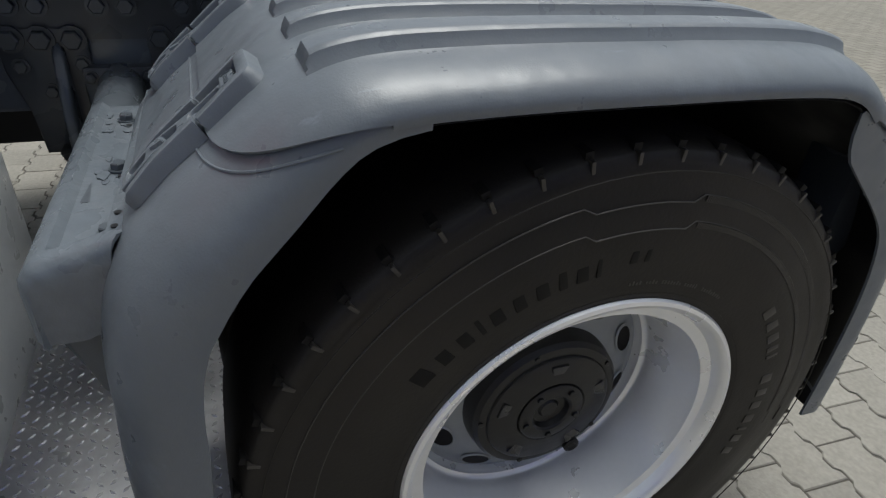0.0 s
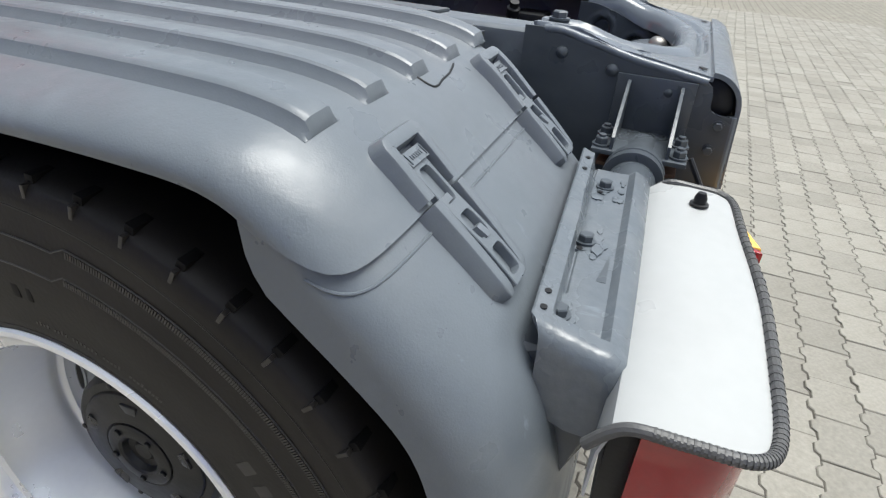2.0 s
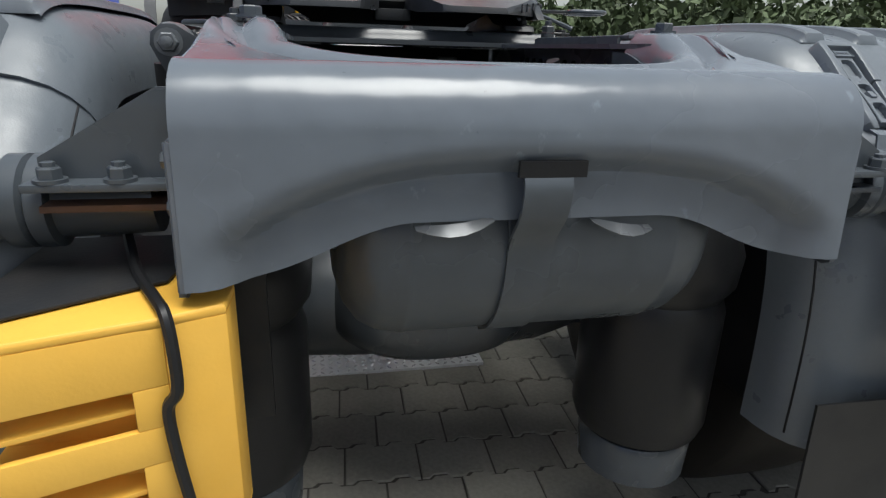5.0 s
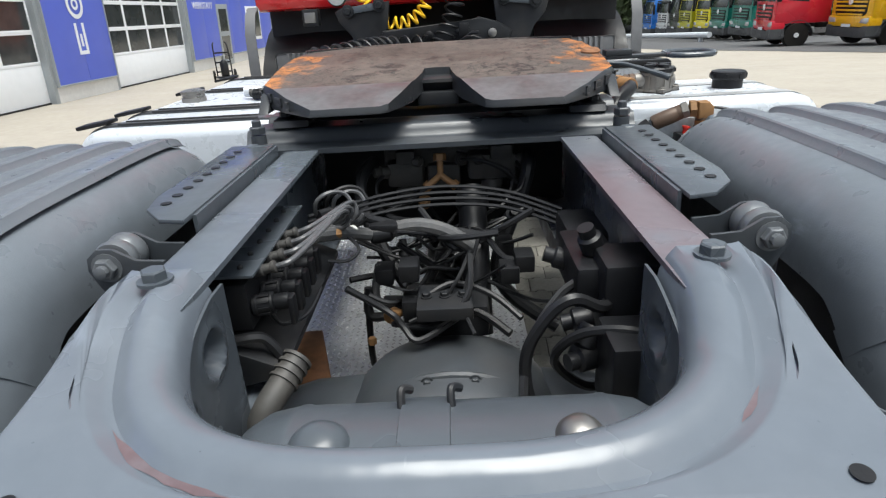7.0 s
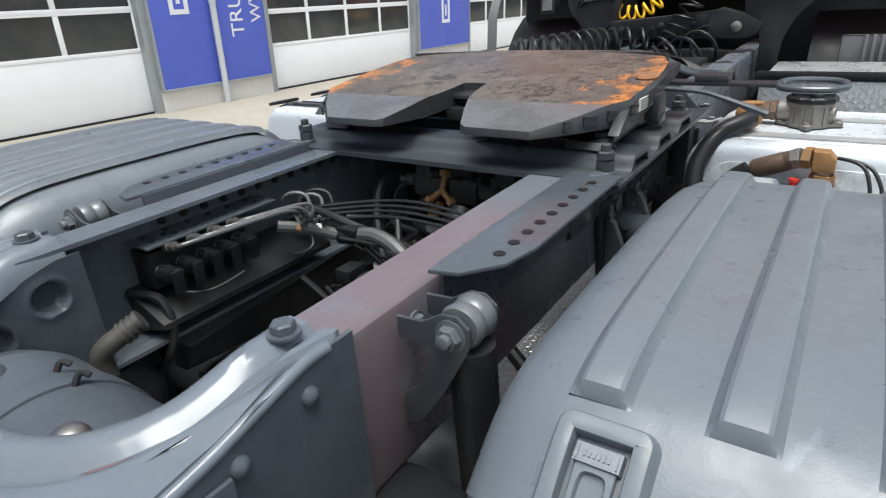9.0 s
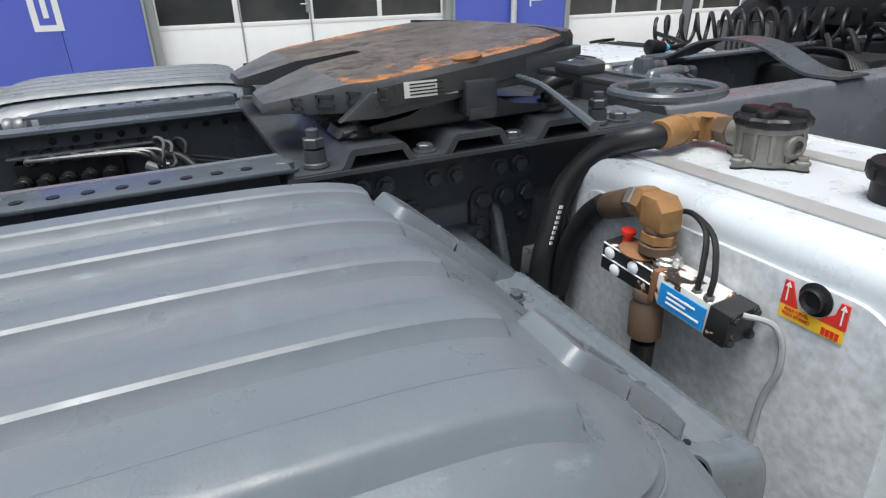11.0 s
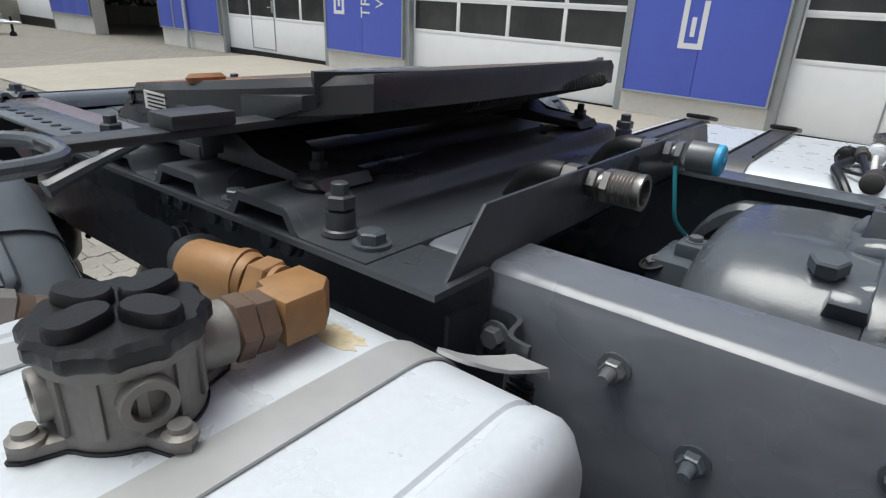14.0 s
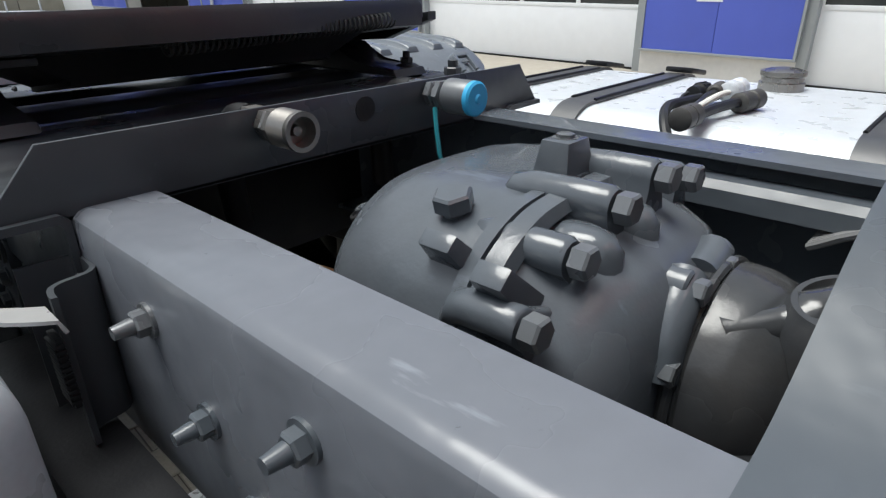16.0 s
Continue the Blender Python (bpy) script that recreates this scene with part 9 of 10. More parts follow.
part("yellow_coil_hose", coil([(-0.50, 2.72, 1.50), (-0.42, 2.68, 1.33), (-0.26, 2.66, 1.27), (-0.12, 2.68, 1.33), (-0.06, 2.72, 1.48)], 13, 0.035, 0.008), YELLOW_COIL, truck, "bright yellow coiled air hose")
part("black_coil_hose", coil([(0.06, 2.70, 1.50), (0.08, 2.64, 1.36), (0.02, 2.60, 1.20), (-0.05, 2.56, 1.10)], 9, 0.055, 0.007), CABLE, truck, "black coiled cable")
part("black_coil_hose", coil([(-0.70, 2.05, 1.13), (-0.55, 2.15, 1.14), (-0.42, 2.28, 1.15), (-0.30, 2.42, 1.15), (-0.1, 2.5, 1.14)], 13, 0.055, 0.0085, 1.25), CABLE, truck, "black coiled air hose lying on the chassis")
part("black_coil_hose", coil([(0.0, 2.20, 1.05), (0.12, 2.30, 1.08), (0.2, 2.45, 1.12)], 4, 0.09, 0.009), CABLE, truck, "loose black hose loops")
bm = bm_new()
tube(bm, [(-0.455, 1.86, 1.085), (-0.47, 1.98, 1.09), (-0.55, 2.02, 1.10), (-0.68, 2.03, 1.12)], 0.010, 8)
part("plug_cable", bm, CABLE, truck)
bm = bm_new()
lathe(bm, [(0.022, 0), (0.030, 0.004), (0.030, 0.045), (0.024, 0.05), (0.024, 0.075), (0.012, 0.08)], (-0.455, 1.785, 1.095), (0, 1, -0.1), 22)
plug = part("trailer_plug", bm, BLACK, truck, "black trailer plug with a blue ring")
bm = bm_new()
lathe(bm, [(0.013, 0), (0.013, 0.018)], (-0.455, 1.868, 1.087), (0, 1, -0.1), 14)
part("blue_ring", bm, BLUE_CAP, plug)
bm = bm_new()
box(bm, -0.36, 0.36, 2.30, 2.55, 0.85, 1.0, 0.02)
box(bm, 0.0, 0.25, 2.05, 2.25, 0.92, 1.08, 0.015)
lathe(bm, [(0.06, 0), (0.06, 0.15), (0.045, 0.17)], (0.22, 2.12, 1.0), (1, 0.3, 0.1), 24)
box(bm, -0.38, 0.38, 1.92, 2.9, 0.70, 0.80, 0.01)
part("engine_bay_unit", bm, DARK, truck, "dusty dark units and wiring behind the cab")
for k in range(7):
    bm = bm_new()
    o = 0.012 * k
    tube(bm, [(0.30 - o, 2.0, 1.03 + o * 0.3), (0.22 - o, 2.05, 1.07 + o * 0.4), (0.10 - o * 2, 2.12, 1.05 + o * 0.5), (-0.02 - o, 2.2, 1.0), (-0.1, 2.3, 0.97)], 0.006, 7)
    part("wiring", bm, CABLE, truck, "loose black wiring")
for k in range(6):
    bm = bm_new()
    o = 0.011 * k
    tube(bm, [(-0.30 + o, 1.62, 0.98), (-0.25 + o, 1.70, 1.01 + o * 0.4), (-0.2 + o, 1.78, 0.99), (-0.26 + o, 1.9, 0.95)], 0.0055, 7)
    part("wiring", bm, material("grey_wiring", (0.16, 0.16, 0.16), 0.4) if k == 0 else bpy.data.materials["grey_wiring"], truck, "bundled grey wiring")

# battery box in chequer plate behind the right front wheel
bm = bm_new()
box(bm, 0.50, 1.17, 2.10, 2.75, 0.45, 1.0, 0.012)
bat = part("battery_box", bm, material("bright_checker", (0.62, 0.63, 0.64), 0.3, metal=0.6, grain=0.1), truck, "bright chequer plate battery box with a black lid")
bm = bm_new()
box(bm, 1.165, 1.215, 2.08, 2.78, 0.45, 1.03, 0.02)
box(bm, 0.48, 1.20, 2.08, 2.13, 1.0, 1.035, 0.01)
part("black_frame", bm, BLACK, bat)
bm = bm_new()
for i in range(30):
    for j in range(8):
        m = Matrix.Translation((0.52 + i * 0.0215, 2.098, 0.86 + j * 0.0185)) @ Matrix.Rotation(radians(45 if (i + j) % 2 else -45), 4, "Y")
        box(bm, -0.009, 0.009, -0.002, 0.002, -0.0022, 0.0022, 0, m)
tagged(part("chequer_relief", bm, bpy.data.materials["bright_checker"], bat), kind="stuff")

# ---- steel chequer plate let into the yard under the truck ----
bm = bm_new()
box(bm, -0.80, 0.33, 0.33, 2.9, -0.075, -0.046, 0.002)
cp = tagged(part("pit_cover", bm, CHECKER, None), "worn grey chequer plate pit cover in the paving", "pit cover", kind="structure")
bm = bm_new()
vs, fs = [], []
for i in range(38):
    for j in range(86):
        x, y = -0.785 + i * 0.0295, 0.345 + j * 0.0295
        a = radians(45 if (i + j) % 2 else -45)
        c, s_ = math.cos(a), math.sin(a)
        b0 = len(vs)
        for u, v, z in ((-0.013, 0, 0), (0, -0.0055, 0), (0.013, 0, 0), (0, 0.0055, 0), (-0.006, 0, 0.004), (0.006, 0, 0.004)):
            vs.append((x + u * c - v * s_, y + u * s_ + v * c, -0.0462 + z))
        fs += [(b0, b0 + 1, b0 + 4), (b0 + 1, b0 + 5, b0 + 4), (b0 + 1, b0 + 2, b0 + 5), (b0 + 2, b0 + 3, b0 + 5), (b0 + 3, b0 + 4, b0 + 5), (b0 + 3, b0, b0 + 4)]
bm.free()
CHECKER_TOP = material("rubbed_checker_bars", (0.85, 0.86, 0.87), 0.22, metal=0.5, grain=0.1, scale=60)
me = bpy.data.meshes.new("chequer_relief")
me.from_pydata(vs, [], fs)
me.materials.append(CHECKER_TOP)
ob = tagged(new("chequer_relief", me), kind="stuff")
ob.parent = cp


# ---- parked trucks and surroundings ----
_paint = {}


def paint(rgb):
    if rgb not in _paint:
        _paint[rgb] = material("truck_paint_" + str(len(_paint)), rgb, 0.3, grain=0.06, scale=5, coat=0.4)
    return _paint[rgb]


GLASS = material("tinted_windscreen", (0.03, 0.035, 0.04), 0.06, spec=0.7, grain=0.4, scale=2)
GREYPL = material("grey_bumper_plastic", (0.06, 0.062, 0.065), 0.5, grain=0.1)
LAMPG = material("headlamp_glass", (0.55, 0.57, 0.58), 0.12, metal=0.4)


def parked_truck(x, y, heading, rgb, label, tall=3.4, long=6.5, deck=None):
    """A parked lorry; heading: the way its front faces, degrees from +y to the left."""
    gz = GROUND_Z(x, y)
    m = Matrix.Translation((x, y, gz)) @ Matrix.Rotation(radians(heading), 4, "Z")
    t = thing("parked_truck", label, "truck", "trucks parked across the yard")
    body = paint(rgb)

    def put(name, bm, mat, parent, lab=""):
        bmesh.ops.transform(bm, matrix=m, verts=bm.verts)
        return part(name, bm, mat, parent, lab)

    bm = bm_new()
    prism(bm, [(-0.02, 1.0), (0.0, 1.9), (-0.22, tall - 0.25), (-0.45, tall), (-2.2, tall), (-2.25, 1.0)], -1.22, 1.22, "x", 0.06)
    cabp = put("cab", bm, body, t)
    bm = bm_new()
    box(bm, -1.08, 1.08, -0.05, 0.0, 0, 1.0, 0.02, Matrix.Translation((0, 0.02, 1.92)) @ Matrix.Rotation(radians(10), 4, "X") @ Matrix.Diagonal((1, 1, 0.95, 1)))
    put("windscreen", bm, GLASS, cabp)
    for s in (-1, 1):
        bm = bm_new()
        prism(bm, [(-0.45, 1.95), (-0.55, 2.75), (-1.30, 2.75), (-1.30, 1.85)], *sorted((s * 1.21, s * 1.232)), "x", 0.004)
        put("side_window", bm, GLASS, cabp)
        bm = bm_new()
        box(bm, *sorted((s * 1.27, s * 1.45)), -0.15, 0.02, 1.9, 2.65, 0.04)
        put("mirror", bm, BLACK, cabp)
        bm = bm_new()
        prism(bm, [(s * 0.72, 0.90), (s * 1.12, 0.88), (s * 1.19, 0.96), (s * 1.19, 1.10), (s * 0.80, 1.07)], -0.04, 0.075, "y", 0.02)
        put("headlight", bm, LAMPG, cabp)
        for yy in (-1.0, -long + 1.2):
            bm = bm_new()
            lathe(bm, [(0.3, 0), (0.48, 0.01), (0.52, 0.05), (0.52, 0.28), (0.3, 0.3)], (s * 1.22, yy, 0.52), (-s, 0, 0), 32)
            wh = put("wheel", bm, RUBBER, t)
            bm = bm_new()
            lathe(bm, [(0.29, 0), (0.29, 0.02), (0.20, -0.03), (0.11, -0.02), (0.10, 0.05), (0, 0.05)], (s * 1.20, yy, 0.52), (s, 0, 0), 28)
            put("wheel_rim", bm, RIM, wh)
        bm = bm_new()
        rows = []
        for k in range(9):
            a = math.pi * k / 8
            rows.append([(s * xx, -1.0 + 0.66 * math.cos(a), 0.50 + 0.64 * math.sin(a)) for xx in (0.9, 1.235)])
        sheet(bm, rows, 0.02)
        put("wheel_arch", bm, GREYPL, cabp)
    bm = bm_new()
    box(bm, -1.22, 1.22, -0.5, 0.06, 0.74, 1.16, 0.07)
    put("upper_bumper", bm, body, cabp)
    bm = bm_new()
    prism(bm, [(-1.22, 0.42), (-1.15, 0.36), (1.15, 0.36), (1.22, 0.42), (1.22, 0.80), (0.98, 0.80), (0.80, 0.70), (-0.80, 0.70), (-0.98, 0.80), (-1.22, 0.80)], -0.5, 0.10, "y", 0.03)
    put("bumper", bm, GREYPL, cabp, "large dark grey lower bumper")
    bm = bm_new()
    prism(bm, [(-0.92, 1.26), (-0.72, 1.10), (0.72, 1.10), (0.92, 1.26), (0.95, 1.78), (-0.95, 1.78)], -0.02, 0.012, "y", 0.006)
    put("grille", bm, BLACK, cabp, "black grille behind slats")
    for k in range(4):
        bm = bm_new()
        w = (0.74, 0.84, 0.90, 0.92)[k]
        box(bm, -w, w, 0.0, 0.05, 1.16 + k * 0.155, 1.235 + k * 0.155, 0.012)
        put("grille_slat", bm, body, cabp)
    bm = bm_new()
    box(bm, -1.12, 1.12, -0.30, 0.08, tall - 0.42, tall - 0.30, 0.03)
    put("sun_visor", bm, GLASS, cabp, "dark tinted sun visor")
    for s in (-1, 1):
        bm = bm_new()
        tube(bm, [(s * 0.5, 0.0, 1.90), (s * 0.25, -0.03, 1.97), (s * -0.05, -0.05, 2.01)], 0.014, 6, 2)
        put("wiper", bm, BLACK, cabp)
        bm = bm_new()
        prism(bm, [(-0.30, 1.12), (-1.32, 1.12), (-1.36, 1.9), (-1.36, 2.82), (-0.52, 2.82), (-0.40, 1.9)], *sorted((s * 1.205, s * 1.226)), "x", 0.008)
        put("door", bm, body, cabp)
        for k in range(2):
            bm = bm_new()
            box(bm, *sorted((s * 0.98, s * 1.23)), -1.9 if k else -0.52, -1.62 if k else -0.30, 0.48, 0.54, 0.01)
            put("step", bm, GREYPL, cabp)
    bm = bm_new()
    lathe(bm, [(0.13, 0), (0.13, 0.02), (0.10, 0.03)], (0, 0.05, 1.68), (0, 1, 0), 20)
    put("emblem", bm, RIM, cabp)
    bm = bm_new()
    box(bm, -0.27, 0.27, 0.10, 0.112, 0.74, 0.85)
    put("plate", bm, LETTER, cabp)
    bm = bm_new()
    box(bm, -0.42, -0.34, -long, -2.0, 0.75, 1.02, 0.01)
    box(bm, 0.34, 0.42, -long, -2.0, 0.75, 1.02, 0.01)
    box(bm, -0.4, 0.4, -long + 0.1, -long + 0.3, 0.78, 1.0, 0.01)
    put("chassis", bm, BLACK, t)
    bm = bm_new()
    box(bm, 0.55, 1.18, -3.6, -2.4, 0.45, 0.98, 0.08)
    put("fuel_tank", bm, RIM, t)
    if deck:
        bm = bm_new()
        box(bm, -1.22, 1.22, -long, -2.6, 1.05, 1.15, 0.01)
        for s in (-1, 1):
            box(bm, *sorted((s * 1.18, s * 1.22)), -long, -2.6, 1.15, 1.75, 0.01)
        box(bm, -1.22, 1.22, -long, -long + 0.05, 1.15, 1.75, 0.01)
        dk = put("dropside_body", bm, paint(deck), t)
        bm = bm_new()
        box(bm, -0.3, 0.3, -3.0, -2.4, 1.15, 2.6, 0.05)
        tube(bm, [(0, -2.7, 2.5), (0, -3.6, 3.3), (0, -4.6, 2.9), (0.2, -3.2, 2.5)], 0.12, 10, 2)
        put("crane", bm, paint(deck), t)
    return t


ROW = [
    (17.0, 53.0, 90, (0.02, 0.16, 0.55), "bright blue lorry parked in a row", 3.5),
    (17.2, 49.9, 90, (0.62, 0.63, 0.62), "white lorry parked in a row", 3.1),
    (17.3, 47.4, 92, (0.03, 0.035, 0.035), "black lorry parked in a row", 3.3),
    (17.0, 44.5, 90, (0.42, 0.40, 0.02), "olive yellow lorry parked in a row", 3.7),
    (17.0, 41.4, 90, (0.78, 0.66, 0.01), "bright yellow lorry with a high roof", 3.8),
    (16.6, 37.9, 90, (0.012, 0.16, 0.12), "dark green lorry parked in a row", 3.3),
    (16.4, 34.5, 90, (0.012, 0.17, 0.13), "teal green lorry parked in a row", 3.35),
    (14.2, 27.4, 82, (0.56, 0.012, 0.03), "red lorry standing out from the row", 3.2),
    (16.0, 24.2, 92, (0.76, 0.40, 0.01), "amber lorry with a large grey bumper", 3.3),
    (17.0, 20.9, 92, (0.02, 0.24, 0.22), "turquoise lorry with a large grey bumper", 3.3),
    (18.2, 17.6, 92, (0.012, 0.17, 0.12), "green lorry standing beside orange ones", 2.75),
    (19.4, 14.7, 92, (0.72, 0.13, 0.012), "orange lorry parked close beside another", 2.55),
    (19.6, 11.9, 92, (0.72, 0.13, 0.012), "orange lorry with dropsides and a loading crane", 2.55),
    (17.9, 0.9, 98, (0.035, 0.037, 0.04), "dark grey lorry beside a yellow one", 3.2),
    (18.4, 5.6, 100, (0.80, 0.50, 0.006), "yellow tipper lorry with a slatted grille", 3.2),
]
for k, (x, y, head, rgb, lab, tall) in enumerate(ROW):
    parked_truck(x, y, head, rgb, lab, tall, 7.5 if k in (11, 12) else 6.5, (0.72, 0.13, 0.012) if k in (11, 12) else None)
# a marker board and a lettered card on the yellow one's front
last = bpy.data.objects["parked_truck.%03d" % (len(ROW) - 1)] if len(ROW) > 1 else None
M_Y = Matrix.Translation((18.4, 5.6, GROUND_Z(18.4, 5.6))) @ Matrix.Rotation(radians(100), 4, "Z")
bm = bm_new()
box(bm, 0.78, 1.08, 0.03, 0.045, 1.52, 1.82, 0.002, M_Y)
part("lettered_card", bm, LETTER, last, "white card with a black letter A")
writing("A", 0.26, M_Y @ Matrix.Translation((0.93, 0.048, 1.58)) @ Matrix.Rotation(radians(180), 4, "Z") @ Matrix.Rotation(radians(90), 4, "X"), BLACK, last, "letter")
for k in range(4):
    bm = bm_new()
    box(bm, -1.16, -0.94, 0.03, 0.045, 1.36 + 0.09 * k, 1.45 + 0.09 * k, 0, M_Y)
    part("marker_stripe", bm, RED_MARK if k % 2 else LETTER, last)
# tractor seen from behind near the cab
rear = parked_truck(5.1, 28.3, -10, (0.62, 0.10, 0.02), "orange-red lorry seen from behind with its engine parts bare", 3.0)
M_R = Matrix.Translation((5.1, 28.3, GROUND_Z(5.1, 28.3))) @ Matrix.Rotation(radians(-10), 4, "Z")
for nm, b0, mat in (("tail_beam", (-1.1, 1.1, -6.6, -6.4, 1.55, 1.75), RED_MARK), ("bodywork", (-1.2, 1.2, -6.4, -4.6, 1.75, 3.0), BLACK), ("hydraulic_block", (-0.6, 0.5, -6.55, -6.3, 0.85, 1.25), YELLOW), ("side_post", (1.0, 1.2, -6.6, -6.4, 1.2, 3.0), RED_MARK), ("corner_post", (-1.25, -1.0, -6.6, -6.4, 1.2, 3.0), paint((0.62, 0.10, 0.02)))):
    bm = bm_new()
    box(bm, *b0, 0.03, M_R)
    part(nm, bm, mat, rear)

# low rail in front of the row
bm = bm_new()
tube(bm, [(15.4, 36.0, GROUND_Z(15.4, 36) + 0.42), (14.6, 44.0, GROUND_Z(15, 44) + 0.36), (14.0, 52.0, GROUND_Z(14, 52) + 0.32)], 0.17, 10, 3)
for y in (37.0, 51.0):
    box(bm, 14.0 + (52 - y) * 0.0875 - 0.1, 14.0 + (52 - y) * 0.0875 + 0.1, y - 0.1, y + 0.1, GROUND_Z(15, y), GROUND_Z(15, y) + 0.4, 0.01)
pole = part("lying_pole", bm, GALV, None)
tagged(pole, "long pale metal pole lying on two blocks", "pole")

# pale hall behind the parked trucks
hall = thing("hall", "pale grey industrial hall with plain cladding", "building")
for k in range(14):
    bm = bm_new()
    box(bm, 33.0, 33.3, -34.0 + 4.0 * k, -30.02 + 4.0 * k, -2.5, 9.0, 0.01)
    part("cladding_panel", bm, HALL, hall)
bm = bm_new()
box(bm, 33.3, 55.0, -34.0, 22.0, -2.5, 9.2)
part("core", bm, HALL, hall)

# wooded slope beyond the yard
rng = random.Random(11)
vv, ff = [], []
for k in range(46):
    ang = radians(-6 - 44 * k / 45 + rng.uniform(-1, 1))
    dist = rng.uniform(74, 96)
    cx, cy = -math.sin(ang) * dist, math.cos(ang) * dist
    zc, rad, hh = rng.uniform(1.0, 4.5), rng.uniform(3.0, 5.0), rng.uniform(4.0, 7.0)
    for q in range(330):
        u, w = rng.uniform(-1, 1), rng.uniform(0, 2 * math.pi)
        rr = (1 - u * u) ** 0.5 * rng.uniform(0.72, 1.05)
        p = Vector((cx + rad * rr * math.cos(w), cy + rad * rr * math.sin(w), zc + hh * u * rng.uniform(0.8, 1.05)))
        e1 = Vector((rng.uniform(-1, 1), rng.uniform(-1, 1), rng.uniform(-1, 1))).normalized() * rng.uniform(0.3, 0.75)
        e2 = Vector((rng.uniform(-1, 1), rng.uniform(-1, 1), rng.uniform(-1, 1))).normalized() * rng.uniform(0.3, 0.75)
        o = len(vv)
        vv += [tuple(p - e1), tuple(p + e2), tuple(p + e1), tuple(p - e2)]
        ff.append((o, o + 1, o + 2, o + 3))
me = bpy.data.meshes.new("woodland")
me.from_pydata(vv, [], ff)
me.materials.append(LEAF)
tagged(new("woodland", me), "dense dull green trees on a slope beyond the yard", "trees", kind="stuff")
bm = bm_new()
loft(bm, [[(-math.sin(radians(a)) * d, math.cos(radians(a)) * d, z) for d, z in ((80, -2.4), (96, 3.0), (130, 10.0))] for a in range(0, -62, -6)])
tagged(part("slope", bm, LEAF, None), "dark green wooded slope", "hill", kind="structure")

# concrete wall and hedge behind the yard
bm = bm_new()
for k in range(10):
    box(bm, -16 + 3.0 * k, -13.02 + 3.0 * k, -28.4, -28.0, -0.3, 1.02 + 0.004 * k, 0.02)
tagged(part("wall_yard", bm, CONCRETE, None), "weathered concrete boundary wall", "wall", kind="structure")
vv, ff = [], []
for q in range(5200):
    p = Vector((rng.uniform(-18, 16), rng.uniform(-30.6, -28.8), rng.uniform(0.9, 4.2)))
    e1 = Vector((rng.uniform(-1, 1), rng.uniform(-1, 1), rng.uniform(-1, 1))).normalized() * rng.uniform(0.08, 0.22)
    e2 = Vector((rng.uniform(-1, 1), rng.uniform(-1, 1), rng.uniform(-1, 1))).normalized() * rng.uniform(0.08, 0.22)
    o = len(vv)
    vv += [tuple(p - e1), tuple(p + e2), tuple(p + e1), tuple(p - e2)]
    ff.append((o, o + 1, o + 2, o + 3))
me = bpy.data.meshes.new("hedge")
me.from_pydata(vv, [], ff)
me.materials.append(LEAF)
tagged(new("hedge", me), "dark green hedge above a concrete wall", "hedge", kind="stuff")

# low trailer with three axles
M_T = Matrix.Translation((-3.9, -22.8, GROUND_Z(-3.9, -22.8))) @ Matrix.Rotation(radians(42), 4, "Z") @ Matrix.Scale(0.72, 4)
trailer = thing("flatbed_trailer", "pale empty flatbed trailer with three axles", "trailer")


def tput(name, bm, mat, lab="", parent=None):
    bmesh.ops.transform(bm, matrix=M_T, verts=bm.verts)
    return part(name, bm, mat, parent or trailer, lab)


bm = bm_new()
box(bm, -1.15, 1.15, -3.2, 3.2, 0.78, 0.90, 0.01)
tput("bed", bm, WHITE, "pale dusty loading bed")
for s in (-1, 1):
    bm = bm_new()
    box(bm, *sorted((s * 1.15, s * 1.2)), -3.2, 3.2, 0.62, 0.92, 0.01)
    tput("side_rail", bm, GALV)
    for y in (-1.7, -1.0, -0.3):
        bm = bm_new()
        lathe(bm, [(0.12, 0), (0.2, -0.03), (0.33, 0), (0.35, 0.04), (0.35, 0.2), (0.3, 0.22)], (s * 1.1, y, 0.35), (-s, 0, 0), 24)
        w = tput("wheel", bm, RUBBER)
    for y in (-3.1, 3.1):
        bm = bm_new()
        box(bm, s * 1.12 - 0.03, s * 1.12 + 0.03, y - 0.03, y + 0.03, 0.9, 1.35, 0.01)
        tput("stake", bm, GALV)
bm = bm_new()
tube(bm, [(-0.9, 3.1, 0.66), (0.0, 4.6, 0.6)], 0.06, 8, 1)
tput("drawbar", bm, GALV)
bm = bm_new()
tube(bm, [(0.9, 3.1, 0.66), (0.0, 4.6, 0.6)], 0.06, 8, 1)
tput("drawbar", bm, GALV)
bm = bm_new()
tube(bm, [(0.12, 4.3, 0.05), (0.12, 4.3, 0.85)], 0.05, 10, 1)
lathe(bm, [(0.03, -0.04), (0.13, -0.04), (0.15, 0), (0.13, 0.04), (0.03, 0.04)], (0.12, 4.3, 0.15), (1, 0, 0), 16)
tput("jockey_wheel", bm, BLACK)

# hand trolley by the workshop door
M_H = Matrix.Translation((-5.7, 14.4, GROUND_Z(-5.7, 14.4))) @ Matrix.Rotation(radians(25), 4, "Z") @ Matrix.Scale(0.76, 4)
trolley = thing("hand_trolley", "black two-wheeled hand trolley with a gas hose", "trolley")


def hput(name, bm, mat):
    bmesh.ops.transform(bm, matrix=M_H, verts=bm.verts)
    return part(name, bm, mat, trolley)


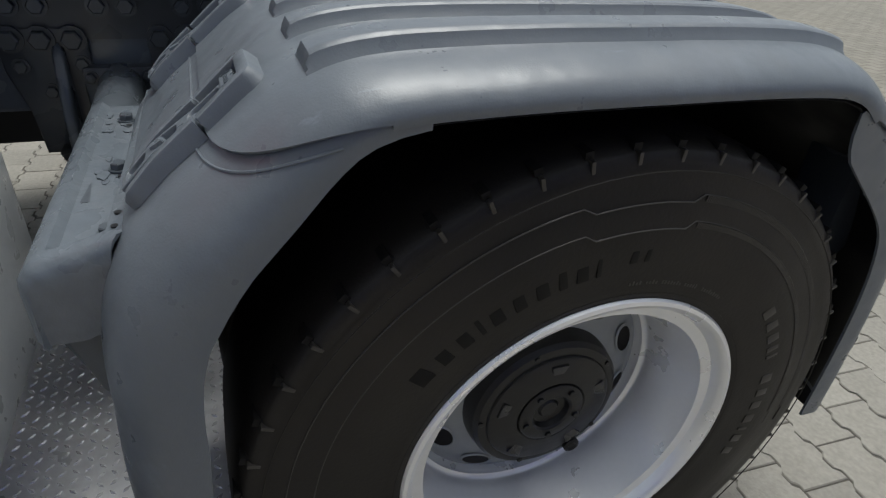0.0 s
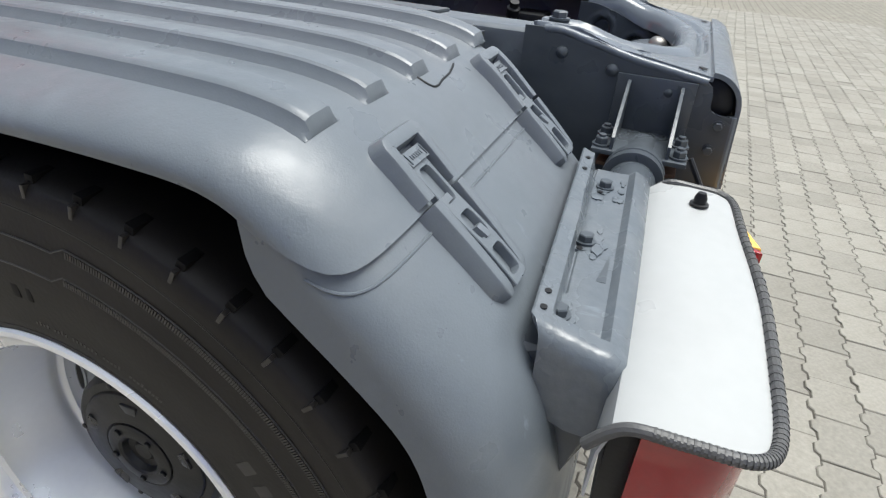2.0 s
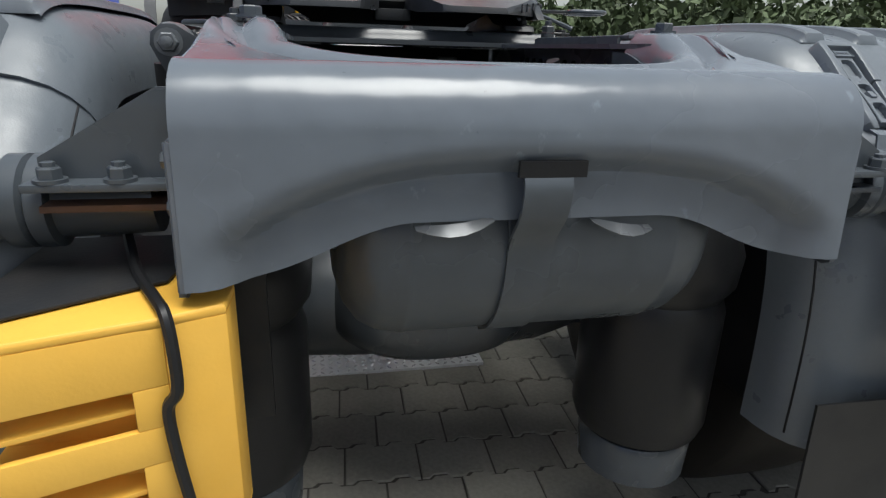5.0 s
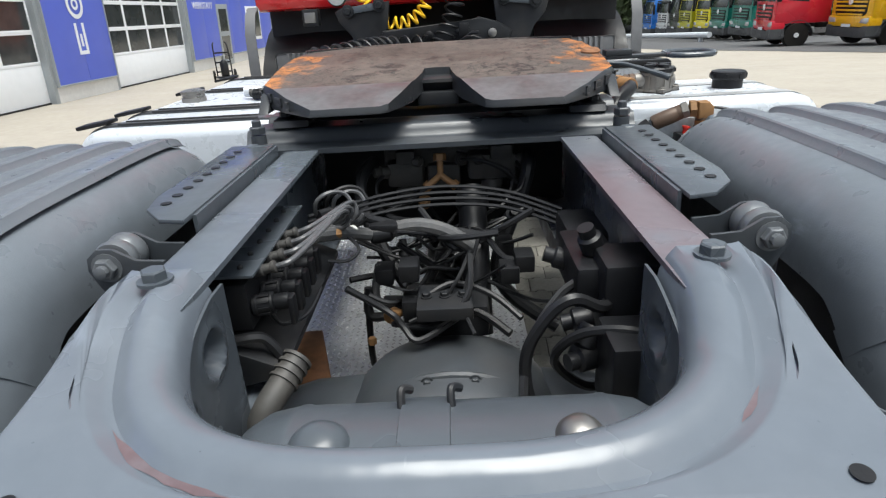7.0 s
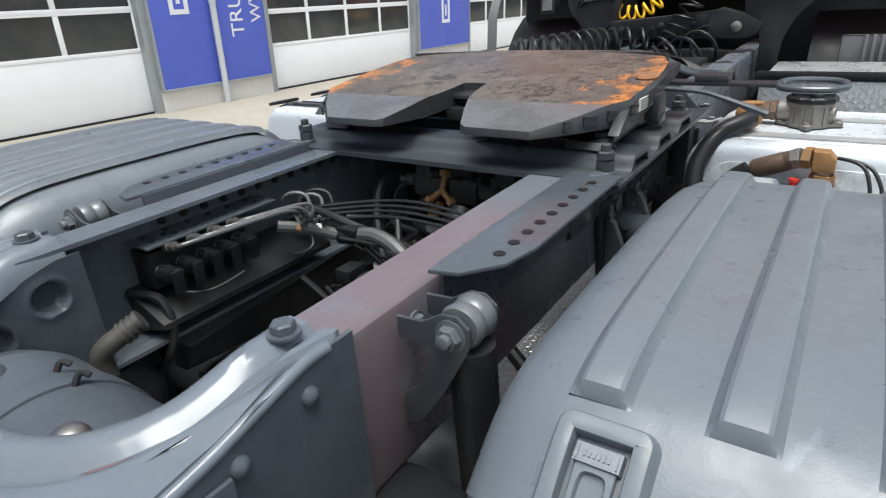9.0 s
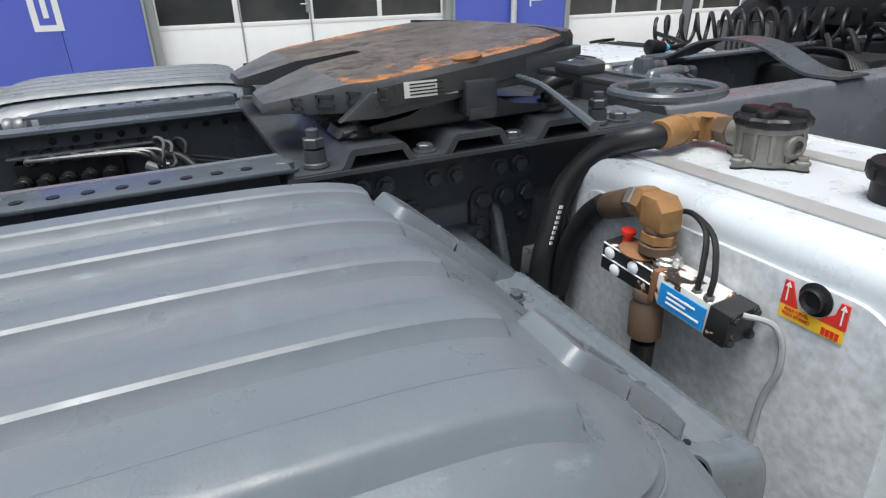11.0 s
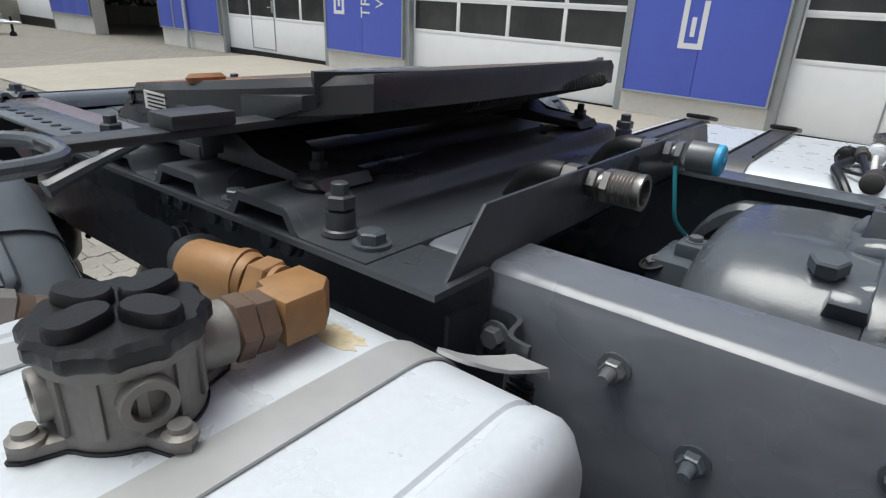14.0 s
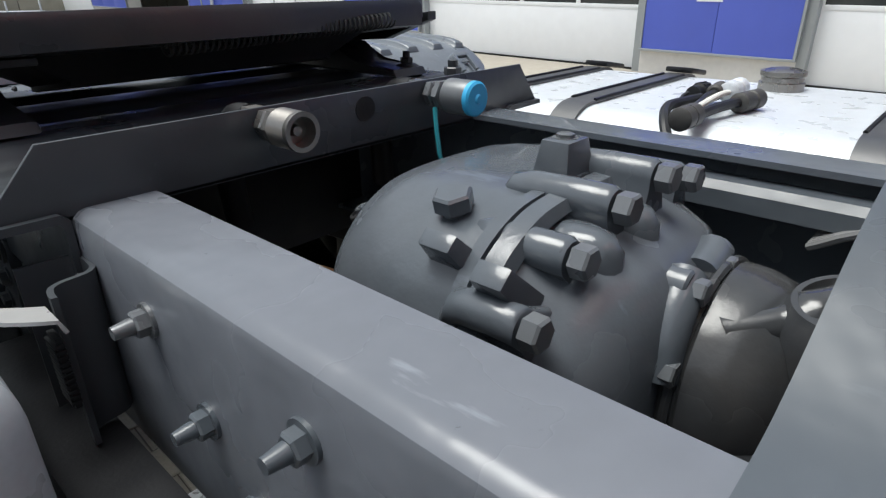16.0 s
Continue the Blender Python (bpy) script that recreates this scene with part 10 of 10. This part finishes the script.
for s in (-1, 1):
    bm = bm_new()
    tube(bm, [(s * 0.24, 0.0, 0.12), (s * 0.24, 0.03, 0.7), (s * 0.22, 0.16, 1.12), (s * 0.18, 0.3, 1.18)], 0.022, 8, 4)
    hput("handle", bm, BLACK)
    bm = bm_new()
    lathe(bm, [(0.05, 0), (0.15, 0.0), (0.17, 0.03), (0.15, 0.07), (0.05, 0.07)], (s * 0.30, 0.05, 0.17), (s, 0, 0), 20)
    hput("wheel", bm, RUBBER)
for z in (0.25, 0.55, 0.85):
    bm = bm_new()
    box(bm, -0.24, 0.24, -0.02, 0.03, z, z + 0.05, 0.008)
    hput("crossbar", bm, BLACK)
bm = bm_new()
box(bm, -0.3, 0.3, -0.38, 0.0, 0.10, 0.14, 0.01)
hput("toe_plate", bm, BLACK)
bm = bm_new()
lathe(bm, [(0.02, 0), (0.12, 0.01), (0.13, 0.05), (0.13, 0.42), (0.08, 0.5), (0.03, 0.52)], (0, -0.17, 0.14), (0, 0, 1), 20)
hput("canister", bm, BLACK)

# gully grate
bm = bm_new()
for k in range(7):
    box(bm, -3.96 + k * 0.062, -3.92 + k * 0.062, -6.75, -6.35, 0.0, 0.012, 0.002, Matrix.Translation((0, 0, GROUND_Z(-3.8, -6.5) + 0.002)))
box(bm, -4.0, -3.5, -6.79, -6.31, -0.02, 0.004, 0.0, Matrix.Translation((0, 0, GROUND_Z(-3.8, -6.5))))
tagged(part("gully_grate", bm, DARK, None), "dark iron gully grate in the paving", "drain cover")

# ---- ground ----
ground = tagged(new("ground"), "paved yard of grey concrete stones", "ground", kind="structure")
bm = bm_new()
gx = [-400, -60, -30, -16, -12, -10, -8, -6.5, -5.5, -4.5, -3.5, -2.5, -1.5, -1, 0, 1, 2, 3, 4, 6, 8, 11, 14, 24, 60, 400]
gy = [-400, -60, -30, -20, -12, -6, -3, 0, 2, 2.5, 3, 4, 5, 6, 7.5, 9, 12, 16, 24, 36, 50, 75, 400]
loft(bm, [[(x, y, GROUND_Z(x, y) - 0.005) for y in gy] for x in gx])
base = part("paving_bed", bm, FARPAVE, ground, "distant paving laid in rows")
bm = bm_new()
loft(bm, [[(x, y, GROUND_Z(x, y) - 0.0035) for y in (-4.45, -3, -1.5, 0, 1, 2, 2.5, 3, 3.5, 4, 4.5, 5, 5.5, 5.95)] for x in (-5.5, -4.5, -3.5, -2.5, -2, -1.5, -1, -0.5, 0, 1, 2, 3, 4, 5, 6, 8, 10, 12.6)])
part("joint_sand", bm, SAND, ground, "dark sand between the paving stones")

# pale concrete apron before the workshop and across the far yard
CONCRETE = material("pale_yard_concrete", (0.335, 0.305, 0.255), 0.8, grain=0.14, scale=9, tint=(0.27, 0.245, 0.205), patch=0.8, patch_scale=0.5, bump=0.2, bump_scale=50)
for xs, ys in (([x for x in gx if -30 <= x <= -2.5], [y for y in gy if -12 <= y <= 50]), ([x for x in gx if -2.5 <= x <= 24], [y for y in gy if 4 <= y <= 50])):
    bm = bm_new()
    loft(bm, [[(x, y, GROUND_Z(x, y) + 0.009) for y in ys] for x in xs])
    part("concrete_apron", bm, CONCRETE, ground, "pale dusty concrete apron")

# dark asphalt where the other trucks stand
bm = bm_new()
ax = [-0.2, 3, 6, 10, 14, 20, 30, 60]
rows = []
for k in range(30):
    y = 6 + k * 3.2
    near_x = 16.2 if y < 14 else 16.2 - (y - 14) * 0.42 if y < 30 else 9.5
    rows.append([(near_x + q, y, GROUND_Z(near_x + q, y) + 0.02) for q in (0, 1, 3, 6, 10, 16, 30)])
loft(bm, rows)
part("asphalt", bm, ASPHALT, ground, "dark asphalt strip")

PAV_X, PAV_Y = 0.205, 0.155


def paver_mesh(name):
    w, n = PAV_X / 2 - 0.002, PAV_Y / 2 - 0.002
    st, h = 0.015, 0.007
    # long sides wave twice a stone, so that rows shifted by half a stone still lock together
    side = [(-w, -1), (-0.75 * w - h, -1), (-0.75 * w + h, 1), (-0.25 * w - h, 1), (-0.25 * w + h, -1), (0.25 * w - h, -1), (0.25 * w + h, 1), (0.75 * w - h, 1), (0.75 * w + h, -1), (w, -1)]
    top = [(x, n + st * q * 0.5) for x, q in side]
    bot = [(x, -n + st * q * 0.5) for x, q in reversed(side)]
    out = top + bot
    bm = bm_new()
    lo = [bm.verts.new((x, y, -0.03)) for x, y in out]
    mid = [bm.verts.new((x, y, -0.003)) for x, y in out]
    hi = [bm.verts.new((x * 0.972, y * 0.962, 0.0)) for x, y in out]
    k = len(out)
    for i in range(k):
        j = (i + 1) % k
        bm.faces.new((lo[i], lo[j], mid[j], mid[i]))
        bm.faces.new((mid[i], mid[j], hi[j], hi[i]))
    bmesh.ops.triangulate(bm, faces=[bm.faces.new(hi)])
    me = bpy.data.meshes.new(name)
    bmesh.ops.recalc_face_normals(bm, faces=bm.faces)
    bm.to_mesh(me)
    bm.free()
    me.materials.append(PAVER)
    return me


PAVE = paver_mesh("paver")
rng = random.Random(4)


def paver_place(i, j):
    x = (i + 0.5 * (j % 2)) * PAV_X
    y = j * PAV_Y - 0.05 * x
    return x, y, GROUND_Z(x, y) + rng.uniform(-0.002, 0.002)


verts = [tuple(v.co) for v in PAVE.vertices]
faces = [tuple(p.vertices) for p in PAVE.polygons]
allv, allf = [], []
near = 0
for j in range(-30, 46):
    for i in range(-34, 62):
        x, y, z = paver_place(i, j)
        if x < -5.5 or y < -4.5 or y > 6.0 or -0.86 < x < 0.26 and 0.40 < y < 2.84:
            continue
        if 0.2 < x < 2.45 and -2.05 < y < -0.1 and near < 150 or -0.75 < x < 0.45 and -0.75 < y < 1.4 and near < 260:
            ob = new("paver", PAVE)
            ob.parent = ground
            ob.location = (x, y, z)
            ob.rotation_euler = (rng.uniform(-0.012, 0.012), rng.uniform(-0.012, 0.012) + 0.014, -0.05)
            near += 1
            continue
        base_i = len(allv)
        rot = Matrix.Translation((x, y, z)) @ Euler((rng.uniform(-0.01, 0.01), rng.uniform(-0.01, 0.01) + 0.014, -0.05)).to_matrix().to_4x4()
        allv += [tuple(rot @ Vector(v)) for v in verts]
        allf += [tuple(q + base_i for q in f) for f in faces]
me = bpy.data.meshes.new("paving")
me.from_pydata(allv, [], allf)
me.materials.append(PAVER)
ob = tagged(new("paving", me), kind="stuff")
ob.parent = ground

# ---- workshop building ----
FU = Vector((0.0175, 0.9997, -0.015)).normalized()
FV = Vector((0.037, 0.008, 1.0))
FV = (FV - FU * FU.dot(FV)).normalized()
FN = FU.cross(FV)
FM = Matrix.Translation((-8.0, 0.14, 0.0)) @ Matrix(((FU.x, -FN.x, FV.x, 0), (FU.y, -FN.y, FV.y, 0), (FU.z, -FN.z, FV.z, 0), (0, 0, 0, 1)))
BASE, ROOF = -0.5, 5.2
PLINTH_TOP = 0.40
house = thing("workshop_building", "blue and white workshop building with large sectional doors", "building")


def fbox(bm, u0, u1, d0, d1, v0, v1, bevel=0.0):
    """A box on the facade: along it, depth behind its face (minus: in front), height."""
    return box(bm, u0, u1, d0, d1, v0, v1, bevel, FM)


PANELS = [(-9.1, -6.85), (-2.35, -0.3), (4.2, 6.35), (10.75, 12.95), (17.3, 25.5), (-15.5, -13.2), (-16.3, -15.5), (-24.2, -20.9), (-42.0, -29.0)]
DOORS = [(-6.85, -2.35, 0.96, 4, False), (-0.3, 4.2, 1.02, 4, True), (6.35, 10.75, 0.88, 4, False), (12.95, 17.3, 0.86, 4, False), (-13.2, -9.1, 0.9, 4, True), (-29.0, -24.2, 0.9, 4, False)]
for u0, u1 in PANELS:
    bm = bm_new()
    fbox(bm, u0, u1, 0.02, 0.45, BASE, ROOF)
    w = part("wall", bm, PLINTH, house, "off-white rendered wall pier")
    n = max(1, round((u1 - u0) / 1.1))
    for k in range(n):
        bm = bm_new()
        a, b = u0 + 0.03 + (u1 - u0 - 0.06) * k / n, u0 + 0.03 + (u1 - u0 - 0.06) * (k + 1) / n
        fbox(bm, a + 0.003, b - 0.003, -0.03, 0.02, PLINTH_TOP, ROOF - 0.3, 0.004)
        part("blue_panel", bm, BLUE, w, "smooth bright blue cladding panel")
    bm = bm_new()
    fbox(bm, u0, u1, -0.05, 0.02, PLINTH_TOP - 0.03, PLINTH_TOP, 0.002)
    fbox(bm, u0, u0 + 0.03, -0.045, 0.02, PLINTH_TOP, ROOF - 0.3)
    fbox(bm, u1 - 0.03, u1, -0.045, 0.02, PLINTH_TOP, ROOF - 0.3)
    part("panel_trim", bm, TRIM, w)
bm = bm_new()
fbox(bm, -42, 25.5, -0.05, 0.5, ROOF - 0.3, ROOF + 0.5)
part("fascia", bm, BLUE, house)
bm = bm_new()
fbox(bm, -42, 25.5, 0.5, 12, ROOF + 0.1, ROOF + 0.4)
fbox(bm, -42, 25.5, 11.7, 12, BASE, ROOF + 0.1)
fbox(bm, -42, -41.7, 0.45, 12, BASE, ROOF + 0.1)
fbox(bm, 25.2, 25.5, 0.45, 12, BASE, ROOF + 0.1)
part("roof", bm, HALL, house)
for u0, u1, sill, n, ped in DOORS:
    bm = bm_new()
    h = 0.50
    rows = [BASE + 0.03, sill - 0.10]
    fbox(bm, u0 + 0.10, u1 - 0.10, 0.16, 0.20, 0.08, sill - 0.06, 0.004)
    door = part("sectional_door", bm, DOORWHITE, house, "white sectional workshop door with rows of dark panes")
    for ua, ub in ((u0, u0 + 0.11), (u1 - 0.11, u1)):
        bm = bm_new()
        fbox(bm, ua, ub, 0.02, 0.24, BASE, ROOF - 0.3, 0.004)
        part("door_jamb", bm, TRIM, door)
    bm = bm_new()
    fbox(bm, u0 + 0.1, u1 - 0.1, 0.14, 0.17, BASE, 0.09)
    part("rubber_seal", bm, BLACK, door)
    wid = (u1 - u0 - 0.2) / n
    for r in range(5):
        v0 = sill - 0.06 + r * (h + 0.08)
        bm = bm_new()
        fbox(bm, u0 + 0.1, u1 - 0.1, 0.155, 0.20, v0, v0 + 0.06, 0.004)
        fbox(bm, u0 + 0.1, u1 - 0.1, 0.155, 0.20, v0 + h + 0.055, v0 + h + 0.08, 0.004)
        for k in range(n + 1):
            uu = u0 + 0.1 + wid * k
            fbox(bm, uu - 0.035, uu + 0.035, 0.157, 0.20, v0 + 0.06, v0 + h + 0.055, 0.004)
        part("pane_frame", bm, DOORWHITE, door)
        for k in range(n):
            bm = bm_new()
            uu = u0 + 0.1 + wid * k
            fbox(bm, uu + 0.035, uu + wid - 0.035, 0.175, 0.19, v0 + 0.06, v0 + h + 0.055)
            part("pane", bm, PANE, door)
    if ped:
        ua, ub = u0 + (u1 - u0) * 0.27, u0 + (u1 - u0) * 0.50
        bm = bm_new()
        for a, b, c, d in ((ua, ua + 0.025, 0.15, sill + 1.2), (ub - 0.025, ub, 0.15, sill + 1.2), (ua, ub, 0.15, 0.175)):
            fbox(bm, a, b, 0.147, 0.157, c, d, 0.002)
        wk = part("wicket_frame", bm, TRIM, door)
        bm = bm_new()
        tube(bm, [FM @ Vector(p) for p in ((ub - 0.05, 0.15, sill + 0.22), (ub - 0.05, 0.09, sill + 0.22), (ub - 0.16, 0.09, sill + 0.22))], 0.012, 8, 1)
        fbox(bm, ub - 0.075, ub - 0.03, 0.135, 0.155, sill + 0.10, sill + 0.36, 0.003)
        part("door_handle", bm, TRIM, door)
# dark open gate further along
bm = bm_new()
fbox(bm, -20.9, -16.3, 4.0, 4.2, BASE, ROOF - 0.3)
part("gate_interior", bm, BLACK, house, "dark open gateway")
# logos: rings and bars in white
for u, v0, sc in ((11.85, 1.45, 1.05), (-1.45, 1.55, 1.05), (4.72, 1.95, 1.0), (-8.65, 1.6, 1.0)):
    bm = bm_new()
    m = FM @ Matrix.Translation((u, -0.036, v0))
    for (x0, x1, z0, z1) in ((-0.16, -0.09, -0.42, 0.1), (0.09, 0.16, -0.42, 0.1), (-0.16, 0.16, -0.49, -0.42), (-0.03, 0.03, -0.34, -0.1)):
        box(bm, x0 * sc, x1 * sc, -0.004, 0.004, z0 * sc, z1 * sc, 0.0, m)
    ring = [(0.27, 0.19), (0.11, 0.055)]
    for ro, ri in ring:
        pts_o = [m @ Vector((ro * sc * math.cos(a), -0.006, (0.45 + ro * math.sin(a)) * sc)) for a in [2 * math.pi * k / 36 for k in range(36)]]
        pts_i = [m @ Vector((ri * sc * math.cos(a), -0.006, (0.45 + ri * math.sin(a)) * sc)) for a in [2 * math.pi * k / 36 for k in range(36)]]
        loft(bm, [pts_o, pts_i], True)
    part("sign_emblem", bm, LETTER, house, "white ring and bar emblem")
writing("WERKSTATT", 0.27, FM @ Matrix.Translation((18.5, -0.037, 1.85)) @ Matrix.Rotation(radians(90), 4, "X"), LETTER, house, "sign_lettering", 0.004)
for u in (5.85, -7.75):
    m = FM @ Matrix.Translation((u, -0.037, 1.12)) @ Matrix.Rotation(radians(90), 4, "X") @ Matrix.Rotation(radians(90), 4, "Z")
    ob = writing("TRUCKS", 0.36, m @ Matrix.Translation((0.62, 0, 0)), LETTER, house, "sign_lettering", 0.004)
    ob = writing("WWW", 0.30, m @ Matrix.Translation((0.62, -0.38, 0)), LETTER, house, "sign_lettering", 0.004)
for u in (5.27, -14.75):
    bm = bm_new()
    tube(bm, [FM @ Vector((u, -0.10, BASE)), FM @ Vector((u, -0.10, ROOF))], 0.05, 14, 1)
    for v in (0.3, 1.6, 3.0):
        lathe(bm, [(0.058, 0), (0.058, 0.05)], FM @ Vector((u, -0.10, v)), FV, 14)
    part("downpipe", bm, GALV, house, "galvanised downpipe")
# side door and window of the office part
bm = bm_new()
fbox(bm, 19.55, 20.55, -0.045, -0.025, 0.0, 2.0, 0.004)
dr = part("side_door", bm, TRIM, house, "grey framed side door")
for v0, v1 in ((1.15, 1.85), (0.25, 1.0)):
    bm = bm_new()
    fbox(bm, 19.7, 20.4, -0.05, -0.04, v0, v1)
    part("pane", bm, PANE, dr)
bm = bm_new()
fbox(bm, 22.4, 24.0, -0.05, -0.02, 0.75, 1.95, 0.004)
wd = part("window", bm, DOORWHITE, house, "white framed window")
for k in range(2):
    bm = bm_new()
    fbox(bm, 22.5 + k * 0.75, 23.15 + k * 0.75, -0.056, -0.045, 0.87, 1.83)
    part("pane", bm, PANE, wd)
